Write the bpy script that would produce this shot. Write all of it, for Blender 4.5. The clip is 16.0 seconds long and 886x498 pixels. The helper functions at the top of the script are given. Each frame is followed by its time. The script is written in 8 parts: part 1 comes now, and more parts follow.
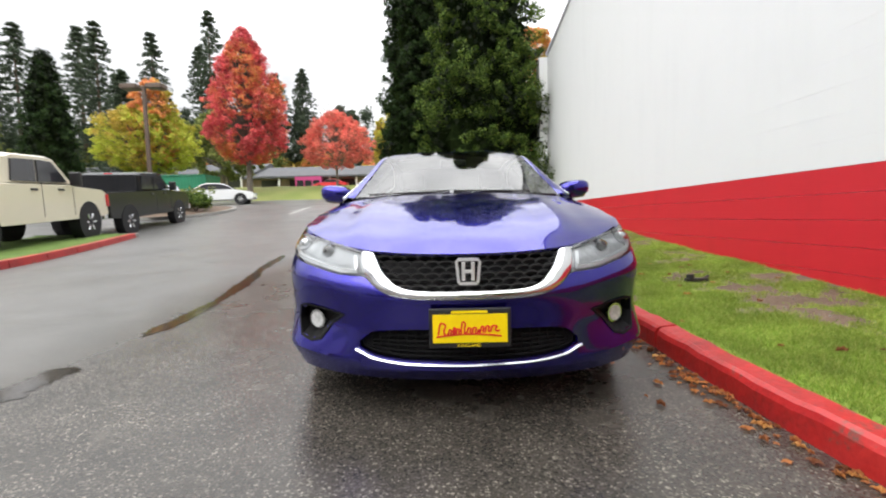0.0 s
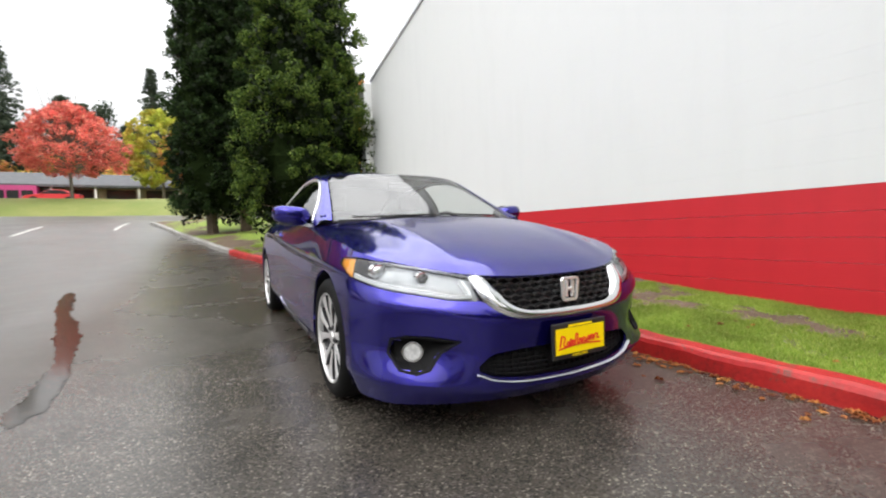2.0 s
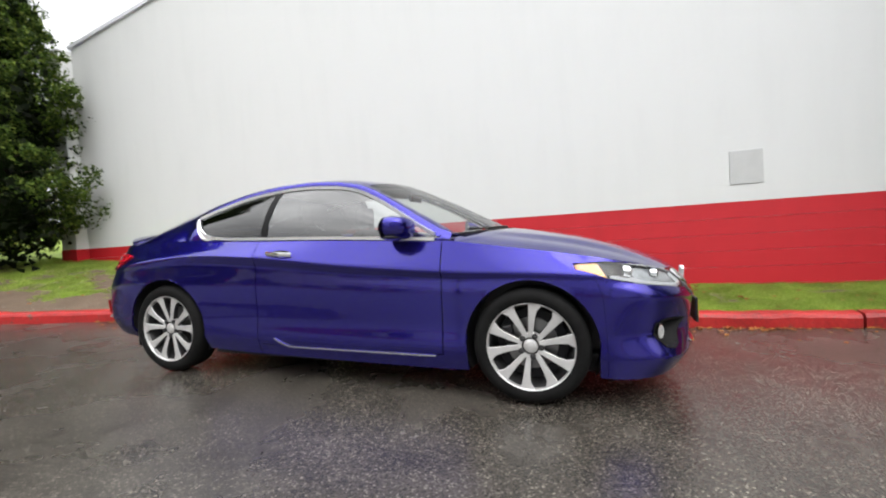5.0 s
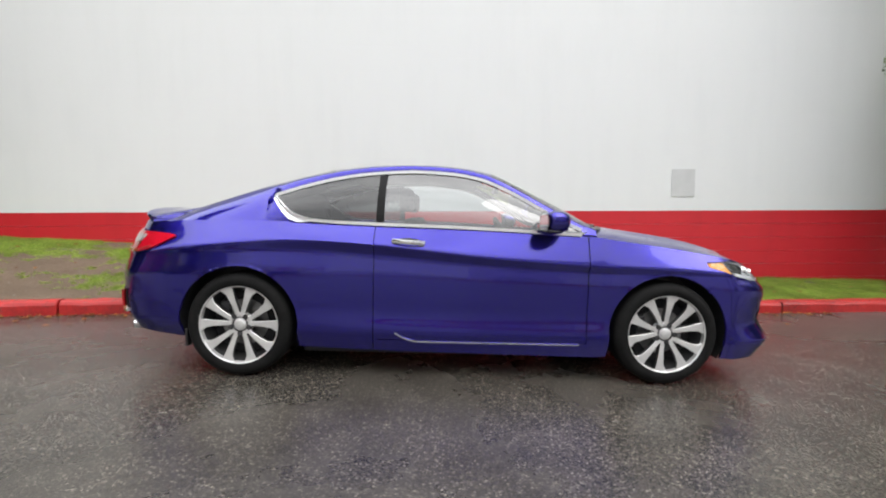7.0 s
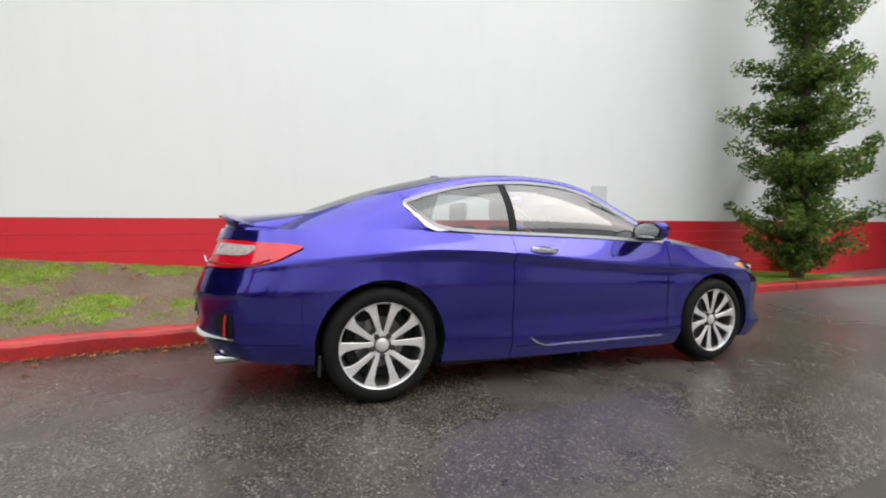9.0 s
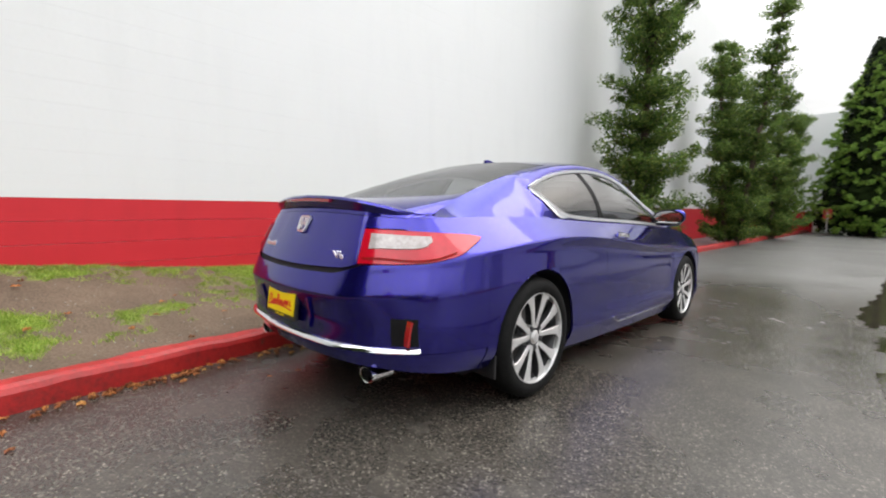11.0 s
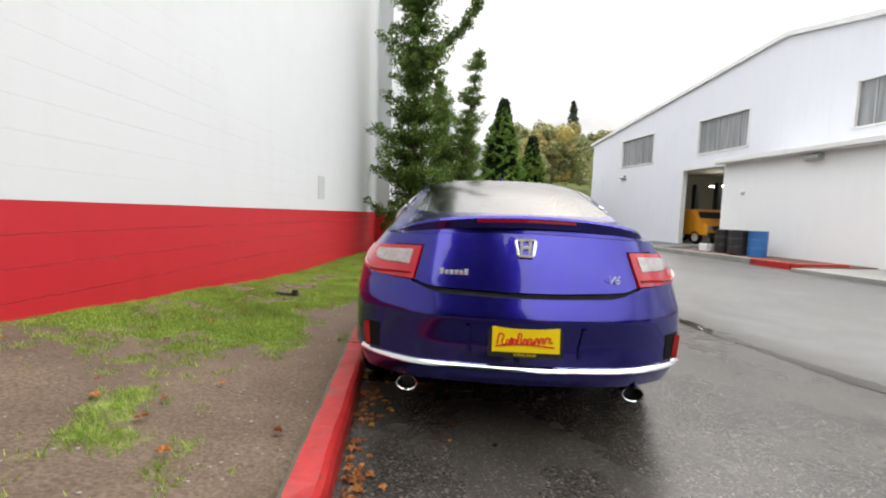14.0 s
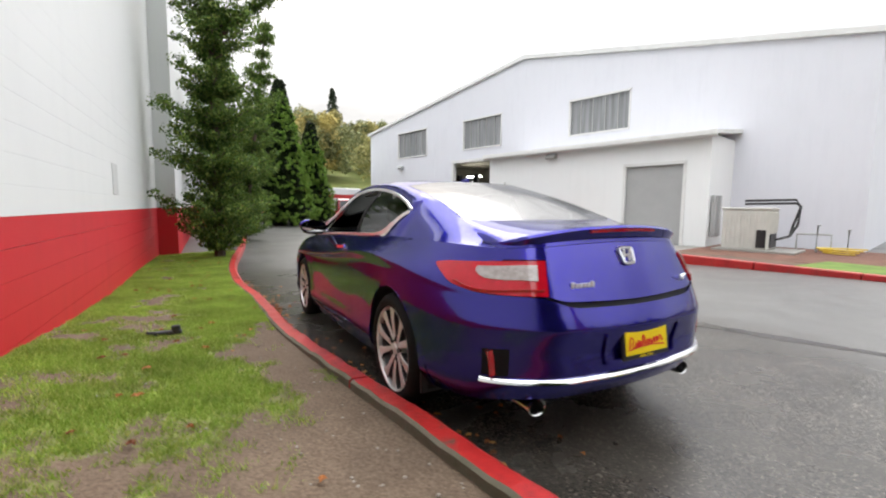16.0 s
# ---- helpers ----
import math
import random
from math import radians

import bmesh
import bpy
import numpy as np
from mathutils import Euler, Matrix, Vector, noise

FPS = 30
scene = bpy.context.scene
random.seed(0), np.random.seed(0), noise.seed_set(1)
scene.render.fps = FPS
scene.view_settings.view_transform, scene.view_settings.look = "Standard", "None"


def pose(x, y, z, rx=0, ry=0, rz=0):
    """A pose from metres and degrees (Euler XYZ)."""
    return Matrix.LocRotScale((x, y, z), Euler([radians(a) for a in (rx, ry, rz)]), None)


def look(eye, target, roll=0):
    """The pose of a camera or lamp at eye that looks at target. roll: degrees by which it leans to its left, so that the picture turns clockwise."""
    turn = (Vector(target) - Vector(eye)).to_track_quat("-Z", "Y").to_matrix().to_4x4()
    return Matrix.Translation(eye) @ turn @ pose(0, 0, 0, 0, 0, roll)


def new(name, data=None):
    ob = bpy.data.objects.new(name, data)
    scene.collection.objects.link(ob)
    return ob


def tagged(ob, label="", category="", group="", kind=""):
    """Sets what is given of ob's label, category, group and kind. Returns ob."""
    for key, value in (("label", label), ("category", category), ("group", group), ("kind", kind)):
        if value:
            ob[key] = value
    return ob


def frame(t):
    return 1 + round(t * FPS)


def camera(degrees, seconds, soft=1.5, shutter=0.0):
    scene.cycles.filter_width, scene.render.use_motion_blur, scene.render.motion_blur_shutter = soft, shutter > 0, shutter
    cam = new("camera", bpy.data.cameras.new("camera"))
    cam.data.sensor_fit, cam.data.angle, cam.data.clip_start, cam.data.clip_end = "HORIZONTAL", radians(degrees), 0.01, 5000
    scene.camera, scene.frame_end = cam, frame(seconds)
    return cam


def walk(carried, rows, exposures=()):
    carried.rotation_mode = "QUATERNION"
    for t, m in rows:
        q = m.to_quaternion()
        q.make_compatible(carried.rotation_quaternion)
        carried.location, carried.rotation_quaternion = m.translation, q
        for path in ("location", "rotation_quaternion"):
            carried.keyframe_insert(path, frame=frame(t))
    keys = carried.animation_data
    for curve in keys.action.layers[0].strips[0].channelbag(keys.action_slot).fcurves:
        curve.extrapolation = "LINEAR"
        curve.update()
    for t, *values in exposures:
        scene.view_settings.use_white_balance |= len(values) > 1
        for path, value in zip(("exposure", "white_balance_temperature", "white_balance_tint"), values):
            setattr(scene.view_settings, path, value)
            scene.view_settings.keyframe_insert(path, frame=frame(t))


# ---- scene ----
cam = camera(92.3, 16.0, 2.0, 0.3)
PATH = [
    (0, (-0.098, -4.047, 0.806), (-0.102, -2.052, 0.66), -1.3),
    (0.5, (-0.343, -4.061, 0.827), (-0.139, -2.077, 0.674), -0.2),
    (1, (-0.67, -4.035, 0.818), (-0.292, -2.076, 0.688), -0.8),
    (1.5, (-1.018, -3.897, 0.83), (-0.284, -2.041, 0.698), -0.6),
    (2, (-1.462, -3.756, 0.869), (-0.499, -2.005, 0.785), -1.8),
    (2.5, (-1.808, -3.529, 0.869), (-0.655, -1.9, 0.745), -3.1),
    (3, (-2.183, -3.246, 0.892), (-0.801, -1.808, 0.744), 0.0),
    (3.5, (-2.533, -2.914, 0.906), (-1.023, -1.61, 0.763), -3.4),
    (4, (-2.784, -2.536, 0.92), (-1.121, -1.442, 0.718), -1.4),
    (4.2, (-2.908, -2.378, 0.916), (-1.18, -1.379, 0.789), -2.2),
    (6.3, (-3.491, -0.535, 1.046), (-1.508, -0.317, 0.892), 0.3),
    (6.5, (-3.492, -0.366, 1.036), (-1.504, -0.198, 0.898), 1.1),
    (7, (-3.559, 0.078, 1.054), (-1.565, 0.063, 0.901), -0.2),
    (7.5, (-3.517, 0.532, 1.06), (-1.536, 0.318, 0.885), -0.0),
    (8, (-3.507, 1.018, 1.073), (-1.557, 0.616, 0.89), 0.3),
    (8.5, (-3.399, 1.478, 1.065), (-1.49, 0.896, 0.924), -0.9),
    (9, (-3.234, 1.926, 1.066), (-1.382, 1.181, 0.947), 0.1),
    (9.2, (-3.178, 2.086, 1.073), (-1.359, 1.263, 0.946), -0.2),
    (11.3, (-1.892, 3.554, 1.079), (-0.621, 2.021, 0.891), 0.7),
    (11.5, (-1.731, 3.685, 1.072), (-0.556, 2.076, 0.894), 0.5),
    (12, (-1.287, 3.861, 1.108), (-0.318, 2.116, 0.98), -1.2),
    (12.5, (-0.866, 4.044, 1.106), (-0.117, 2.196, 0.945), 0.6),
    (13, (-0.461, 4.156, 1.107), (0.081, 2.24, 0.916), 0.5),
    (13.5, (-0.065, 4.21, 1.122), (0.234, 2.239, 0.968), 1.0),
    (14, (0.302, 4.251, 1.131), (0.388, 2.259, 0.969), 2.0),
    (14.5, (0.69, 4.173, 1.165), (0.585, 2.185, 0.97), 2.5),
    (15, (1.071, 4.129, 1.146), (0.572, 2.201, 0.964), 1.9),
    (15.5, (1.458, 3.971, 1.176), (0.61, 2.174, 0.948), 0.6),
    (16, (1.827, 3.667, 1.216), (0.872, 1.92, 1.021), 0.6),
]
walk(cam, [(t, look(eye, target, roll)) for t, eye, target, roll in PATH], [(0, 1.0), (2.5, 0.93), (4.2, 0.92), (6.3, 0.83), (9.2, 0.81), (11.3, 0.9), (16, 0.92)])

# ---------------------------------------------------------------- world and light
wd = bpy.data.worlds.new("world")
scene.world = wd
wd.use_nodes = True
_nt = wd.node_tree
_nt.nodes.clear()
_out = _nt.nodes.new("ShaderNodeOutputWorld")
_bg = _nt.nodes.new("ShaderNodeBackground")
_sky = _nt.nodes.new("ShaderNodeTexSky")
_sky.sky_type = "NISHITA"
_sky.sun_disc = False
_sky.sun_elevation = radians(38)
_sky.sun_rotation = radians(200)
_sky.dust_density = 4.0
_sky.air_density = 1.0
# an even overcast: the blue of the clear sky is mostly hidden by cloud with soft patches
_tc = _nt.nodes.new("ShaderNodeTexCoord")
_cl = _nt.nodes.new("ShaderNodeTexNoise")
_cl.inputs["Scale"].default_value = 2.2
_cl.inputs["Detail"].default_value = 5.0
_cl.inputs["Roughness"].default_value = 0.55
_mp = _nt.nodes.new("ShaderNodeMapping")
_mp.inputs["Scale"].default_value = (1.0, 1.0, 2.6)
_cr = _nt.nodes.new("ShaderNodeValToRGB")
_cr.color_ramp.elements[0].position, _cr.color_ramp.elements[0].color = 0.34, (6.3, 6.35, 6.45, 1)
_cr.color_ramp.elements[1].position, _cr.color_ramp.elements[1].color = 0.64, (10.8, 10.8, 10.8, 1)
_mx = _nt.nodes.new("ShaderNodeMix")
_mx.data_type = "RGBA"
_mx.inputs[0].default_value = 0.9
_nt.links.new(_tc.outputs["Generated"], _mp.inputs["Vector"])
_nt.links.new(_mp.outputs["Vector"], _cl.inputs["Vector"])
_nt.links.new(_cl.outputs["Fac"], _cr.inputs["Fac"])
_nt.links.new(_sky.outputs["Color"], _mx.inputs[6])
_nt.links.new(_cr.outputs["Color"], _mx.inputs[7])
# overcast: brighter overhead than at the horizon
_sx = _nt.nodes.new("ShaderNodeSeparateXYZ")
_nt.links.new(_tc.outputs["Generated"], _sx.inputs[0])
_gr = _nt.nodes.new("ShaderNodeMapRange")
_gr.inputs["From Min"].default_value, _gr.inputs["From Max"].default_value = 0.20, 0.92
_gr.inputs["To Min"].default_value, _gr.inputs["To Max"].default_value = 0.55, 2.3
_nt.links.new(_sx.outputs["Z"], _gr.inputs["Value"])
_sc = _nt.nodes.new("ShaderNodeVectorMath")
_sc.operation = "SCALE"
_nt.links.new(_mx.outputs[2], _sc.inputs[0])
_nt.links.new(_gr.outputs[0], _sc.inputs["Scale"])
_nt.links.new(_sc.outputs[0], _bg.inputs["Color"])
_bg.inputs["Strength"].default_value = 0.105
_nt.links.new(_bg.outputs["Background"], _out.inputs["Surface"])

sun_data = bpy.data.lights.new("sun", "SUN")
sun_data.energy = 0.7
sun_data.angle = radians(40)
sun_data.color = (1.0, 0.98, 0.95)
sun = new("sun", sun_data)
sun.matrix_world = look((-20, -25, 40), (0, 0, 0))


# ---------------------------------------------------------------- material helpers
def material(name, color, rough=0.6, metal=0.0, spec=0.5, coat=0.0, coat_rough=0.03):
    m = bpy.data.materials.new(name)
    m.use_nodes = True
    b = m.node_tree.nodes["Principled BSDF"]
    b.inputs["Base Color"].default_value = (*color, 1)
    b.inputs["Roughness"].default_value = rough
    b.inputs["Metallic"].default_value = metal
    b.inputs["Specular IOR Level"].default_value = spec
    b.inputs["Coat Weight"].default_value = coat
    b.inputs["Coat Roughness"].default_value = coat_rough
    return m


def bsdf(m):
    return m.node_tree.nodes["Principled BSDF"]


def coords(m, space="Object", scale=(1, 1, 1)):
    nt = m.node_tree
    if space == "World":
        tc = nt.nodes.new("ShaderNodeNewGeometry")
        out = tc.outputs["Position"]
    else:
        tc = nt.nodes.new("ShaderNodeTexCoord")
        out = tc.outputs[space]
    mp = nt.nodes.new("ShaderNodeMapping")
    mp.inputs["Scale"].default_value = scale
    nt.links.new(out, mp.inputs["Vector"])
    return mp.outputs["Vector"]


def noise_tex(m, vec, scale, detail=4.0, rough=0.55, dist=0.0):
    n = m.node_tree.nodes.new("ShaderNodeTexNoise")
    n.inputs["Scale"].default_value = scale
    n.inputs["Detail"].default_value = detail
    n.inputs["Roughness"].default_value = rough
    n.inputs["Distortion"].default_value = dist
    m.node_tree.links.new(vec, n.inputs["Vector"])
    return n.outputs["Fac"]


def ramp(m, fac, stops):
    r = m.node_tree.nodes.new("ShaderNodeValToRGB")
    e = r.color_ramp.elements
    while len(e) < len(stops):
        e.new(0.5)
    for el, (p, c) in zip(e, stops):
        el.position = p
        el.color = (*c, 1) if len(c) == 3 else c
    m.node_tree.links.new(fac, r.inputs["Fac"])
    return r.outputs["Color"]


def grey(v):
    return (v, v, v)


def mixc(m, fac, a, b, mode="MIX"):
    x = m.node_tree.nodes.new("ShaderNodeMix")
    x.data_type = "RGBA"
    x.blend_type = mode
    for sock, v in ((x.inputs[0], fac), (x.inputs[6], a), (x.inputs[7], b)):
        if isinstance(v, bpy.types.NodeSocket):
            m.node_tree.links.new(v, sock)
        elif isinstance(v, (int, float)):
            sock.default_value = v
        else:
            sock.default_value = (*v, 1)
    return x.outputs[2]


def math_node(m, op, a, b=0.0):
    x = m.node_tree.nodes.new("ShaderNodeMath")
    x.operation = op
    for sock, v in ((x.inputs[0], a), (x.inputs[1], b)):
        if isinstance(v, bpy.types.NodeSocket):
            m.node_tree.links.new(v, sock)
        else:
            sock.default_value = v
    return x.outputs[0]


def put(m, socket, out):
    m.node_tree.links.new(out, bsdf(m).inputs[socket])


def bump(m, height, strength=0.3, distance=0.01):
    b = m.node_tree.nodes.new("ShaderNodeBump")
    b.inputs["Strength"].default_value = strength
    b.inputs["Distance"].default_value = distance
    m.node_tree.links.new(height, b.inputs["Height"])
    m.node_tree.links.new(b.outputs["Normal"], bsdf(m).inputs["Normal"])


def varied(name, c1, c2, rough=0.6, scale=6.0, metal=0.0, bump_s=0.0, fine=60.0, spec=0.5, coat=0.0, space="Object"):
    """Two-scale colour variation between c1 and c2 with an optional fine bump."""
    m = material(name, c1, rough, metal, spec, coat)
    v = coords(m, space)
    big = noise_tex(m, v, scale, 5)
    small = noise_tex(m, v, fine, 3)
    f = math_node(m, "ADD", math_node(m, "MULTIPLY", big, 0.65), math_node(m, "MULTIPLY", small, 0.35))
    put(m, "Base Color", ramp(m, f, [(0.35, c1), (0.65, c2)]))
    if bump_s:
        bump(m, small, bump_s, 0.01)
    return m


# ---------------------------------------------------------------- mesh helpers
def finish(name, bm, mat, parent=None, label="", smooth=False, angle=None):
    me = bpy.data.meshes.new(name)
    bm.normal_update()
    bm.to_mesh(me)
    bm.free()
    for mm in (mat if isinstance(mat, (list, tuple)) else [mat]):
        me.materials.append(mm)
    if smooth:
        me.shade_smooth()
        if angle:
            me.set_sharp_from_angle(angle=radians(angle))
    ob = new(name, me)
    if parent is not None:
        ob.parent = parent
    if label:
        ob["label"] = label
    return ob


def part(name, bm, mat, parent, label="", smooth=False, angle=None):
    return finish(name, bm, mat, parent, label, smooth, angle)


def thing(name, label, category, m=None, group="", kind=""):
    e = new(name)
    e.empty_display_size = 0.1
    if m is not None:
        e.matrix_world = m
    return tagged(e, label, category, group, kind)


def add_box(bm, lo, hi, bevel=0.0, m=None):
    c = [(a + b) / 2 for a, b in zip(lo, hi)]
    s = [max(abs(b - a), 1e-4) for a, b in zip(lo, hi)]
    r = bmesh.ops.create_cube(bm, size=1.0, matrix=Matrix.Translation(c) @ Matrix.Diagonal((*s, 1)))
    vs = r["verts"]
    if bevel > 0:
        es = {e for v in vs for e in v.link_edges}
        rr = bmesh.ops.bevel(bm, geom=list(es), offset=bevel, segments=2, profile=0.5, affect="EDGES")
        vs = list({v for f in rr["faces"] for v in f.verts} | {v for v in vs if v.is_valid})
    if m is not None:
        bmesh.ops.transform(bm, matrix=m, verts=vs)
    return vs


def box(lo, hi, bevel=0.0, m=None):
    bm = bmesh.new()
    add_box(bm, lo, hi, bevel, m)
    return bm


def add_cyl(bm, a, b, r1, r2=None, seg=16, caps=True):
    a, b = Vector(a), Vector(b)
    d = b - a
    q = d.to_track_quat("Z", "Y").to_matrix().to_4x4()
    m = Matrix.Translation((a + b) / 2) @ q
    return bmesh.ops.create_cone(bm, cap_ends=caps, segments=seg, radius1=r1, radius2=r1 if r2 is None else r2,
                                 depth=d.length, matrix=m)["verts"]


def cyl(a, b, r1, r2=None, seg=16):
    bm = bmesh.new()
    add_cyl(bm, a, b, r1, r2, seg)
    return bm


def prism(bm, pts, axis, a, b, bevel=0.0):
    """Extrudes the closed outline pts (two coordinates) along axis from a to b."""
    def put3(p, h):
        return {"x": (h, p[0], p[1]), "y": (p[0], h, p[1]), "z": (p[0], p[1], h)}[axis]
    v0 = [bm.verts.new(put3(p, a)) for p in pts]
    v1 = [bm.verts.new(put3(p, b)) for p in pts]
    fs = [bm.faces.new(v0[::-1]), bm.faces.new(v1)]
    k = len(pts)
    for i in range(k):
        fs.append(bm.faces.new((v0[i], v0[(i + 1) % k], v1[(i + 1) % k], v1[i])))
    bmesh.ops.recalc_face_normals(bm, faces=fs)
    if bevel:
        es = list({e for f in fs[:2] for e in f.edges})
        bmesh.ops.bevel(bm, geom=es, offset=bevel, segments=2, profile=0.5, affect="EDGES")
    return v0 + v1


def sweep(bm, pts, prof, closed=False, up=Vector((0, 0, 1))):
    """Runs a closed profile (across, up) along the points."""
    pts = [Vector(p) for p in pts]
    n = len(pts)
    rings = []
    for i, p in enumerate(pts):
        if closed:
            t = pts[(i + 1) % n] - pts[i - 1]
        else:
            t = pts[min(i + 1, n - 1)] - pts[max(i - 1, 0)]
        t.normalize()
        side = t.cross(up)
        if side.length < 1e-5:
            side = Vector((1, 0, 0))
        side.normalize()
        nu = side.cross(t)
        rings.append([bm.verts.new(p + side * a + nu * b) for a, b in prof])
    k = len(prof)
    for i in range(n if closed else n - 1):
        a, b = rings[i], rings[(i + 1) % n]
        for j in range(k):
            bm.faces.new((a[j], b[j], b[(j + 1) % k], a[(j + 1) % k]))
    if not closed:
        bm.faces.new(rings[0])
        bm.faces.new(rings[-1][::-1])
    bmesh.ops.recalc_face_normals(bm, faces=bm.faces)
    return bm


def circle_prof(r, k=8):
    return [(r * math.cos(2 * math.pi * i / k), r * math.sin(2 * math.pi * i / k)) for i in range(k)]


def lerp_table(x, table):
    """Smooth interpolation in a table of (x, value) rows."""
    if x <= table[0][0]:
        return table[0][1]
    if x >= table[-1][0]:
        return table[-1][1]
    for i in range(len(table) - 1):
        x0, y0 = table[i]
        x1, y1 = table[i + 1]
        if x0 <= x <= x1:
            def slope(j):
                if j <= 0 or j >= len(table) - 1:
                    a, b = (0, 1) if j <= 0 else (len(table) - 2, len(table) - 1)
                    return (table[b][1] - table[a][1]) / (table[b][0] - table[a][0])
                d0 = (table[j][1] - table[j - 1][1]) / (table[j][0] - table[j - 1][0])
                d1 = (table[j + 1][1] - table[j][1]) / (table[j + 1][0] - table[j][0])
                return 0.0 if d0 * d1 <= 0 else 2 * d0 * d1 / (d0 + d1)
            h = x1 - x0
            s = (x - x0) / h
            m0, m1 = slope(i) * h, slope(i + 1) * h
            return ((2 * s**3 - 3 * s**2 + 1) * y0 + (s**3 - 2 * s**2 + s) * m0
                    + (-2 * s**3 + 3 * s**2) * y1 + (s**3 - s**2) * m1)
    return table[-1][1]


def smoothstep(a, b, x):
    t = min(1.0, max(0.0, (x - a) / (b - a)))
    return t * t * (3 - 2 * t)

# ---------------------------------------------------------------- lie of the land
LAND = [(-60, -0.15), (-14, -0.04), (-8, -0.07), (-4, -0.11), (0, 0.0), (4, 0.115), (9, 0.42), (14, 0.85), (20, 1.6), (30, 2.45), (36, 3.6), (60, 5.0), (120, 9.0)]
KERB = [(-34, -0.3), (-26, 0.0), (-18, 0.45), (-12, 0.8), (-8.5, 1.12), (-6.5, 1.34), (-5, 1.42), (-4, 1.41), (-3, 1.33), (-2.2, 1.26),
        (-1.2, 1.22), (-0.4, 1.19), (0.7, 1.05), (1.8, 0.88), (2.6, 0.77), (3.2, 0.68), (4.0, 0.5), (4.9, 0.15), (7.0, -0.5), (9.5, -1.12),
        (12.5, -1.75), (16.5, -2.8), (20.0, -3.8)]
BASE = [(-30, -0.05), (-8, 0.0), (-5.7, 0.07), (-3, 0.10), (-2, 0.14), (-1, 0.2), (0, 0.28), (1, 0.34), (2, 0.42), (3.1, 0.54), (4.8, 0.67), (6.5, 0.76), (9, 0.95), (14, 1.35), (22, 2.1)]
WALL_X = 2.95


def gz(x, y):
    return lerp_table(y, LAND)


def kerb_x(y):
    return lerp_table(y, KERB)


def lawn_z(x, y):
    k = kerb_x(y) + 0.15
    s = min(1.0, max(0.0, (x - k) / max(0.2, WALL_X - k)))
    z0 = gz(x, y) + lerp_table(y, [(-2, .128), (0, .11), (1.5, .085), (6, .08), (9, .12)])
    z1 = lerp_table(y, BASE)
    bumps = 0.018 * noise.noise(Vector((x * 1.7, y * 1.7, 0.3))) + 0.008 * noise.noise(Vector((x * 6, y * 6, 4)))
    return z0 + (z1 - z0) * s ** 1.15 + bumps * min(1, s * 6)


# ---------------------------------------------------------------- materials of the setting
def make_asphalt():
    m = material("wet_asphalt", grey(0.05), 0.35)
    v = coords(m, "World")
    big = noise_tex(m, v, 0.55, 5, 0.6, 0.6)
    mid = noise_tex(m, v, 3.0, 4, 0.6)
    vo = m.node_tree.nodes.new("ShaderNodeTexVoronoi")
    vo.inputs["Scale"].default_value = 130.0
    m.node_tree.links.new(v, vo.inputs["Vector"])
    cellcol = m.node_tree.nodes.new("ShaderNodeSeparateColor")
    m.node_tree.links.new(vo.outputs["Color"], cellcol.inputs["Color"])
    # two pavings meet along the seam: coarse and dark by the kerb, finer and paler beyond
    sep = m.node_tree.nodes.new("ShaderNodeSeparateXYZ")
    m.node_tree.links.new(v, sep.inputs[0])
    edge = math_node(m, "ADD", sep.outputs["X"], math_node(m, "MULTIPLY", math_node(m, "SUBTRACT", big, 0.5), 1.6))
    lane = m.node_tree.nodes.new("ShaderNodeMapRange")
    lane.inputs["From Min"].default_value, lane.inputs["From Max"].default_value = -3.1, -2.3
    m.node_tree.links.new(edge, lane.inputs["Value"])
    along = m.node_tree.nodes.new("ShaderNodeMapRange")
    along.inputs["From Min"].default_value, along.inputs["From Max"].default_value = -6.5, -4.0
    m.node_tree.links.new(math_node(m, "ADD", sep.outputs["Y"], math_node(m, "MULTIPLY", math_node(m, "SUBTRACT", mid, 0.5), 1.5)), along.inputs["Value"])
    coarse = math_node(m, "MULTIPLY", lane.outputs[0], along.outputs[0])
    dark = ramp(m, mid, [(0.3, (0.037, 0.033, 0.028)), (0.7, (0.066, 0.059, 0.050))])
    pale = ramp(m, mid, [(0.3, (0.068, 0.066, 0.062)), (0.7, (0.094, 0.091, 0.086))])
    stone = ramp(m, cellcol.outputs[0], [(0.0, grey(0.55)), (0.72, grey(1.0)), (0.87, grey(1.45)), (0.945, grey(2.0)), (0.983, grey(3.4))])
    grain = ramp(m, cellcol.outputs[1], [(0.0, grey(0.8)), (0.9, grey(1.1)), (1.0, grey(1.5))])
    put(m, "Base Color", mixc(m, coarse, mixc(m, 1.0, pale, grain, "MULTIPLY"), mixc(m, 1.0, dark, stone, "MULTIPLY")))
    # standing film of water in the low places, rougher where the stones stand out
    wet = mixc(m, coarse, ramp(m, big, [(0.32, grey(0.34)), (0.50, grey(0.40)), (0.70, grey(0.46))]), ramp(m, big, [(0.32, grey(0.18)), (0.50, grey(0.26)), (0.70, grey(0.36))]))
    wetf = math_node(m, "ADD", wet, math_node(m, "MULTIPLY", math_node(m, "SUBTRACT", mid, 0.5), 0.12))
    put(m, "Roughness", wetf)
    put(m, "Specular IOR Level", mixc(m, coarse, grey(0.85), grey(0.45)))
    fine = noise_tex(m, v, 95, 3, 0.6)
    h = math_node(m, "ADD", math_node(m, "MULTIPLY", vo.outputs["Distance"], -0.6), fine)
    bump(m, h, 0.15, 0.006)
    return m


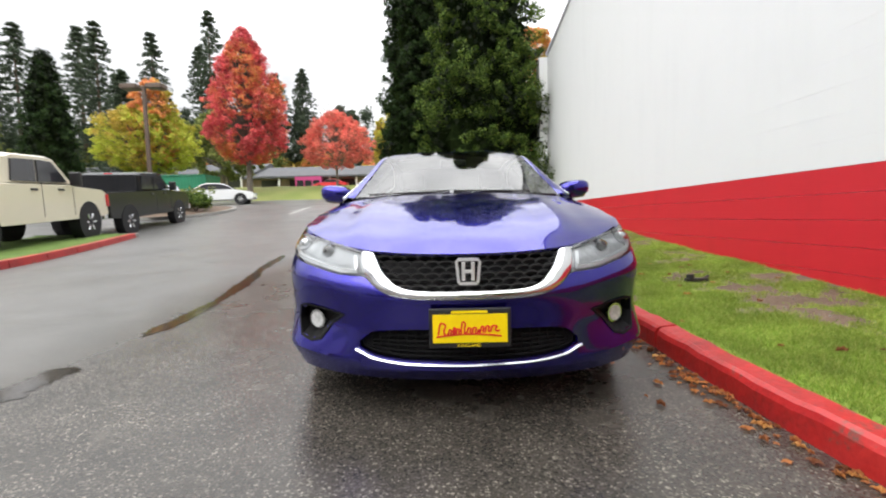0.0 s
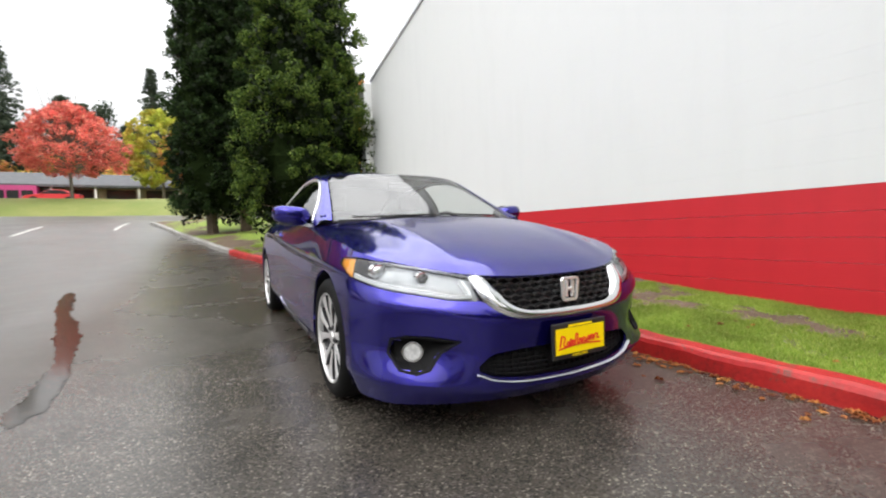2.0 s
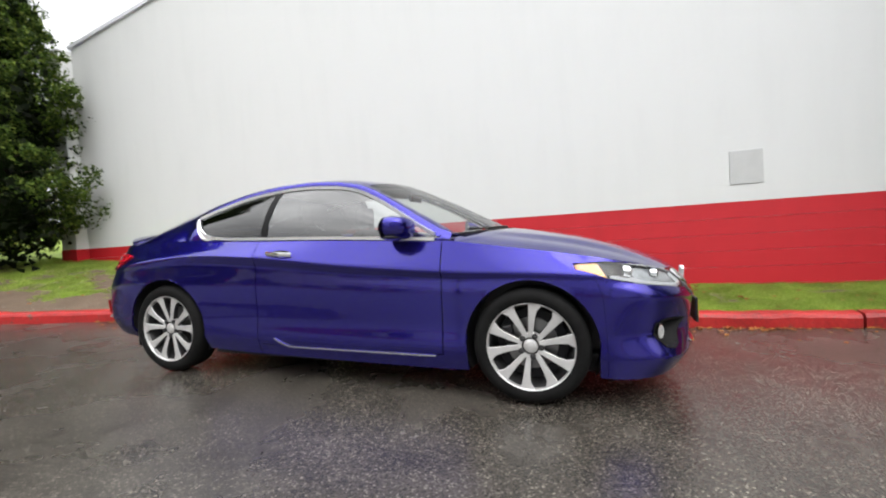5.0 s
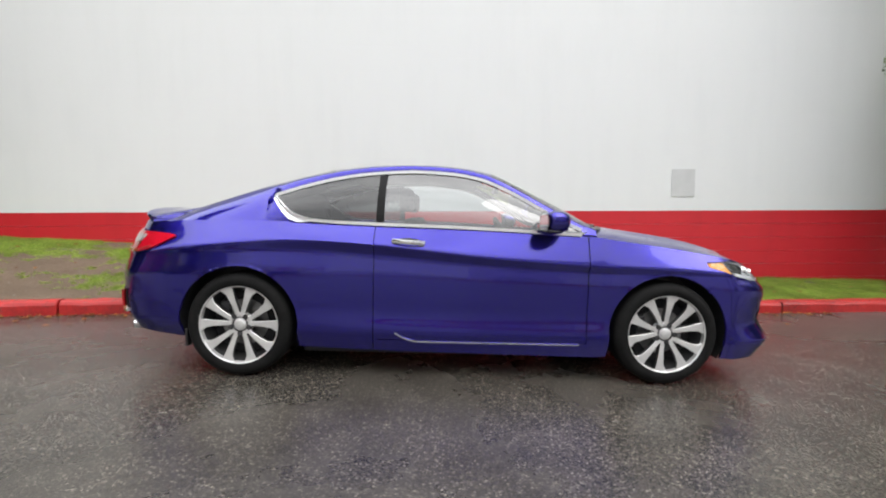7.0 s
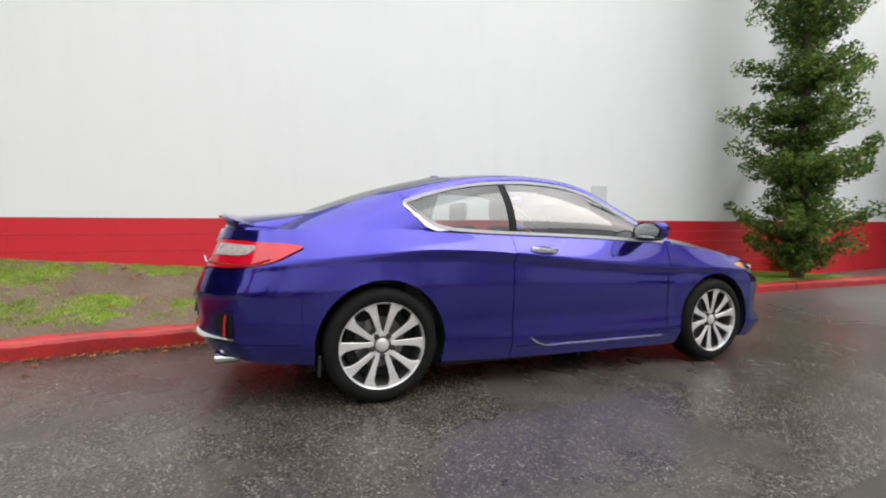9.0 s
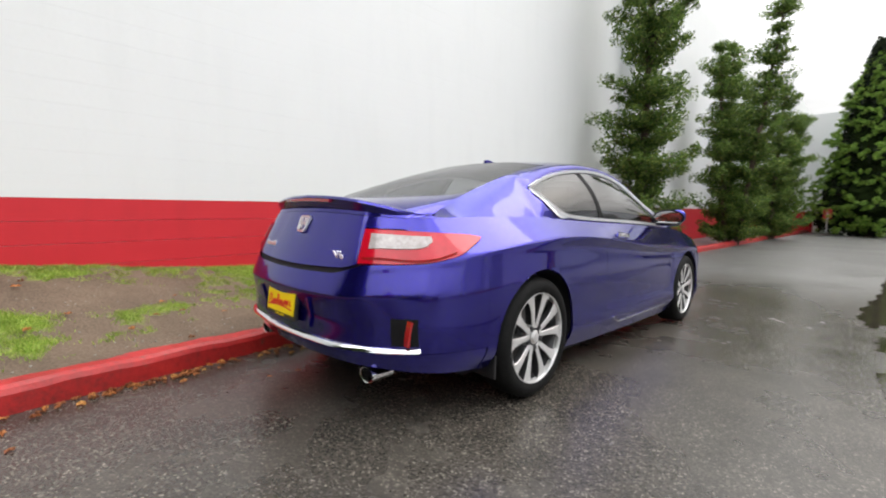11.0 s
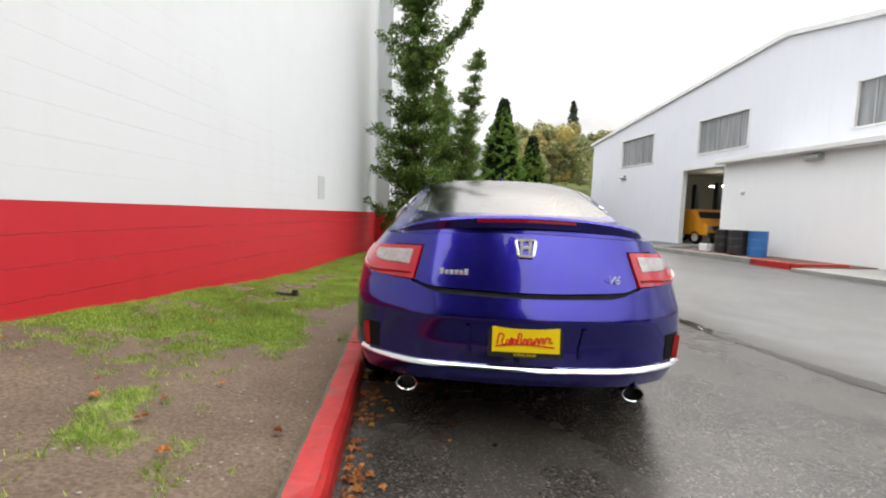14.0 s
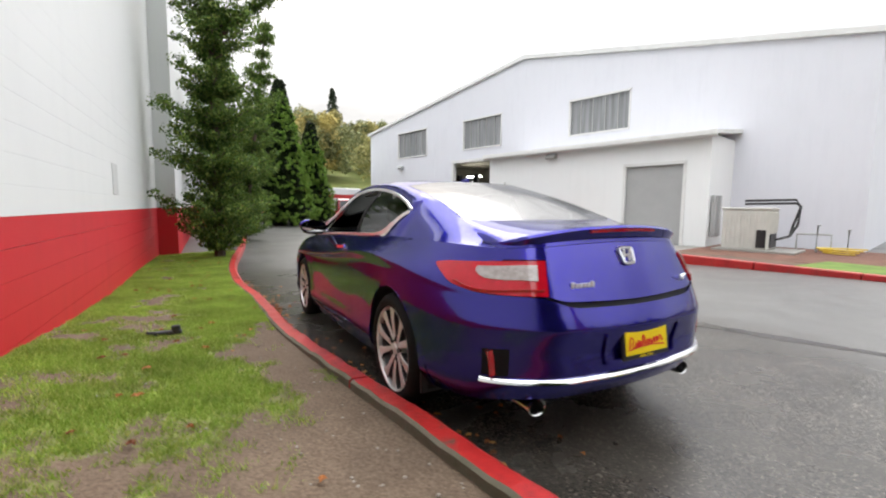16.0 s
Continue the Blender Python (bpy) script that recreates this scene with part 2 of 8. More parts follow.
def make_wall_paint(name, c1, c2, streak):
    m = material(name, c1, 0.55)
    v = coords(m, "World")
    vs = coords(m, "World", (1.0, 1.0, 0.12))
    big = noise_tex(m, v, 0.7, 5, 0.6)
    drip = noise_tex(m, vs, 5.0, 4, 0.6)
    f = math_node(m, "ADD", math_node(m, "MULTIPLY", big, 0.5), math_node(m, "MULTIPLY", drip, 0.5))
    col = ramp(m, f, [(0.30, c2), (0.52, c1)])
    put(m, "Base Color", col)
    grit = noise_tex(m, v, 90, 4, 0.65)
    pores = noise_tex(m, v, 18, 3, 0.6)
    h = math_node(m, "ADD", math_node(m, "MULTIPLY", grit, 0.5), pores)
    bump(m, h, streak, 0.006)
    return m


def grassy(x, y):
    """Where the turf grows: patches, thicker by the wall, bare near the kerb at the back."""
    k = kerb_x(y) + .15
    f = (x - k) / max(.3, WALL_X - k)
    g = .5 + .62 * noise.noise(Vector((x * 1.25, y * 1.0, 7.7))) + .42 * noise.noise(Vector((x * 3.1, y * 3.1, 2.2))) + .34 * noise.noise(Vector((x * 8, y * 8, 5.2))) + .15 * noise.noise(Vector((x * 19, y * 19, 1.2)))
    bias = lerp_table(y, [(-8, .38), (-4, .30), (-1.5, .22), (.2, .16), (1.5, .02), (3, -.05), (6, .10), (10, .40)])
    strip = -.22 * math.exp(-((f - .62) / .17) ** 2) * smoothstep(-6, -3, y) + .10 * smoothstep(.8, 1.0, f) - .50 * (1 - smoothstep(.08, .44, f)) * smoothstep(-1.2, .8, y) + .02 * smoothstep(-1.0, .5, y)
    return g + bias + strip - .42


def make_lawn():
    m = material("lawn_soil", (0.1, 0.1, 0.05), 0.85, spec=0.2)
    v = coords(m, "World")
    at = m.node_tree.nodes.new("ShaderNodeAttribute")
    at.attribute_name = "turf"
    mid = noise_tex(m, v, 9.0, 4, 0.65)
    fine = noise_tex(m, v, 60, 3, 0.6)
    big = noise_tex(m, v, 2.5, 4, 0.6)
    soil = mixc(m, 1.0, ramp(m, fine, [(0.3, (0.082, 0.057, 0.039)), (0.7, (0.178, 0.132, 0.094))]), ramp(m, big, [(.3, grey(.75)), (.7, grey(1.15))]), "MULTIPLY")
    green = ramp(m, mid, [(0.3, (0.13, 0.19, 0.03)), (0.7, (0.25, 0.33, 0.06))])
    f = math_node(m, "ADD", at.outputs["Fac"], math_node(m, "MULTIPLY", math_node(m, "SUBTRACT", mid, 0.5), 0.7))
    put(m, "Base Color", mixc(m, ramp(m, f, [(-0.0, grey(0)), (0.34, grey(1))]), soil, green))
    bump(m, math_node(m, "ADD", mid, fine), 0.5, 0.02)
    return m


ASPHALT = make_asphalt()
WHITE_WALL = make_wall_paint("white_block_paint", (0.70, 0.714, 0.714), (0.675, 0.69, 0.69), 0.15)
RED_WALL = make_wall_paint("red_block_paint", (0.53, 0.012, 0.022), (0.46, 0.010, 0.018), 0.2)
LAWN = make_lawn()
def make_kerb_paint():
    m = material("red_kerb_paint", (0.4, 0.02, 0.02), 0.42)
    v = coords(m, "World")
    big = noise_tex(m, v, 2.4, 5, 0.65)
    fine = noise_tex(m, v, 34, 4, 0.6)
    red = ramp(m, math_node(m, "ADD", math_node(m, "MULTIPLY", big, .6), math_node(m, "MULTIPLY", fine, .4)), [(.32, (0.16, 0.012, 0.011)), (.5, (0.35, 0.014, 0.014)), (.68, (0.46, 0.024, 0.020))])
    chips = math_node(m, "ADD", math_node(m, "MULTIPLY", big, .5), math_node(m, "MULTIPLY", noise_tex(m, v, 11, 5, 0.7), .5))
    put(m, "Base Color", mixc(m, ramp(m, chips, [(.585, grey(0)), (.64, grey(1))]), red, (0.12, 0.060, 0.045)))
    bump(m, fine, .35, .008)
    return m


RED_KERB = make_kerb_paint()
MOSSY = varied("mossy_concrete", (0.13, 0.115, 0.085), (0.075, 0.075, 0.045), 0.85, 3.0, bump_s=0.4, space="World", fine=45)
CONCRETE = varied("concrete", (0.30, 0.29, 0.27), (0.19, 0.185, 0.17), 0.75, 2.0, bump_s=0.3, space="World")
GRASS_FAR = varied("far_grass", (0.12, 0.16, 0.03), (0.20, 0.21, 0.06), 0.9, 0.4, bump_s=0.5, space="World", fine=8)
MULCH = varied("bark_mulch", (0.17, 0.075, 0.05), (0.08, 0.038, 0.026), 0.9, 3.0, bump_s=0.8, space="World", fine=38)
BARE_SOIL = varied("bare_soil", (0.13, 0.085, 0.055), (0.07, 0.05, 0.035), 0.9, 1.2, bump_s=0.5, space="World", fine=30)
METAL_SIDING = make_wall_paint("white_metal_siding", (0.69, 0.70, 0.755), (0.655, 0.665, 0.72), 0.02)
STUCCO = make_wall_paint("white_stucco", (0.79, 0.80, 0.80), (0.765, 0.775, 0.775), 0.04)


# ---------------------------------------------------------------- ground sheets
def axis_steps(stops):
    out = []
    for (a, b, step) in stops:
        k = max(1, round((b - a) / step))
        out += [a + (b - a) * i / k for i in range(k)]
    out.append(stops[-1][1])
    return out


def sheet(name, xs, ys, zf, mat, label, category):
    verts = [(x, y, zf(x, y)) for y in ys for x in xs]
    nx = len(xs)
    faces = [(j * nx + i, j * nx + i + 1, (j + 1) * nx + i + 1, (j + 1) * nx + i) for j in range(len(ys) - 1) for i in range(nx - 1)]
    me = bpy.data.meshes.new(name)
    me.from_pydata(verts, [], faces)
    me.materials.append(mat)
    me.shade_smooth()
    ob = new(name, me)
    return tagged(ob, label, category, kind="structure")


sheet("ground", axis_steps([(-1500, -300, 300), (-300, -40, 20), (-40, 40, 5), (40, 300, 20), (300, 1500, 300)]),
      axis_steps([(-1500, -300, 300), (-300, -60, 20), (-60, 60, 3), (60, 300, 20), (300, 1500, 300)]),
      lambda x, y: gz(x, y) - 0.08, GRASS_FAR, "rough autumn grass reaching to the horizon", "ground")
sheet("car_park", axis_steps([(-60, -12, 4), (-12, 3.2, 0.5), (3.2, 40, 4)]), axis_steps([(-60, -14, 2), (-14, 24, 0.5), (24, 32, 1)]),
      lambda x, y: gz(x, y), ASPHALT, "wet dark grey asphalt of a car park", "asphalt")


def build_lawn():
    verts, faces = [], []
    ys = axis_steps([(-8.6, -4, 0.2), (-4, 6, 0.1), (6, 12, 0.25), (12, 20, 0.5)])
    nx = 34
    for y in ys:
        k = kerb_x(y) + 0.13
        right = WALL_X + 0.02 if y < 8.35 else 9.0
        for i in range(nx):
            s = i / (nx - 1)
            x = k + (right - k) * s
            verts.append((x, y, lawn_z(min(x, WALL_X), y) - (0.012 if i == 0 else 0)))
    for j in range(len(ys) - 1):
        for i in range(nx - 1):
            a = j * nx + i
            faces.append((a, a + 1, a + nx + 1, a + nx))
    me = bpy.data.meshes.new("lawn")
    me.from_pydata(verts, [], faces)
    me.materials.append(LAWN)
    me.shade_smooth()
    turf = me.attributes.new("turf", "FLOAT", "POINT")
    turf.data.foreach_set("value", [grassy(x, y) for x, y, z in verts])
    tagged(new("lawn", me), "patchy lawn with bare brown soil beside a red wall", "lawn", kind="structure")


build_lawn()


# ---------------------------------------------------------------- the block-built hall beside the car
EAVE, PITCH = 5.32, 0.19  # height of the wall at its near end and the rise of its sloping top
WALL_Y0, WALL_Y1 = -8.7, 8.35
BAND = 1.13
COURSE = 0.205


def verge_z(y):
    return EAVE + PITCH * (WALL_Y1 - y)


def verge_y(z):
    return min(WALL_Y1, WALL_Y1 - (z - EAVE) / PITCH)


def build_hall():
    hall = thing("hall", "white painted block building with a red painted base and sloping top", "building", kind="structure")
    high = verge_z(WALL_Y0)
    bm = bmesh.new()
    prism(bm, [(WALL_Y0, -.6), (WALL_Y1, -.6), (WALL_Y1, EAVE), (WALL_Y0, high)], "x", WALL_X + .010, WALL_X + .3)
    add_box(bm, (WALL_X + 0.3, WALL_Y1 - 0.3, -0.6), (WALL_X + 14, WALL_Y1, EAVE))
    part("wall_core", bm, WHITE_WALL, hall)
    bm = bmesh.new()
    prism(bm, [(WALL_Y1 - .3, EAVE - .3), (WALL_Y0, high - .3), (WALL_Y0, high - .1), (WALL_Y1 - .3, EAVE - .1)], "x", WALL_X + .3, WALL_X + 14)
    part("roof", bm, METAL_SIDING, hall, "pale metal roof")
    rows = []
    z = BAND - COURSE * 7
    while z < high - 0.01:
        rows.append((z, min(z + COURSE, high)))
        z += COURSE
    for i, (z0, z1) in enumerate(rows):
        low_band = z1 <= BAND + 0.01
        b = bmesh.new()
        gap = 0.0003 if z0 > BAND - .01 else 0.0016
        x = WALL_X + (0.0022 if low_band else 0.0010) * math.sin(i * 12.9)
        top = max(verge_y(z1 - gap), WALL_Y0 + .02)
        prism(b, [(WALL_Y0, z0 + gap), (verge_y(z0 + gap), z0 + gap), (top, z1 - gap), (WALL_Y0, z1 - gap)], "x", x, x + .02)
        part("block_course", b, RED_WALL if low_band else WHITE_WALL, hall, "red painted block course" if low_band else "white painted block course")
    bm = bmesh.new()
    sweep(bm, [(WALL_X + .15, WALL_Y1 + .03, EAVE - .005), (WALL_X + .15, WALL_Y0, high)], [(-.19, 0), (.19, 0), (.19, .07), (-.19, .07)])
    part("verge_cap", bm, METAL_SIDING, hall, "thin pale metal verge cap")
    part("wall_plate", box((WALL_X - 0.008, -3.81, 1.34), (WALL_X + 0.01, -3.45, 1.76), 0.006),
         varied("plate_paint", (0.56, 0.57, 0.57), (0.51, 0.52, 0.52), 0.5), hall, "grey painted cover plate")
    # pier at the near end
    part("pier", box((2.72, WALL_Y1 + .002, -.3), (3.4, WALL_Y1 + .45, EAVE - .05), .006), WHITE_WALL, hall, "white painted corner pier")
    part("pier_base", box((2.71, WALL_Y1 - .002, -.3), (3.41, WALL_Y1 + .46, BAND)), RED_WALL, hall, "red painted foot of the pier")
    # wing that stands out farther along, and the lower one behind it
    part("wing_wall", box((2.55, -24.0, -0.6), (12, WALL_Y0, 8.35)), WHITE_WALL, hall)
    part("wing_base", box((2.54, -24.0, -0.5), (12, WALL_Y0 + 0.012, BAND)), RED_WALL, hall)
    part("rear_wall", box((.75, -34.0, -0.6), (12, -24.01, 7.2)), WHITE_WALL, hall)
    part("rear_base", box((.74, -34.0, -0.5), (12, -23.998, BAND)), RED_WALL, hall)


build_hall()


def build_kerb():
    k = thing("kerb", "red painted concrete kerb along the lawn", "kerb", kind="structure")
    prof = [(0.0, -0.12), (0.0, 0.095), (-0.012, 0.122), (-0.035, 0.136), (-0.13, 0.14), (-0.15, 0.128), (-0.155, -0.12)]
    y = -30.0
    i = 0
    while y < 19.5:
        length = 2.6
        y1 = min(y + length, 19.9)
        pts = []
        steps = 26
        for j in range(steps + 1):
            yy = y + 0.011 + (y1 - y - 0.022) * j / steps
            xx = kerb_x(yy)
            pts.append((xx, yy, gz(xx, yy) + 0.004 * noise.noise(Vector((yy * 2, i, 0)))))
        bm = bmesh.new()
        sweep(bm, pts, [(a * -1, b) for a, b in prof])
        red = y1 < 10.2
        bm.normal_update()
        for f in bm.faces:
            if f.normal.x > .5:
                f.material_index = 1
        for v in bm.verts:
            v.co.x += .010 * noise.noise(Vector((v.co.y * 5.1, v.co.z * 6, 2.2)))
            v.co.z += .012 * noise.noise(Vector((v.co.y * 6.3, v.co.x * 8, 7.7)))
        part("kerb_stone", bm, [RED_KERB if red else CONCRETE, MOSSY], k, "red painted kerb stone" if red else "bare concrete kerb stone")
        y = y1
        i += 1


build_kerb()


# ---------------------------------------------------------------- service building across the yard
BO = Vector((-10.7, -11.7, 0))
BN = Vector((0.977, 0.215, 0)).normalized()
BU = Vector((-BN.y, BN.x, 0))
BM = Matrix(((BU.x, BN.x, 0, BO.x), (BU.y, BN.y, 0, BO.y), (0, 0, 1, 0), (0, 0, 0, 1)))  # local x along the face, y outward
ANNEX_L, ANNEX_R = -2.1, 7.5
MAIN_L, MAIN_R = -16.9, 11.0
DARK_ROOM = varied("dark_workshop", (0.30, 0.28, 0.22), (0.22, 0.205, 0.165), 0.8)
STEEL_GREY = varied("grey_steel_door", (0.40, 0.405, 0.40), (0.36, 0.365, 0.365), 0.45, 2.0)
TRIM_PALE = varied("pale_trim", (0.74, 0.74, 0.73), (0.66, 0.66, 0.65), 0.5, 3.0)


def blind_glass():
    m = material("window_glass_grey", (0.16, 0.17, 0.18), 0.08)
    v = coords(m, "Object")
    w = noise_tex(m, coords(m, "Object", (1, 1, 0.05)), 7, 3)
    put(m, "Base Color", ramp(m, w, [(0.35, (0.18, 0.185, 0.19)), (0.65, (0.30, 0.31, 0.32))]))
    return m


WINDOW_GREY = blind_glass()


def build_service_building():
    s = thing("service_building", "large white metal workshop building with a low annex", "building", BM, kind="structure")
    D = -2.35
    # gable front as pieces round the openings
    ridge_u, ridge_z, el, er = -2.0, 8.75, 6.65, 6.35

    def roof_z(u):
        return el + (ridge_z - el) * (u - MAIN_L) / (ridge_u - MAIN_L) if u < ridge_u else ridge_z + (er - ridge_z) * (u - ridge_u) / (MAIN_R - ridge_u)
    openings = [(-13.2, -9.9, 4.6, 6.4), (-6.5, -3.45, 4.6, 6.35), (0.7, 3.65, 4.58, 6.25), (-7.35, -2.2, 0.0, 3.95)]
    bm = bmesh.new()
    cuts = sorted({MAIN_L, MAIN_R, ridge_u, *(o[0] for o in openings), *(o[1] for o in openings)})
    for a, b in zip(cuts[:-1], cuts[1:]):
        mid = (a + b) / 2
        zs = [-0.5]
        for o in sorted(openings, key=lambda q: q[2]):
            if o[0] <= mid <= o[1]:
                zs += [o[2], o[3]]
        for i in range(0, len(zs), 2):
            z0 = zs[i]
            if i + 1 < len(zs):
                if zs[i + 1] > z0 + 0.01:
                    part("wall_panel", box((a, D - 0.2, z0), (b, D, zs[i + 1])), METAL_SIDING, s)
            else:
                bm = bmesh.new()
                prism(bm, [(a, z0), (b, z0), (b, roof_z(b)), (a, roof_z(a))], "y", D - 0.2, D)
                part("wall_panel", bm, METAL_SIDING, s)
    bm = bmesh.new()
    add_box(bm, (MAIN_L, D - 30, -0.5), (MAIN_L + 0.2, D - 0.2, el))
    add_box(bm, (MAIN_R - 0.2, D - 30, -0.5), (MAIN_R, D - 0.2, er))
    part("side_wall", bm, METAL_SIDING, s)
    bm = bmesh.new()
    prism(bm, [(MAIN_L - 0.25, el - 0.02), (ridge_u, ridge_z + 0.02), (MAIN_R + 0.25, er - 0.05), (MAIN_R + 0.25, er + 0.13), (ridge_u, ridge_z + 0.22), (MAIN_L - 0.25, el + 0.15)], "y", D - 30, D + 0.12)
    part("roof", bm, TRIM_PALE, s, "pale metal roof with a deep edge trim")
    # seams of the siding
    u = MAIN_L + 0.6
    while u < MAIN_R:
        if not any(o[0] - 0.05 < u < o[1] + 0.05 for o in openings):
            part("siding_seam", box((u, D, -0.4), (u + 0.02, D + 0.004, roof_z(u) - 0.05)), METAL_SIDING, s)
        u += 0.9
    for (a, b, z0, z1) in openings[:3]:
        w = part("window", box((a + 0.06, D - 0.14, z0 + 0.06), (b - 0.06, D - 0.10, z1 - 0.06)), WINDOW_GREY, s, "tall grey window with hanging blinds")
        fr = bmesh.new()
        for lo, hi in (((a, z0), (b, z0 + 0.07)), ((a, z1 - 0.07), (b, z1)), ((a, z0), (a + 0.07, z1)), ((b - 0.07, z0), (b, z1))):
            add_box(fr, (lo[0], D - 0.16, lo[1]), (hi[0], D + 0.03, hi[1]))
        part("window_frame", fr, TRIM_PALE, w)
        bars = bmesh.new()
        k = 5
        for i in range(1, k):
            x = a + (b - a) * i / k
            add_box(bars, (x - 0.02, D - 0.10, z0 + 0.06), (x + 0.02, D - 0.06, z1 - 0.06))
        part("window_bar", bars, STEEL_GREY, w)
    # open workshop bay
    bm = bmesh.new()
    add_box(bm, (-15.0, D - 10.2, 0.0), (-1.95, D - 10, 4.6))
    add_box(bm, (-15.2, D - 10, 0.0), (-15.0, D - 0.2, 4.6))
    add_box(bm, (-2.15, D - 10, 0.0), (-1.95, D - 0.2, 4.6))
    add_box(bm, (-15.0, D - 10, 4.6), (-1.95, D - 0.2, 4.7))
    part("workshop_interior", bm, DARK_ROOM, s)
    part("workshop_floor", box((-15.0, D - 10, -0.06), (-2.15, D + 0.02, 0.01)), CONCRETE, s)
    bm = bmesh.new()
    add_box(bm, (-7.42, D - 0.22, 0.0), (-7.28, D + 0.05, 4.0))
    add_box(bm, (-7.42, D - 0.22, 3.9), (-2.1, D + 0.05, 4.05))
    part("bay_frame", bm, TRIM_PALE, s)
    # tube lamps seen inside
    tube = material("tube_light", (1, 1, 1), 0.5)
    bsdf(tube).inputs["Emission Color"].default_value = (1, 0.98, 0.92, 1)
    bsdf(tube).inputs["Emission Strength"].default_value = 14.0
    for q, r in ((-12.6, -6.5), (-10.2, -7.5), (-7.6, -6.0), (-5.0, -7.0)):
        part("tube_lamp", box((q, D + r, 3.62), (q + 1.5, D + r + .16, 3.70)), tube, s)
    # low annex
    h = 3.65
    bm = bmesh.new()
    add_box(bm, (ANNEX_L, -0.2, -0.4), (4.72, 0, h))
    add_box(bm, (6.72, -0.2, -0.4), (ANNEX_R, 0, h))
    add_box(bm, (4.72, -0.2, 2.77), (6.72, 0, h))
    add_box(bm, (ANNEX_L, D, -0.4), (ANNEX_L + 0.2, -0.2, h))
    add_box(bm, (ANNEX_R - 0.2, D, -0.4), (ANNEX_R, -0.2, h))
    part("annex_wall", bm, STUCCO, s)
    bm = bmesh.new()
    prism(bm, [(D, 4.05), (0.28, 3.72), (0.28, 3.52), (0.2, 3.52), (0.2, 3.62), (D, 3.9)], "x", ANNEX_L - 0.15, ANNEX_R + 0.2)
    part("annex_roof", bm, TRIM_PALE, s)
    bm = bmesh.new()
    add_box(bm, (ANNEX_L - 0.18, 0.281, 3.56), (ANNEX_R + 0.22, 0.36, 3.74), 0.02)
    part("gutter", bm, TRIM_PALE, s)
    d = part("roller_door", box((4.72, -0.14, -0.1), (6.72, -0.09, 2.77)), STEEL_GREY, s, "grey steel door")
    bm = bmesh.new()
    add_box(bm, (4.64, -0.05, -0.1), (4.74, 0.03, 2.85))
    add_box(bm, (6.70, -0.05, -0.1), (6.80, 0.03, 2.85))
    add_box(bm, (4.64, -0.05, 2.76), (6.80, 0.03, 2.86))
    part("door_frame", bm, TRIM_PALE, d)
    lamp = bmesh.new()
    prism(lamp, [(0.0, 3.30), (0.0, 3.50), (0.16, 3.50), (0.26, 3.36), (0.20, 3.28)], "x", 1.3, 1.75, 0.01)
    part("wall_lamp", lamp, STEEL_GREY, s, "grey flood lamp under the eaves")
    bm = bmesh.new()
    add_box(bm, (-1.18, 0, 2.30), (-1.02, .03, 2.44), .01)
    bmesh.ops.create_uvsphere(bm, u_segments=14, v_segments=8, radius=.07, matrix=Matrix.Translation((-1.1, .06, 2.36)))
    part("wall_sensor", bm, TRIM_PALE, s, "small white dome sensor on the annex wall", True, 40)
    lamp = bmesh.new()
    prism(lamp, [(D, 3.9), (D, 4.08), (D + 0.14, 4.08), (D + 0.24, 3.95), (D + 0.18, 3.88)], "x", -12.95, -12.55, 0.01)
    part("wall_lamp", lamp, STEEL_GREY, s, "grey flood lamp on the wall")


build_service_building()

# ---------------------------------------------------------------- the blue coupe: materials
def make_paint(name, beads):
    m = material(name, (0.02, 0.012, 0.2), 0.20, 0.88, 0.5, 1.0, 0.02)
    v = coords(m, "Object")
    flake = noise_tex(m, v, 900, 2, 0.5)
    put(m, "Base Color", ramp(m, flake, [(0.3, (0.010, 0.007, 0.13)), (0.7, (0.027, 0.018, 0.33))]))
    bsdf(m).inputs["Coat IOR"].default_value = 1.78 if beads > .1 else 1.5
    bsdf(m).inputs["Specular Tint"].default_value = (0.22, 0.18, 0.55, 1)
    drops = m.node_tree.nodes.new("ShaderNodeTexVoronoi")
    drops.inputs["Scale"].default_value = 75
    m.node_tree.links.new(v, drops.inputs["Vector"])
    bead = ramp(m, drops.outputs["Distance"], [(0.0, grey(1.0)), (0.22, grey(0.7)), (0.34, grey(0.0))])
    b = m.node_tree.nodes.new("ShaderNodeBump")
    b.inputs["Strength"].default_value = beads
    b.inputs["Distance"].default_value = 0.002
    m.node_tree.links.new(bead, b.inputs["Height"])
    m.node_tree.links.new(b.outputs["Normal"], bsdf(m).inputs["Coat Normal"])
    return m


def glass_mat(name, tint, gloss_rough=0.01, ior=1.5):
    m = bpy.data.materials.new(name)
    m.use_nodes = True
    nt = m.node_tree
    nt.nodes.clear()
    out = nt.nodes.new("ShaderNodeOutputMaterial")
    mix = nt.nodes.new("ShaderNodeMixShader")
    tr = nt.nodes.new("ShaderNodeBsdfTransparent")
    tr.inputs["Color"].default_value = (*tint, 1)
    gl = nt.nodes.new("ShaderNodeBsdfGlossy")
    gl.inputs["Roughness"].default_value = gloss_rough
    fr = nt.nodes.new("ShaderNodeFresnel")
    fr.inputs["IOR"].default_value = ior
    nt.links.new(fr.outputs["Fac"], mix.inputs["Fac"])
    nt.links.new(tr.outputs["BSDF"], mix.inputs[1])
    nt.links.new(gl.outputs["BSDF"], mix.inputs[2])
    nt.links.new(mix.outputs["Shader"], out.inputs["Surface"])
    return m


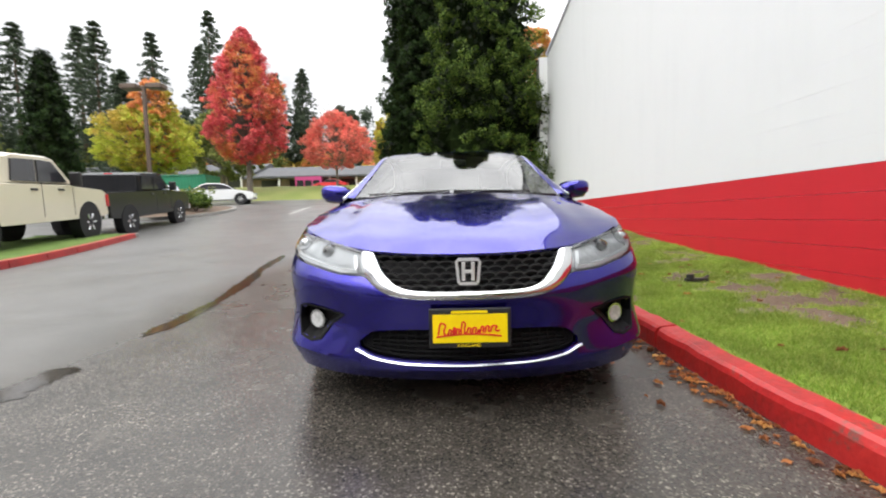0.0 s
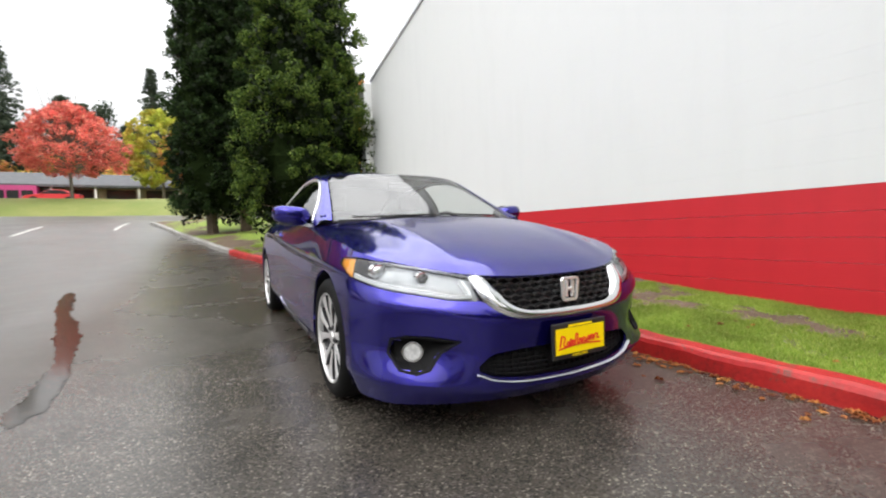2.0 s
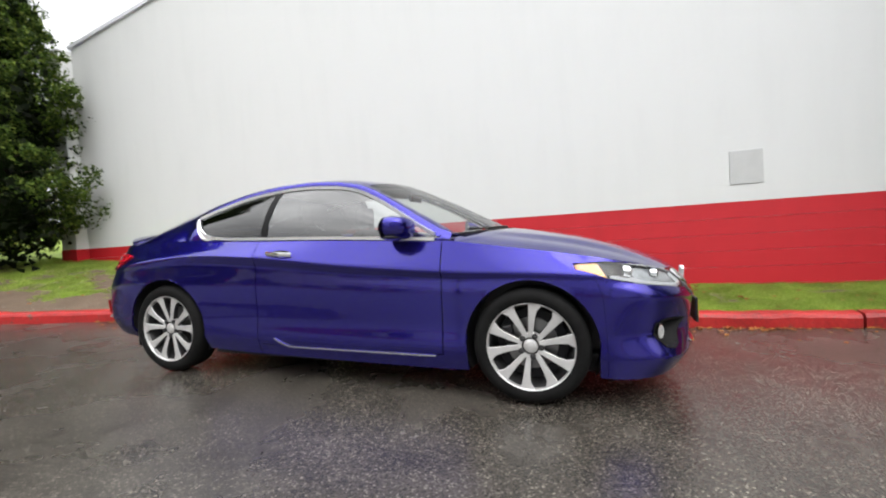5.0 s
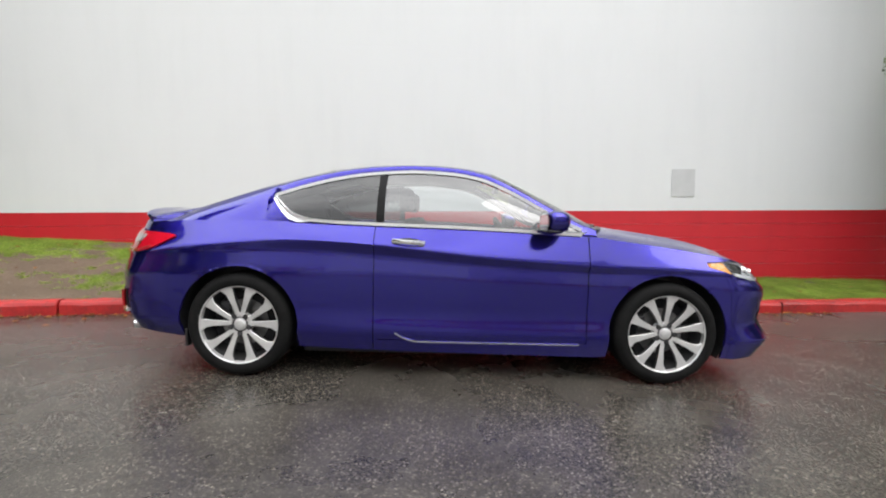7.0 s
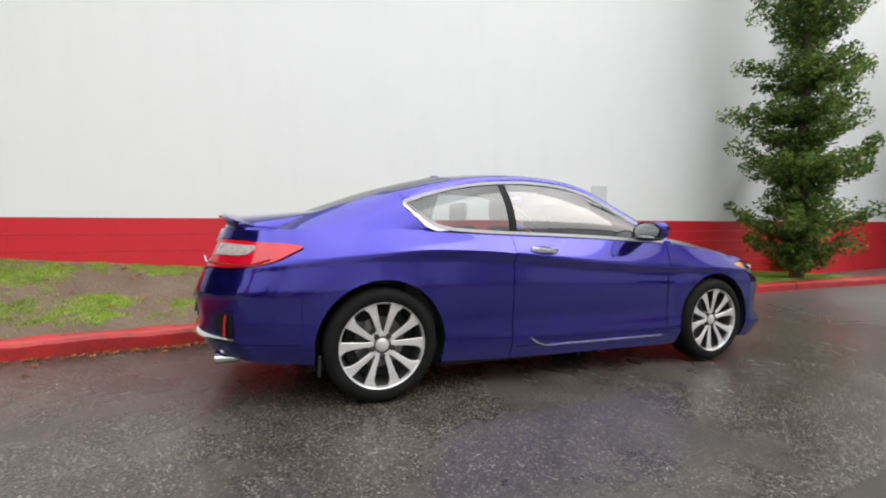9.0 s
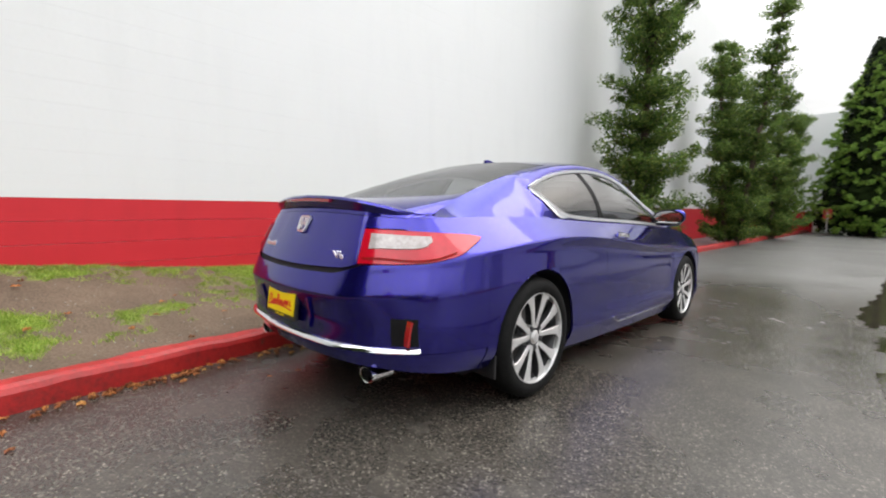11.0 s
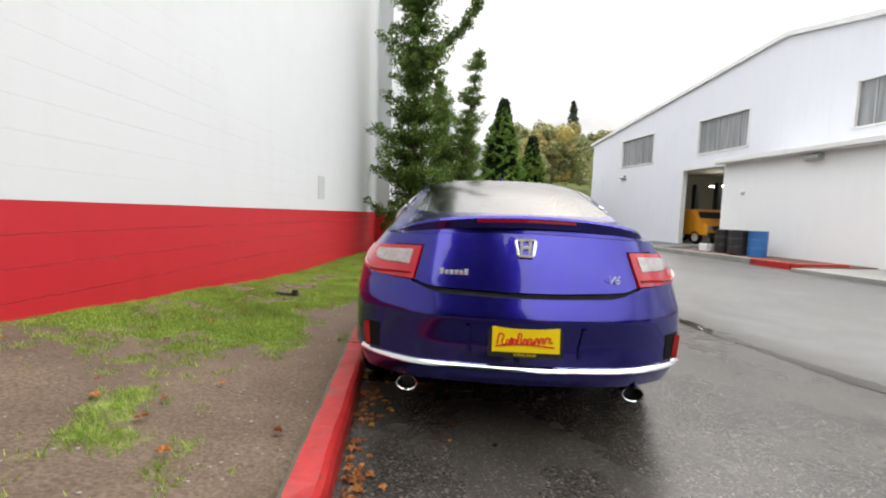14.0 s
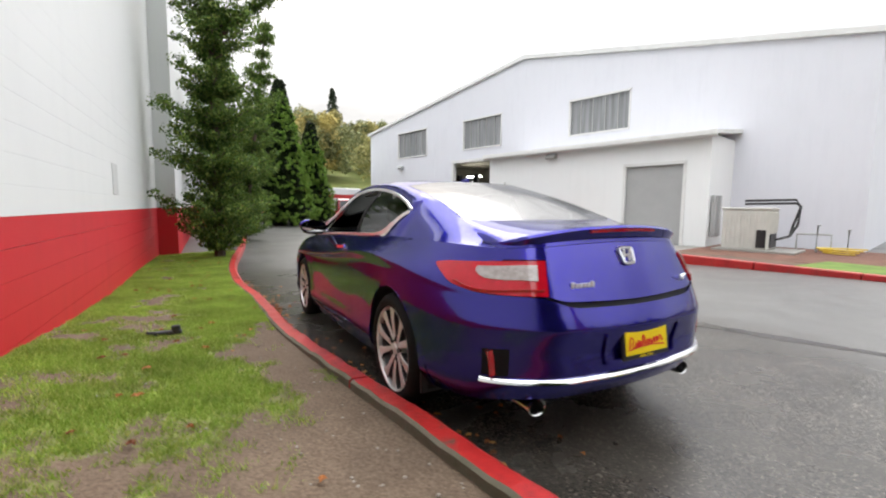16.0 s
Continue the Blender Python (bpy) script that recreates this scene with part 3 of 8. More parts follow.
PAINT = make_paint("deep_blue_pearl_paint", 0.05)
PAINT_BEADED = make_paint("rain_beaded_blue_paint", 0.22)
GLASS = glass_mat("tinted_car_glass", (0.43, 0.47, 0.47), 0.01, 2.3)
QUARTER_GLASS = glass_mat("dark_tinted_car_glass", (0.30, 0.33, 0.33), 0.01, 1.8)
SCREEN = glass_mat("coated_windscreen_glass", (0.70, 0.74, 0.72), 0.01, 2.1)
REAR_GLASS = glass_mat("tinted_rear_glass", (0.17, 0.185, 0.19), 0.14, 2.5)
CLEAR = glass_mat("clear_lens", (0.93, 0.95, 0.96))
REDLENS = varied("red_lamp_lens", (0.50, 0.006, 0.022), (0.36, 0.003, 0.012), 0.12, 9.0, spec=0.2, coat=0.7, fine=40)
REDDEEP = material("deep_red_reflector", (0.32, 0.003, 0.006), 0.15, coat=1.0)
BADGE = material("bright_badge_chrome", (0.86, 0.87, 0.88), 0.28, 0.7)
CHROME = varied("chrome", (0.80, 0.81, 0.82), (0.72, 0.73, 0.74), 0.10, 3.0, metal=1.0)
SATIN = varied("silver_alloy", (0.74, 0.735, 0.73), (0.62, 0.617, 0.615), 0.32, 8.0, metal=0.6, fine=120)
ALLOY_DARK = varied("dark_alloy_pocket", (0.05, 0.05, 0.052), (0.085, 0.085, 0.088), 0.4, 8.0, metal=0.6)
BLACK_PLASTIC = varied("black_plastic", (0.010, 0.010, 0.011), (0.020, 0.020, 0.021), 0.42, 9.0, bump_s=0.05)
GLOSS_BLACK = material("gloss_black", (0.008, 0.008, 0.009), 0.08, coat=1.0)
# near-black for shut lines, and in place of shade in openings and recesses
SHUT = material("shut_line_and_shade_dark", (0.004, 0.004, 0.006), 0.7)
RUBBER = varied("tyre_rubber", (0.005, 0.005, 0.0052), (0.010, 0.010, 0.0098), 0.7, 10.0, bump_s=0.2, spec=0.12)
FOG_GLASS = varied("fog_lamp_glass", (0.42, 0.43, 0.43), (0.62, 0.63, 0.63), 0.25, 60.0)
POCKET = varied("matt_black_pocket", (0.004, 0.004, 0.0045), (0.008, 0.008, 0.0085), 0.75, 9.0, spec=0.2)
BEZEL = varied("pale_lamp_bezel", (0.52, 0.53, 0.54), (0.30, 0.31, 0.32), 0.3, 16.0)
AMBER = material("amber_lens", (0.95, 0.42, 0.06), 0.15, coat=1.0)
LAMP_SILVER = varied("lamp_reflector", (0.62, 0.63, 0.64), (0.46, 0.47, 0.48), 0.22, 22.0, metal=0.85)
LAMP_WHITE = material("white_light_guide", (0.82, 0.83, 0.84), 0.2, coat=1.0)
bsdf(LAMP_WHITE).inputs["Emission Color"].default_value = (1, 1, 1, 1)
bsdf(LAMP_WHITE).inputs["Emission Strength"].default_value = 0.04
SEAT = varied("charcoal_upholstery", (0.035, 0.034, 0.034), (0.06, 0.058, 0.056), 0.75, 6.0, bump_s=0.2)
PLATE_YELLOW = varied("yellow_plate", (0.86, 0.66, 0.0), (0.80, 0.58, 0.0), 0.35, 4.0)
PLATE_RED = material("red_print", (0.62, 0.02, 0.015), 0.4)
MIRROR_GLASS = material("mirror", (0.85, 0.86, 0.87), 0.02, 1.0)

# ---------------------------------------------------------------- the body as feature lines
# Each line runs round half of the body from the middle of the nose to the middle of the tail (x outward, y back, z up).
LINES = [
    [(0, -2.25, .172), (.25, -2.235, .172), (.46, -2.185, .172), (.645, -2.105, .172), (.785, -2.00, .172), (.858, -1.85, .172), (.868, -1.72, .175), (.85, -1.36, .165), (.852, -1.0, .165), (.858, -.85, .163),
     (.866, -.2, .172), (.866, .5, .182), (.865, 1.0, .20), (.85, 1.36, .22), (.845, 1.72, .24), (.808, 1.96, .255), (.725, 2.12, .272), (.5, 2.275, .285), (.25, 2.33, .29), (0, 2.345, .29)],
    [(0, -2.315, .235), (.25, -2.298, .24), (.46, -2.245, .255), (.67, -2.168, .278), (.828, -2.045, .288), (.897, -1.85, .288), (.905, -1.72, .28), (.905, -1.36, .29), (.903, -1.0, .285), (.902, -.85, .285),
     (.902, -.2, .29), (.905, .5, .30), (.912, 1.0, .31), (.92, 1.36, .33), (.905, 1.72, .34), (.855, 1.97, .35), (.757, 2.15, .36), (.52, 2.315, .365), (.26, 2.372, .36), (0, 2.388, .36)],
    [(0, -2.30, .41), (.25, -2.285, .41), (.46, -2.235, .41), (.65, -2.115, .41), (.802, -1.995, .41), (.886, -1.835, .41), (.908, -1.72, .42), (.91, -1.36, .43), (.898, -1.0, .43), (.891, -.85, .43),
     (.892, -.2, .43), (.897, .5, .44), (.913, 1.0, .45), (.925, 1.36, .46), (.91, 1.72, .47), (.862, 1.98, .48), (.765, 2.16, .49), (.53, 2.315, .49), (.26, 2.360, .485), (0, 2.372, .485)],
    [(0, -2.322, .535), (.25, -2.303, .54), (.46, -2.245, .56), (.655, -2.15, .59), (.815, -2.01, .61), (.893, -1.83, .62), (.907, -1.70, .63), (.914, -1.36, .64), (.900, -1.0, .63), (.893, -.85, .63),
     (.898, -.2, .64), (.903, .5, .66), (.918, 1.0, .67), (.928, 1.36, .67), (.91, 1.72, .655), (.856, 1.98, .64), (.760, 2.155, .63), (.53, 2.335, .610), (.26, 2.392, .605), (0, 2.408, .605)],
    [(0, -2.275, .63), (.25, -2.262, .635), (.46, -2.20, .66), (.645, -2.09, .69), (.795, -1.945, .715), (.874, -1.79, .735), (.897, -1.66, .745), (.916, -1.36, .755), (.910, -1.0, .755), (.910, -.85, .76),
     (.920, -.2, .80), (.925, .5, .865), (.917, 1.0, .885), (.908, 1.36, .865), (.88, 1.72, .83), (.822, 1.955, .80), (.73, 2.115, .775), (.53, 2.285, .75), (.26, 2.335, .735), (0, 2.35, .73)],
    [(0, -2.215, .715), (.25, -2.20, .72), (.46, -2.13, .735), (.625, -2.02, .765), (.76, -1.875, .80), (.832, -1.725, .83), (.84, -1.6, .85), (.858, -1.36, .885), (.852, -1.0, .93), (.85, -.85, .945),
     (.84, -.2, .972), (.83, .5, .985), (.812, 1.0, .995), (.79, 1.36, .995), (.752, 1.72, .985), (.705, 1.95, .975), (.645, 2.06, .968), (.48, 2.19, .975), (.25, 2.225, .985), (0, 2.235, .99)],
]


def cr(p0, p1, p2, p3, t):
    return 0.5 * ((2 * p1) + (-p0 + p2) * t + (2 * p0 - 5 * p1 + 4 * p2 - p3) * t * t + (-p0 + 3 * p1 - 3 * p2 + p3) * t * t * t)


# a hollow just under the shoulder crease, deepest along the door
HOLLOW = [(0, 0), (5.5, 0), (7, .006), (8, .016), (9, .020), (10, .024), (11, .024), (12, .016), (13, .004), (14, 0), (19, 0)]
LINES.insert(4, [tuple(np.array(p3) * .30 + np.array(p4) * .70 - np.array((lerp_table(i, HOLLOW), 0, 0))) for i, (p3, p4) in enumerate(zip(LINES[3], LINES[4]))])
NET = np.array(LINES)
NROW, NCOL = NET.shape[0], NET.shape[1]


STEP = 50  # samples to one unit of u and of v


def sample_skin():
    """The outer skin on a fine grid: u runs round the car, v from the sill up."""
    mir = np.array((-1.0, 1.0, 1.0))
    ext = np.concatenate([NET[:, 1:2] * mir, NET, NET[:, NCOL - 2:NCOL - 1] * mir], axis=1)
    us = np.arange((NCOL - 1) * STEP + 1) / STEP
    ui = np.minimum(us.astype(int), NCOL - 2)
    ut = (us - ui)[None, :, None]
    rows = cr(ext[:, ui], ext[:, ui + 1], ext[:, ui + 2], ext[:, ui + 3], ut)
    ext = np.concatenate([2 * rows[:1] - rows[1:2], rows, 2 * rows[-1:] - rows[-2:-1]], axis=0)
    vs = np.arange((NROW - 1) * STEP + 1) / STEP
    vi = np.minimum(vs.astype(int), NROW - 2)
    vt = (vs - vi)[:, None, None]
    smooth = cr(ext[vi], ext[vi + 1], ext[vi + 2], ext[vi + 3], vt)
    straight = ext[vi + 1] * (1 - vt) + ext[vi + 2] * vt
    # how crisp each band of the body is: nose, flank, tail
    crisp = np.zeros((NROW - 1, len(us)))
    for band, front, flank, tail in ((0, .8, .3, .5), (1, .75, .2, .5), (2, .5, .2, .85), (3, .4, .35, .9), (4, .3, .8, .7), (5, .1, .55, .2)):
        crisp[band] = np.interp(us, [0, 5.2, 7.5, 13.2, 14.6, 19], [front, front, flank, flank, tail, tail])
    k = crisp[vi][:, :, None]
    return smooth * (1 - k) + straight * k


GRID = sample_skin()
NV, NU = GRID.shape[0], GRID.shape[1]
GX, GY, GZ = (GRID[:, :, k].T.tolist() for k in range(3))  # indexed [u][v]
TABS = (GX, GY, GZ)


def S(u, v):
    a = min(max(u * STEP, 0.0), NU - 1.0001)
    b = min(max(v * STEP, 0.0), NV - 1.0001)
    i, j = int(a), int(b)
    s, t = a - i, b - j
    out = []
    for tab in TABS:
        c0, c1 = tab[i], tab[i + 1]
        out.append((c0[j] * (1 - t) + c0[j + 1] * t) * (1 - s) + (c1[j] * (1 - t) + c1[j + 1] * t) * s)
    return np.array(out)


def S1(axis, u, v):
    a = min(max(u * STEP, 0.0), NU - 1.0001)
    b = min(max(v * STEP, 0.0), NV - 1.0001)
    i, j = int(a), int(b)
    s, t = a - i, b - j
    c0, c1 = TABS[axis][i], TABS[axis][i + 1]
    return (c0[j] * (1 - t) + c0[j + 1] * t) * (1 - s) + (c1[j] * (1 - t) + c1[j + 1] * t) * s


def normal(u, v):
    e = 0.03
    du = S(u + e, v) - S(u - e, v)
    dv = S(u, v + e) - S(u, v - e)
    n = np.cross(du, dv)
    return n / (np.linalg.norm(n) + 1e-12)


def v_at(u, z):
    lo, hi = 0.0, NROW - 1.0
    for _ in range(16):
        mid = (lo + hi) / 2
        if S1(2, u, mid) < z:
            lo = mid
        else:
            hi = mid
    return (lo + hi) / 2


def u_at(axis, val, v, lo, hi):
    rising = S1(axis, hi, v) > S1(axis, lo, v)
    for _ in range(18):
        mid = (lo + hi) / 2
        if (S1(axis, mid, v) < val) == rising:
            lo = mid
        else:
            hi = mid
    return (lo + hi) / 2


def on_side(y, z):
    u, v = 10.0, 3.0
    for _ in range(5):
        v = v_at(u, z)
        u = u_at(1, y, v, 4.0, 16.0)
    return u, v


def on_front(x, z):
    u, v = 1.5, 3.0
    for _ in range(8):
        v = v_at(u, z)
        u = u_at(0, x, v, 0.0, 6.0)
    return u, v


def on_rear(x, z):
    u, v = 18.0, 3.0
    for _ in range(8):
        v = v_at(u, z)
        u = u_at(0, x, v, 14.0, NCOL - 1.0)
    return u, v


ARCHES = ((-1.3625, 0.338, 0.376), (1.3625, 0.338, 0.376))


def grid_mesh(bm, pts, flip=False):
    vs = [[bm.verts.new(p) for p in row] for row in pts]
    for a, b in zip(vs[:-1], vs[1:]):
        for i in range(len(a) - 1):
            q = (a[i], a[i + 1], b[i + 1], b[i])
            bm.faces.new(q[::-1] if flip else q)
    return vs


def mirror_into(bm, side):
    """side 1: as built (x outward is +x); -1: mirrored."""
    if side < 0:
        bmesh.ops.scale(bm, vec=(-1, 1, 1), verts=bm.verts)
        bmesh.ops.reverse_faces(bm, faces=bm.faces)


def thicken(bm, depth):
    """Gives a skin a turned-in edge."""
    es = [e for e in bm.edges if e.is_boundary]
    bm.normal_update()
    r = bmesh.ops.extrude_edge_only(bm, edges=es)
    nv = [g for g in r["geom"] if isinstance(g, bmesh.types.BMVert)]
    for v in nv:
        n = Vector((0, 0, 0))
        for e in v.link_edges:
            o = e.other_vert(v)
            if o not in nv:
                n = o.normal
        v.co -= n * depth


def skin(u0, u1, vlo, vhi, nu, nv, off=0.0, cut_arch=True, sides=(1,), edge=0.012):
    """A panel of the skin between u0 and u1; vlo and vhi are numbers or functions of u."""
    fl = vlo if callable(vlo) else (lambda u: vlo)
    fh = vhi if callable(vhi) else (lambda u: vhi)
    bm = bmesh.new()
    for s in sides:
        b = bmesh.new()
        rows = []
        for j in range(nv + 1):
            row = []
            for i in range(nu + 1):
                u = u0 + (u1 - u0) * i / nu
                v = fl(u) + (fh(u) - fl(u)) * j / nv
                p = S(u, v)
                if off:
                    p = p + normal(u, v) * off
                row.append(Vector(p))
            rows.append(row)
        vs = grid_mesh(b, rows)
        if cut_arch:
            inside = {}
            for v in b.verts:
                if abs(v.co.x) < 0.6:
                    continue
                for cy, cz, r in ARCHES:
                    d = math.hypot(v.co.y - cy, v.co.z - cz)
                    low = abs(v.co.y - cy) < r * 0.985 and v.co.z < cz
                    if d < r or low:
                        inside[v] = (cy, cz, r, d)
            dead = [f for f in b.faces if all(v in inside for v in f.verts)]
            bmesh.ops.delete(b, geom=dead, context="FACES")
            for v, (cy, cz, r, d) in inside.items():
                if not v.is_valid:
                    continue
                if v.co.z < cz:
                    v.co.y = cy + math.copysign(r * 0.985 if v.co.z < cz - 0.02 else r * 0.99, v.co.y - cy)
                elif d > 1e-4:
                    k = r / d
                    v.co.y, v.co.z = cy + (v.co.y - cy) * k, cz + (v.co.z - cz) * k
            loose = [v for v in b.verts if not v.link_faces]
            bmesh.ops.delete(b, geom=loose, context="VERTS")
        if edge:
            thicken(b, edge)
        mirror_into(b, s)
        me = bpy.data.meshes.new("tmp")
        b.to_mesh(me)
        b.free()
        bm.from_mesh(me)
        bpy.data.meshes.remove(me)
    bmesh.ops.remove_doubles(bm, verts=[v for v in bm.verts if abs(v.co.x) < 1e-4], dist=0.0005)
    return bm


def coons(c_u0, c_u1, c_v0, c_v1, nu, nv):
    """Patch between four curves: c_u0, c_u1 run in u at v = 0 and 1; c_v0, c_v1 run in v at u = 0 and 1."""
    rows = []
    p00, p10, p01, p11 = c_u0(0), c_u0(1), c_u1(0), c_u1(1)
    for j in range(nv + 1):
        v = j / nv
        row = []
        for i in range(nu + 1):
            u = i / nu
            p = (1 - v) * c_u0(u) + v * c_u1(u) + (1 - u) * c_v0(v) + u * c_v1(v)
            p = p - ((1 - u) * (1 - v) * p00 + u * (1 - v) * p10 + (1 - u) * v * p01 + u * v * p11)
            row.append(p)
        rows.append(row)
    return rows


def curve_through(pts):
    P = [np.array(p, float) for p in pts]
    d = [0.0]
    for a, b in zip(P[:-1], P[1:]):
        d.append(d[-1] + np.linalg.norm(b - a))
    total = d[-1]

    def f(t):
        s = min(max(t, 0.0), 1.0) * total
        i = 0
        while i < len(P) - 2 and d[i + 1] < s:
            i += 1
        k = (s - d[i]) / (d[i + 1] - d[i])
        p0 = P[i - 1] if i > 0 else 2 * P[0] - P[1]
        p3 = P[i + 2] if i + 2 < len(P) else 2 * P[-1] - P[-2]
        return cr(p0, P[i], P[i + 1], p3, k)
    return f


def line5(u):
    return S(u, NROW - 1.0)


def both_sides(rows, edge=0.012, flip=False, sides=(1, -1), bulge=None):
    bm = bmesh.new()
    for s in sides:
        b = bmesh.new()
        grid_mesh(b, [[Vector(p) for p in r] for r in rows], flip)
        if edge:
            thicken(b, edge)
        mirror_into(b, s)
        me = bpy.data.meshes.new("tmp")
        b.to_mesh(me)
        b.free()
        bm.from_mesh(me)
        bpy.data.meshes.remove(me)
    mid = [v for v in bm.verts if abs(v.co.x) < 1e-4]
    bmesh.ops.remove_doubles(bm, verts=mid, dist=0.0005)
    # drop the turned-in walls left along the middle
    dead = [f for f in bm.faces if all(abs(v.co.x) < 1e-3 for v in f.verts)]
    bmesh.ops.delete(bm, geom=dead, context="FACES")
    return bm


# upper lines of the cabin
WINDOW_LOW = [(-0.84, 0.958), (-0.5, 0.972), (0.0, 0.988), (0.5, 0.996), (0.76, 1.002), (0.95, 1.014), (1.03, 1.035), (1.10, 1.075), (1.17, 1.135), (1.205, 1.160)]
WINDOW_TOP = [(-0.84, 0.962), (-0.70, 1.03), (-0.55, 1.115), (-0.35, 1.225), (-0.16, 1.303), (0.03, 1.335), (0.26, 1.345), (0.53, 1.328), (0.79, 1.288), (1.05, 1.217), (1.205, 1.162)]
PILLAR = [(.745, -.93, .972), (.715, -.80, 1.045), (.675, -.62, 1.14), (.635, -.43, 1.24), (.60, -.26, 1.325), (.582, -.12, 1.365), (.575, .05, 1.388), (.572, .26, 1.396),
          (.568, .53, 1.385), (.562, .79, 1.352), (.56, 1.05, 1.297), (.562, 1.3, 1.228), (.575, 1.52, 1.155), (.60, 1.74, 1.075), (.615, 1.86, 1.02), (.62, 1.93, .985)]
RAIL = curve_through(PILLAR)


RAIL_ROWS = [RAIL(k / 600) for k in range(601)]


def rail_at(y):
    lo, hi = 0, 600
    while hi - lo > 1:
        mid = (lo + hi) // 2
        if RAIL_ROWS[mid][1] < y:
            lo = mid
        else:
            hi = mid
    a, b = RAIL_ROWS[lo], RAIL_ROWS[hi]
    t = min(1.0, max(0.0, (y - a[1]) / (b[1] - a[1])))
    return a + (b - a) * t


def side_x(z, y):
    """Lean of the cabin side: half-width at height z."""
    base = S(u_at(1, y, 6.0, 4.0, 16.0), 6.0)
    top = rail_at(y)
    t = (z - base[2]) / max(0.02, top[2] - base[2])
    bow = 0.030 * math.sin(math.pi * min(1, max(0, t)))
    return base[0] + (top[0] - base[0]) * min(1.0, max(0.0, t)) ** 1.25 + bow


def cabin_point(y, z, off=0.0):
    return np.array((side_x(z, y) + off, y, z))


def ybelt(y):
    return S(u_at(1, y, 6.0, 4.0, 16.0), 6.0)


CAR = thing("coupe_car", "deep blue two-door coupe, driver window lowered, beside the kerb", "car", pose(0, 0, 0, 1.65))


def letters(body, size, depth, mat, name, parent, label):
    """Raised letters in the built-in font."""
    tc = bpy.data.curves.new(name, "FONT")
    tc.body = body
    tc.size = size
    tc.extrude = depth
    tmp = bpy.data.objects.new("tmp_text", tc)
    scene.collection.objects.link(tmp)
    me = bpy.data.meshes.new_from_object(tmp.evaluated_get(bpy.context.evaluated_depsgraph_get()))
    bpy.data.objects.remove(tmp)
    me.name = name
    me.materials.clear()
    me.materials.append(mat)
    ob = new(name, me)
    ob.parent = parent
    ob["label"] = label
    return ob


def build_body():
    HL_LO = [(1.9, .626), (2.5, .632), (3, .648), (4, .678), (5, .712), (6.2, .772)]
    HL_HI = [(1.9, .722), (2.5, .748), (3, .764), (4, .790), (5, .806), (6.2, .800)]
    u_hl0, u_hl1 = 1.93, 6.15

    def hl_lo(u):
        return v_at(u, lerp_table(u, HL_LO))

    def hl_hi(u):
        return min(5.985, v_at(u, lerp_table(u, HL_HI)))
    # --- nose: bumper skin below lamps and grille
    GR_LO = [(0, .548), (0.8, .550), (1.3, .566), (1.7, .600), (1.93, .626)]

    def nose_top(u):
        return v_at(u, lerp_table(u, GR_LO)) if u < u_hl0 else hl_lo(u)
    LG_HI = [(0, .412), (1.0, .408), (1.7, .398), (2.08, .345)]
    LG_LO = [(0, .276), (1.0, .281), (1.7, .297), (2.08, .328)]
    ug = 2.05
    nose = skin(0, ug, lambda u: v_at(u, lerp_table(u, LG_HI)), nose_top, 26, 10, sides=(1, -1))
    b2 = skin(ug, 5.72, 0.0, lambda u: nose_top(u) - 0.012, 56, 34, sides=(1, -1))
    b3 = skin(0, ug, 0.0, lambda u: v_at(u, lerp_table(u, LG_LO)), 26, 5, sides=(1, -1))
    for extra in (b2, b3):
        me = bpy.data.meshes.new("tmp")
        extra.to_mesh(me)
        extra.free()
        nose.from_mesh(me)
        bpy.data.meshes.remove(me)
    POCKET_LINE = [(-.165, .052), (-.06, .070), (.02, .074), (.068, .062), (.078, .0), (.055, -.062), (.0, -.076), (-.05, -.062), (-.10, .0)]

    def in_pocket(x, z, k):
        dx, dz = (abs(x) - .715) / k, (z - .402) / k
        hit_ = False
        for (xa, za), (xb, zb) in zip(POCKET_LINE, POCKET_LINE[1:] + POCKET_LINE[:1]):
            if (za > dz) != (zb > dz) and dx < (xb - xa) * (dz - za) / (zb - za) + xa:
                hit_ = not hit_
        return hit_
    hole = [f for f in nose.faces if f.calc_center_median().y < -1.7 and in_pocket(f.calc_center_median().x, f.calc_center_median().z, .97)]
    bmesh.ops.delete(nose, geom=hole, context="FACES")
    bumper = part("front_bumper", nose, PAINT, CAR, "", True, 40)
    # --- lower grille: recessed black with bars
    bm = skin(0, ug, lambda u: v_at(u, lerp_table(u, LG_LO)) - .05, lambda u: v_at(u, lerp_table(u, LG_HI)) + .05, 22, 6, off=-0.06, sides=(1, -1), edge=0)
    part("lower_grille_back", bm, SHUT, bumper, "black lower intake")
    bars = bmesh.new()
    for s in (1, -1):
        for r in range(6):
            f = (r + 0.5) / 6
            pts = []
            for i in range(13):
                u = ug * 0.985 * i / 12
                z = lerp_table(u, LG_LO) + (lerp_table(u, LG_HI) - lerp_table(u, LG_LO)) * f
                p = S(u, v_at(u, z)) + normal(u, v_at(u, z)) * -0.035
                pts.append((p[0] * s, p[1], p[2]))
            sweep(bars, pts, [(-.006, -.0035), (.006, -.0035), (.006, .0035), (-.006, .0035)])
    for i in range(-13, 14):
        x = i * 0.038
        if abs(x) < 0.49:
            u, _ = on_front(abs(x), 0.33)
            z0, z1 = lerp_table(u, LG_LO), lerp_table(u, LG_HI)
            if z1 - z0 > 0.02:
                p0, p1 = S(u, v_at(u, z0)), S(u, v_at(u, z1))
                add_box(bars, (x - .003, (p0[1] + p1[1]) / 2 + .030, z0), (x + .003, (p0[1] + p1[1]) / 2 + .042, z1))
    part("lower_grille_mesh", bars, POCKET, bumper)
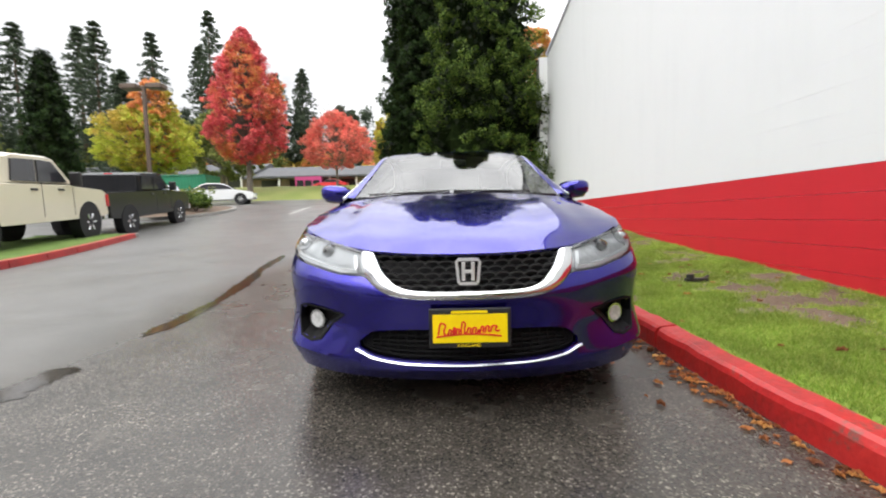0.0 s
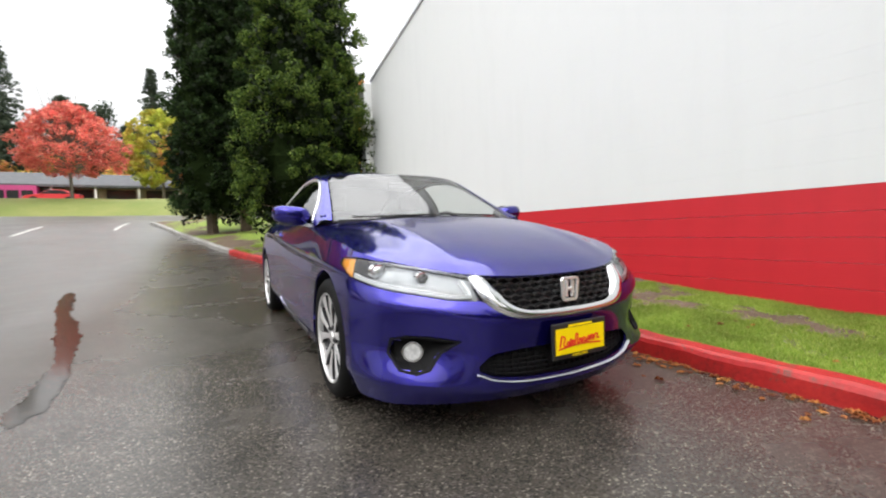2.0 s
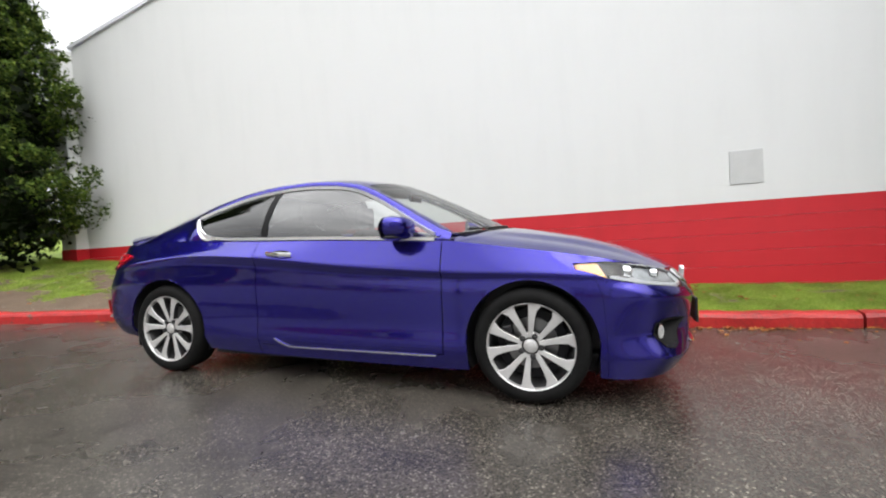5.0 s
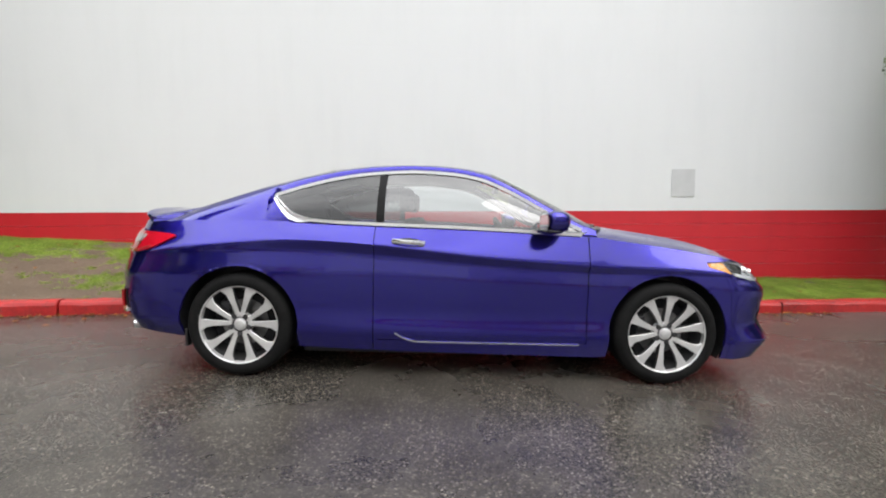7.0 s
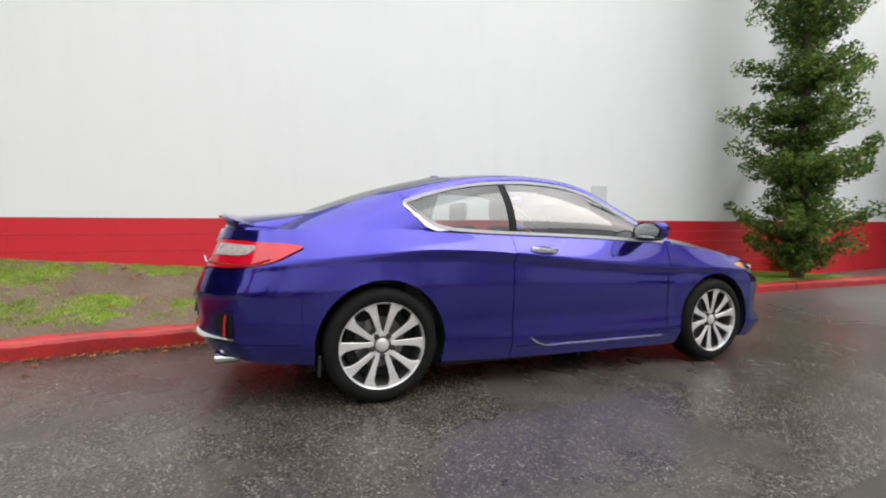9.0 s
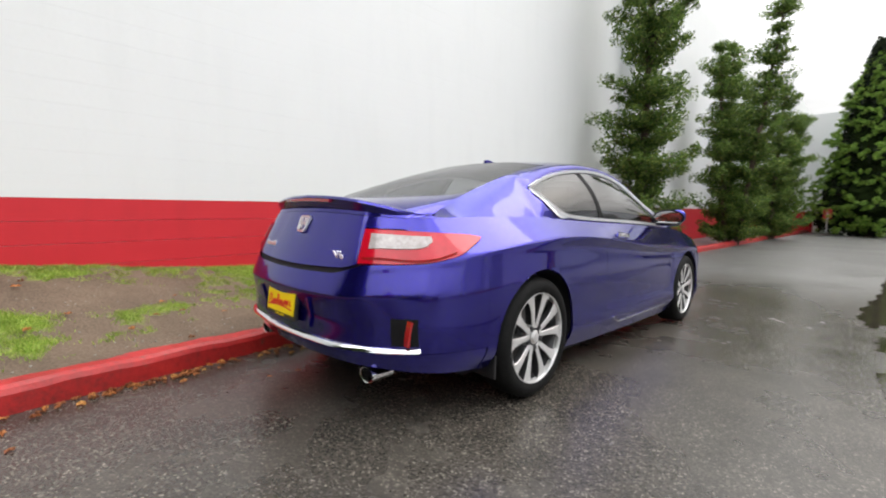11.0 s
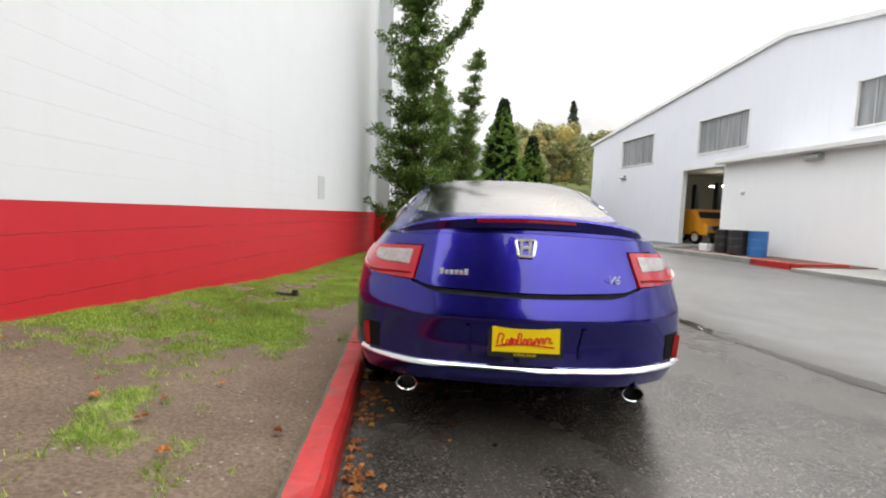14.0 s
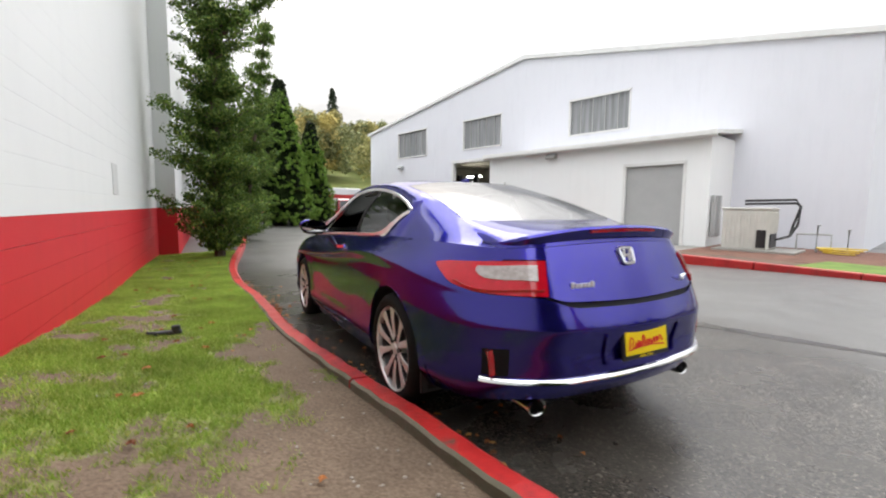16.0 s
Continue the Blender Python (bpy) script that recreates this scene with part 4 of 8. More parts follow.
    # --- bright strip along the lip
    bm = bmesh.new()
    pts = []
    for i in range(-30, 31):
        u = 2.12 * abs(i) / 30
        z = lerp_table(u, LG_LO) - 0.012
        p = S(u, v_at(u, z)) + normal(u, v_at(u, z)) * 0.004
        pts.append((p[0] * (1 if i >= 0 else -1), p[1], p[2]))
    sweep(bm, pts, [(-.008, -.004), (.003, -.005), (.010, -.004), (.008, -.001), (.003, .003), (-.008, .003)])
    part("chrome_lip", bm, CHROME, bumper, "thin chrome strip under the intake", True, 50)
    # --- grille
    bm = skin(0, 2.0, lambda u: v_at(u, lerp_table(u, GR_LO)) - .08, 5.99, 22, 8, off=-0.06, sides=(1, -1), edge=0)
    grille = part("grille", bm, SHUT, CAR, "black honeycomb grille")
    comb = bmesh.new()
    cw, ch = 0.060, 0.031
    for row in range(-1, 8):
        for col in range(-9, 10):
            cx = (col + (0.5 if row % 2 else 0)) * cw
            cz = 0.555 + row * ch * 0.76
            if abs(cx) > 0.46:
                continue
            hexp = [(cx - cw / 2, cz - ch * .13), (cx - cw / 2, cz + ch * .13), (cx - cw * .22, cz + ch * .38), (cx + cw * .22, cz + ch * .38), (cx + cw / 2, cz + ch * .13)]
            for (xa, za), (xb, zb) in zip(hexp[:-1], hexp[1:]):
                ua, _ = on_front(min(abs((xa + xb) / 2), .47), 0.64)
                zc = (za + zb) / 2
                lo, hi = lerp_table(ua, GR_LO), line5(ua)[2]
                if zc < lo + .004 or zc > hi - .006 or abs((xa + xb) / 2) > 0.295 + (zc - .57) * 0.85:
                    continue
                yv = S(ua, v_at(ua, zc))[1] + 0.018
                d = Vector((xb - xa, 0, zb - za))
                side = Vector((-d.z, 0, d.x)).normalized() * 0.0035
                A, B = Vector((xa, yv, za)), Vector((xb, yv, zb))
                ring = [A + side, A - side, B - side, B + side]
                f0 = [comb.verts.new(q) for q in ring]
                f1 = [comb.verts.new(q + Vector((0, .022, 0))) for q in ring]
                comb.faces.new(f0)
                for k in range(4):
                    comb.faces.new((f0[k], f1[k], f1[(k + 1) % 4], f0[(k + 1) % 4]))
    bmesh.ops.recalc_face_normals(comb, faces=comb.faces)
    part("honeycomb", comb, BLACK_PLASTIC, grille)
    # chrome surround: band between two outlines on the nose
    OUT = curve_through([(0, .536), (.16, .537), (.30, .548), (.385, .580), (.440, .630), (.462, .690), (.468, .722)])
    INN = curve_through([(0, .572), (.15, .573), (.255, .582), (.315, .608), (.355, .650), (.385, .695), (.400, .716)])
    rows = []
    for k, (w, lift) in enumerate(((0, .001), (.12, .012), (.5, .018), (.88, .012), (1, -.012))):
        row = []
        for i in range(41):
            t = i / 40
            q = OUT(t) * (1 - w) + INN(t) * w
            u, v = on_front(max(q[0], 0.0), q[1])
            p = S(u, v) + normal(u, v) * lift
            if i == 0:
                p[0] = 0
            row.append(p)
        rows.append(row)
    bm = both_sides(rows, edge=0.0)
    part("chrome_surround", bm, CHROME, grille, "broad chrome band round the grille", True)
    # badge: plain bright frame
    bm = bmesh.new()
    by = -2.292
    outer = [(-.040, .608), (-.048, .690), (-.040, .700), (.040, .700), (.048, .690), (.040, .608), (.033, .600), (-.033, .600)]
    ring = [(x, by, z) for x, z in outer]
    sweep(bm, ring, [(-.006, -.006), (.006, -.006), (.006, .006), (-.006, .006)], closed=True, up=Vector((0, 1, 0)))
    add_box(bm, (-.027, by - .004, .612), (-.012, by + .01, .690), .003)
    add_box(bm, (.012, by - .004, .612), (.027, by + .01, .690), .003)
    add_box(bm, (-.014, by - .003, .643), (.014, by + .01, .657), .002)
    part("emblem", bm, BADGE, grille, "bright framed emblem")
    # --- headlamps
    for s in (1, -1):
        lamp = part("headlight", skin(u_hl0 + .02, u_hl1, lambda u: hl_lo(u) + .01, lambda u: hl_hi(u) - .005, 34, 8, sides=(s,), edge=0.01), CLEAR, CAR,
                    "clear lamp with projector and light strip", True)
        bk = skin(u_hl0 + .02, u_hl1 + .02, lambda u: hl_lo(u) + .01, lambda u: hl_hi(u) - .005, 34, 8, off=-0.034, sides=(s,), edge=0)
        part("lamp_back", bk, BEZEL, lamp)
        # amber corner
        am = skin(5.15, u_hl1, lambda u: hl_lo(u) + .015, lambda u: hl_hi(u) - .012, 10, 6, off=-0.012, sides=(s,), edge=0)
        part("turn_signal", am, AMBER, lamp, "amber corner lens")
        # bright light strip along the lower edge, bent up at the inner end
        bm = bmesh.new()
        pts = []
        for i in range(25):
            u = 5.0 - (5.0 - 2.12) * i / 24
            z = lerp_table(u, HL_LO) + .020
            v = v_at(u, z)
            p = S(u, v) + normal(u, v) * -0.012
            pts.append((p[0] * s, p[1], p[2]))
        for dz in (.02, .045, .065):
            u = 2.12 + dz * 1.3
            z = lerp_table(u, HL_LO) + .020 + dz
            v = v_at(u, z)
            p = S(u, v) + normal(u, v) * -0.014
            pts.append((p[0] * s, p[1], p[2]))
        sweep(bm, pts, [(-.008, -.009), (.008, -.009), (.008, .009), (-.008, .009)])
        part("light_strip", bm, LAMP_WHITE, lamp, "white light strip", True, 40)
        for uu, zf, r in ((4.05, .58, .040), (3.0, .60, .034)):
            z = lerp_table(uu, HL_LO) + (lerp_table(uu, HL_HI) - lerp_table(uu, HL_LO)) * zf
            v = v_at(uu, z)
            p = S(uu, v)
            c = Vector((p[0] * s, p[1] + .035, p[2]))
            bm = bmesh.new()
            add_cyl(bm, c + Vector((0, .02, 0)), c + Vector((0, -.012, 0)), r, r * 0.9, 24)
            part("projector_ring", bm, CHROME, lamp)
            bm = bmesh.new()
            bmesh.ops.create_uvsphere(bm, u_segments=20, v_segments=12, radius=r * .72, matrix=Matrix.Translation(c + Vector((0, -.012, 0))) @ Matrix.Diagonal((1, .5, 1, 1)))
            part("projector_lens", bm, GLOSS_BLACK if uu < 3.5 else LAMP_SILVER, lamp, "", True)
        dk = skin(2.3, 4.9, lambda u: hl_lo(u) + (hl_hi(u) - hl_lo(u)) * .62, lambda u: hl_hi(u) - .02, 20, 3, off=-0.030, sides=(s,), edge=0)
        part("lamp_shroud", dk, BEZEL, lamp)
        # fog lamps in dark pockets
        u, v = on_front(0.712, 0.402)
        p = S(u, v)
        n = normal(u, v)
        c = Vector((p[0] * s, p[1], p[2]))
        nn = Vector((n[0] * s * .75, n[1], 0)).normalized()
        c = c - nn * .030
        bm = bmesh.new()
        rings = []
        for size, depth in ((1.10, .004), (.98, .004), (.93, -.012), (.72, -.065)):
            ring = []
            for (xa, za), (xb, zb) in zip(POCKET_LINE, POCKET_LINE[1:] + POCKET_LINE[:1]):
                for t in (0, .25, .5, .75):
                    dx, dz = (xa + (xb - xa) * t) * size, (za + (zb - za) * t) * size
                    uu, vv = on_front(.715 + dx, .402 + dz)
                    q = S(uu, vv)
                    if depth > 0:
                        q = q + normal(uu, vv) * depth
                    else:
                        q = q + np.array((0, -depth, 0))
                    ring.append(bm.verts.new((q[0] * s, q[1], q[2])))
            rings.append(ring)
        for ra, rb_ in zip(rings[:-1], rings[1:]):
            for k in range(len(ra)):
                bm.faces.new((ra[k], ra[(k + 1) % len(ra)], rb_[(k + 1) % len(ra)], rb_[k]))
        bm.faces.new(rings[-1])
        bmesh.ops.recalc_face_normals(bm, faces=bm.faces)
        pk = part("fog_pocket", bm, POCKET, bumper, "black fog lamp pocket")
        bm = bmesh.new()
        add_cyl(bm, c - nn * .05, c + nn * .007, .047, .046, 28)
        part("fog_ring", bm, CHROME, pk)
        bm = bmesh.new()
        add_cyl(bm, c - nn * .01, c + nn * .010, .039, .036, 24)
        part("fog_lens", bm, FOG_GLASS, pk, "round clear fog lamp")
    # --- wings, doors, quarters
    UD0 = u_at(1, -0.845, 3.0, 8.0, 10.5)
    UD1 = u_at(1, 0.515, 3.0, 10.5, 12.0)
    g = 0.012

    def v_sill(u):
        return v_at(u, 0.262 + (0.02 if u > 11 else 0.0))
    for s in (1, -1):
        fw = skin(4.0, u_hl1, lambda u: hl_hi(u) + .01, 6.0, 24, 5, sides=(s,))
        f2 = skin(u_hl1, UD0 - g, 0.0, 6.0, 60, 54, sides=(s,))
        f3 = skin(5.735, u_hl1, 0.0, lambda u: hl_lo(u) - .012, 10, 40, sides=(s,))
        for extra in (f2, f3):
            me = bpy.data.meshes.new("tmp")
            extra.to_mesh(me)
            extra.free()
            fw.from_mesh(me)
            bpy.data.meshes.remove(me)
        bmesh.ops.remove_doubles(fw, verts=fw.verts, dist=0.0004)
        part("front_wing", fw, PAINT, CAR, "", True, 40)
        dr = skin(UD0 + g * .4, UD1 - g * .3, lambda u: v_sill(u), 5.995, 60, 44, sides=(s,))
        door = part("door", dr, PAINT, CAR, "", True, 40)
        sl = skin(UD0 - g * .9, UD1 - g * .3, 0.0, lambda u: v_sill(u) - .035, 40, 5, sides=(s,))
        part("sill", sl, PAINT, CAR, "", True, 40)
        bm = bmesh.new()
        pts = []
        for i in range(31):
            u = UD0 + .1 + (UD1 - .22 - UD0 - .1) * i / 30
            z = S(u, v_sill(u))[2] - 0.010
            if i > 26:
                z += (i - 26) ** 2 * .0035
            p = S(u, v_at(u, z)) + normal(u, v_at(u, z)) * .003
            pts.append((p[0] * s, p[1], p[2]))
        sweep(bm, pts, [(-.005, -.004), (.005, -.004), (.005, .004), (-.005, .004)])
        part("sill_strip", bm, CHROME, door, "thin bright strip at the door foot")
        UQ1 = u_at(1, 1.80, 3.0, 13.0, 16.0)
        qp = skin(UD1 + g * .4, UQ1, 0.0, 6.0, 66, 54, sides=(s,))
        part("rear_quarter_panel", qp, PAINT, CAR, "", True, 40)
        # --- handle
        u, v = on_side(0.30, 0.885)
        p = S(u, v)
        bm = bmesh.new()
        pts = []
        for i in range(13):
            t = i / 12
            y = 0.40 - 0.20 * t
            uu, vv = on_side(y, 0.893 - .012 * t)
            q = S(uu, vv)
            pts.append(((q[0] + 0.010 + 0.022 * math.sin(math.pi * t)) * s, y, 0.893 - .012 * t))
        sweep(bm, pts, [(-.008, -.012), (.006, -.014), (.010, 0), (.006, .014), (-.008, .012)])
        part("door_handle", bm, CHROME, door, "chrome pull handle", True, 60)
        bm = bmesh.new()
        bmesh.ops.create_uvsphere(bm, u_segments=20, v_segments=10, radius=1, matrix=Matrix.Translation((p[0] * s - .012 * s, .30, .885)) @ Matrix.Diagonal((.016, .085, .026, 1)))
        part("handle_cup", bm, SHUT, door)
        # --- mirror
        mir = bmesh.new()
        bmesh.ops.create_uvsphere(mir, u_segments=28, v_segments=18, radius=1)
        for vtx in mir.verts:
            x, y, z = vtx.co
            k = 1.0 if y < 0 else 0.55
            sq = lambda a: math.copysign(abs(a) ** 0.72, a)
            vtx.co = Vector((.945 + sq(x) * .122 + .02 * y, -.590 + sq(y) * .10 * k, 1.030 + sq(z) * .068 + .014 * sq(x)))
        bmesh.ops.scale(mir, vec=(s, 1, 1), verts=mir.verts)
        if s < 0:
            bmesh.ops.reverse_faces(mir, faces=mir.faces)
        mo = part("door_mirror", mir, PAINT, door, "blue mirror housing", True)
        bm = bmesh.new()
        bmesh.ops.create_uvsphere(bm, u_segments=24, v_segments=12, radius=1, matrix=Matrix.Translation((.925 * s, -.575, .980)) @ Matrix.Diagonal((.118, .085, .024, 1)))
        add_box(bm, (min(.80 * s, .88 * s), -.64, .965), (max(.80 * s, .88 * s), -.52, .985), .006)
        part("mirror_foot", bm, GLOSS_BLACK, mo, "black mirror foot", True)
        bm = bmesh.new()
        bmesh.ops.create_circle(bm, cap_ends=True, segments=28, radius=1, matrix=Matrix.Translation((.947 * s, -.533, 1.030)) @ Matrix.Rotation(radians(90), 4, "X") @ Matrix.Diagonal((.108, .057, 1, 1)))
        part("mirror_glass", bm, MIRROR_GLASS, mo)
        bm = bmesh.new()
        bmesh.ops.create_circle(bm, cap_ends=True, segments=28, radius=1, matrix=Matrix.Translation((.947 * s, -.5345, 1.030)) @ Matrix.Rotation(radians(90), 4, "X") @ Matrix.Diagonal((.124, .070, 1, 1)))
        part("mirror_bezel", bm, GLOSS_BLACK, mo, "black mirror surround")
        # --- cabin side: strip under the window, rail over it, quarter behind it
        ys = [-0.90 + (1.93 + 0.90) * i / 110 for i in range(111)]

        def low(y):
            if y < -.84:
                return ybelt(y)[2] + (rail_at(y)[2] - ybelt(y)[2]) * .5
            if y > 1.2:
                b, r = ybelt(y)[2], rail_at(y)[2]
                return b + (r - b) * lerp_table(y, [(1.2, .80), (1.5, .6), (1.93, .5)])
            return lerp_table(y, WINDOW_LOW)

        def top(y):
            if y < -.84 or y > 1.2:
                return low(y)
            return lerp_table(y, WINDOW_TOP)
        rows_a = [[], [], [], []]
        rows_b = [[] for _ in range(7)]
        rows_g = [[] for _ in range(7)]
        for y in ys:
            b = ybelt(y)
            r = rail_at(y)
            for k in range(4):
                z = b[2] + (low(y) - b[2]) * k / 3
                rows_a[k].append(cabin_point(y, z) if k else b)
            topp = cabin_point(y, top(y))
            # behind the side glass the pillar runs straight into the tail's shoulder
            back = smoothstep(1.10, 1.40, y)
            fr_ = (low(y) - b[2]) / max(.01, r[2] - b[2])
            full = 1 - .75 * smoothstep(1.2, 1.9, y)

            def shoulder(f):
                lin = b + (r - b) * f
                return lin + (cabin_point(y, lin[2]) - lin) * full
            if back > 0:
                for k in range(1, 4):
                    rows_a[k][-1] = rows_a[k][-1] * (1 - back) + shoulder(fr_ * k / 3) * back
            for k in range(7):
                t = k / 6
                p = topp * (1 - t) + r * t
                push = .022 * math.sin(math.pi * t)
                p = p + np.array((push * .7, 0, push * .7))
                if back > 0:
                    p = p * (1 - back) + shoulder(fr_ + (1 - fr_) * t) * back
                rows_b[k].append(p)
                if -.838 < y < 1.203:
                    rows_g[k].append(cabin_point(y, low(y) + (top(y) - low(y)) * t, -.006))
        # one flowing panel round the side windows, eased where the pillar meets the tail
        flank = both_sides(rows_a, edge=0, sides=(s,))
        upper = both_sides(rows_b, edge=0, sides=(s,))
        me = bpy.data.meshes.new("tmp")
        upper.to_mesh(me)
        upper.free()
        flank.from_mesh(me)
        bpy.data.meshes.remove(me)
        bmesh.ops.remove_doubles(flank, verts=flank.verts, dist=.0006)
        easy = [v for v in flank.verts if v.co.y > 1.235 and not v.is_boundary]
        for _ in range(14):
            bmesh.ops.smooth_vert(flank, verts=easy, factor=.5, use_axis_x=True, use_axis_y=True, use_axis_z=True)
        bmesh.ops.recalc_face_normals(flank, faces=flank.faces)
        part("cabin_side", flank, PAINT, CAR, "", True)
        k0 = min(range(len(rows_g[0])), key=lambda i: abs(rows_g[0][i][1] - 0.50))
        if s < 0:
            part("door_window", both_sides([r[:k0] for r in rows_g], edge=0, sides=(s,)), GLASS, door, "tinted side glass", True)
        part("quarter_window", both_sides([r[k0 + 1:] for r in rows_g], edge=0, sides=(s,)), QUARTER_GLASS, CAR, "tinted rear side glass", True)
        bm = both_sides([[p + np.array((.004, 0, 0)) for p in r[k0 - 1:k0 + 2]] for r in rows_g], edge=.01, sides=(s,))
        part("b_pillar", bm, POCKET, CAR, "gloss black pillar")
        # bright line round the side windows
        bm = bmesh.new()
        pts_t, pts_l = [], []
        for i in range(71):
            y = -.80 + (1.20 + .80) * i / 70
            w = cabin_point(y, lerp_table(y, WINDOW_TOP) + .004, .006)
            pts_t.append((w[0] * s, w[1], w[2]))
            w = cabin_point(y, lerp_table(y, WINDOW_LOW) - .004, .006)
            pts_l.append((w[0] * s, w[1], w[2]))
        sweep(bm, pts_t, [(-.006, -.010), (.006, -.010), (.006, .010), (-.006, .010)])
        sweep(bm, pts_l, [(-.006, -.010), (.006, -.010), (.006, .010), (-.006, .010)])
        tri = []
        for y in (.93, .98, 1.03, 1.08, 1.13, 1.18, 1.205):
            z = lerp_table(y, WINDOW_LOW)
            wd_ = lerp_table(y, [(.93, .012), (1.08, .048), (1.205, .020)])
            a, b = cabin_point(y, z - wd_, .009), cabin_point(y, z + .006, .009)
            tri.append((bm.verts.new((a[0] * s, a[1], a[2])), bm.verts.new((b[0] * s, b[1], b[2]))))
        for (a, b), (c, d) in zip(tri[:-1], tri[1:]):
            bm.faces.new((a, b, d, c))
        bmesh.ops.recalc_face_normals(bm, faces=bm.faces)
        part("window_trim", bm, BADGE, CAR, "chrome line round the side windows", True, 40)
    # --- bonnet
    hood_f = lambda t: line5(0.0 + 4.0 * t)
    hood_s = lambda t: line5(4.0 + (9.15 - 4.0) * t)
    hood_c = curve_through([line5(0.0), (0, -2.10, .785), (0, -1.9, .858), (0, -1.6, .935), (0, -1.3, .985), (0, -1.12, 1.008)])
    cowl = curve_through([(0, -1.12, 1.008), (.3, -1.09, 1.003), (.55, -1.0, .99), (.74, -.90, .97), tuple(line5(9.15))])
    rows = coons(hood_f, cowl, hood_c, hood_s, 36, 36)
    for j, r in enumerate(rows):
        for i, p in enumerate(r):
            x = abs(p[0])
            w = math.sin(math.pi * min(1, j / 36)) * 1.0
            p[2] += 0.012 * w * math.exp(-((x - .50) / .07) ** 2) - 0.006 * w * math.exp(-((x - .62) / .06) ** 2)
            p[2] += 0.012 * math.sin(math.pi * i / 36) * math.sin(math.pi * j / 36)
    part("bonnet", both_sides(rows, edge=.012), PAINT_BEADED, CAR, "blue bonnet beaded with rain", True, 40)
    # --- windscreen, roof, rear glass, boot
    ws_low = curve_through([(0, -1.10, 1.002), (.3, -1.07, .998), (.55, -.99, .988), (.70, -.915, .985)])
    ws_top = curve_through([(0, -.30, 1.378), (.3, -.285, 1.370), (.50, -.255, 1.350), (.575, -.235, 1.330)])
    ws_c = curve_through([(0, -1.10, 1.002), (0, -.70, 1.205), (0, -.30, 1.378)])
    ws_s = lambda t: rail_at(-.915 + t * (.915 - .235)) * np.array((.985, 1, 1)) + np.array((-.0, 0, .0))
    sc = part("windscreen", both_sides(coons(ws_low, ws_top, ws_c, ws_s, 20, 16), edge=0), SCREEN, CAR, "windscreen reflecting a bright sky", True)
    bm = bmesh.new()
    for s in (1, -1):
        pts = [tuple(np.array(ws_low(t / 12)) * np.array((s, 1, 1)) + np.array((0, -.012, .0))) for t in range(13)]
        sweep(bm, pts, [(-.03, -.012), (.03, -.012), (.03, .006), (-.03, .006)])
    part("cowl_panel", bm, BLACK_PLASTIC, CAR)
    bm = bmesh.new()
    for xa, xb in ((-.62, -.05), (-.02, .52)):
        pts = []
        for i in range(9):
            x = xa + (xb - xa) * i / 8
            y = -1.075 + .11 * (x / .6) ** 2
            pts.append((x, y - .0, 1.022 - .02 * abs(x)))
        sweep(bm, pts, circle_prof(.007, 6))
    part("wiper", bm, BLACK_PLASTIC, sc, "black wiper blade")
    rf_back = curve_through([(0, .90, 1.385), (.3, .885, 1.378), (.48, .86, 1.36), (.566, .83, 1.345)])
    rf_c = curve_through([(0, -.30, 1.378), (0, -.05, 1.412), (0, .25, 1.426), (0, .6, 1.416), (0, .90, 1.385)])
    rf_s = lambda t: rail_at(-.235 + t * (.83 + .235))
    part("roof", both_sides(coons(ws_top, rf_back, rf_c, rf_s, 20, 24), edge=0), PAINT_BEADED, CAR, "", True)
    bl_low = curve_through([(0, 1.76, 1.098), (.3, 1.75, 1.097), (.5, 1.705, 1.097), tuple(rail_at(1.65))])
    bl_c = curve_through([(0, .90, 1.385), (0, 1.33, 1.262), (0, 1.76, 1.098)])
    bl_s = lambda t: rail_at(.83 + t * (1.65 - .83)) * np.array((.99, 1, 1))
    part("rear_window", both_sides(coons(rf_back, bl_low, bl_c, bl_s, 20, 18), edge=0), REAR_GLASS, CAR, "sloping tinted rear window", True)
    deck_c = curve_through([(0, 1.76, 1.098), (0, 1.88, 1.082), (0, 2.02, 1.070), (0, 2.13, 1.060), tuple(line5(19.0) + np.array((0, -.012, .055)))])
    d_end = curve_through([tuple(line5(19.0) + np.array((0, -.012, .055))), tuple(line5(18.0) + np.array((0, -.012, .053))), tuple(line5(17.0) + np.array((0, -.015, .045))), tuple(line5(16.3) + np.array((-.005, -.02, .030))), tuple(rail_at(1.93))])
    d_side = curve_through([tuple(rail_at(yy)) for yy in (1.65, 1.74, 1.83, 1.93)])
    rows = coons(bl_low, d_end, deck_c, d_side, 24, 16)
    deck = part("boot_lid", both_sides(rows, edge=.015), PAINT, CAR, "boot lid with a lip spoiler", True, 40)
    # closing edge between the lid's rim and the tail
    rim = []
    for i in range(25):
        p = d_end(i / 24)
        lo_u, hi_u = 14.9, 19.0
        for _ in range(30):
            mu = (lo_u + hi_u) / 2
            if line5(mu)[0] > p[0]:
                lo_u = mu
            else:
                hi_u = mu
        q = line5(lo_u)
        rim.append((p + np.array((0, -.004, -.004)), (p + q) / 2 + np.array((0, -.006, 0)), q + np.array((0, -.002, 0))))
    part("lid_edge", both_sides([[r[k] for r in rim] for k in range(3)], edge=0), PAINT, deck, "", True)
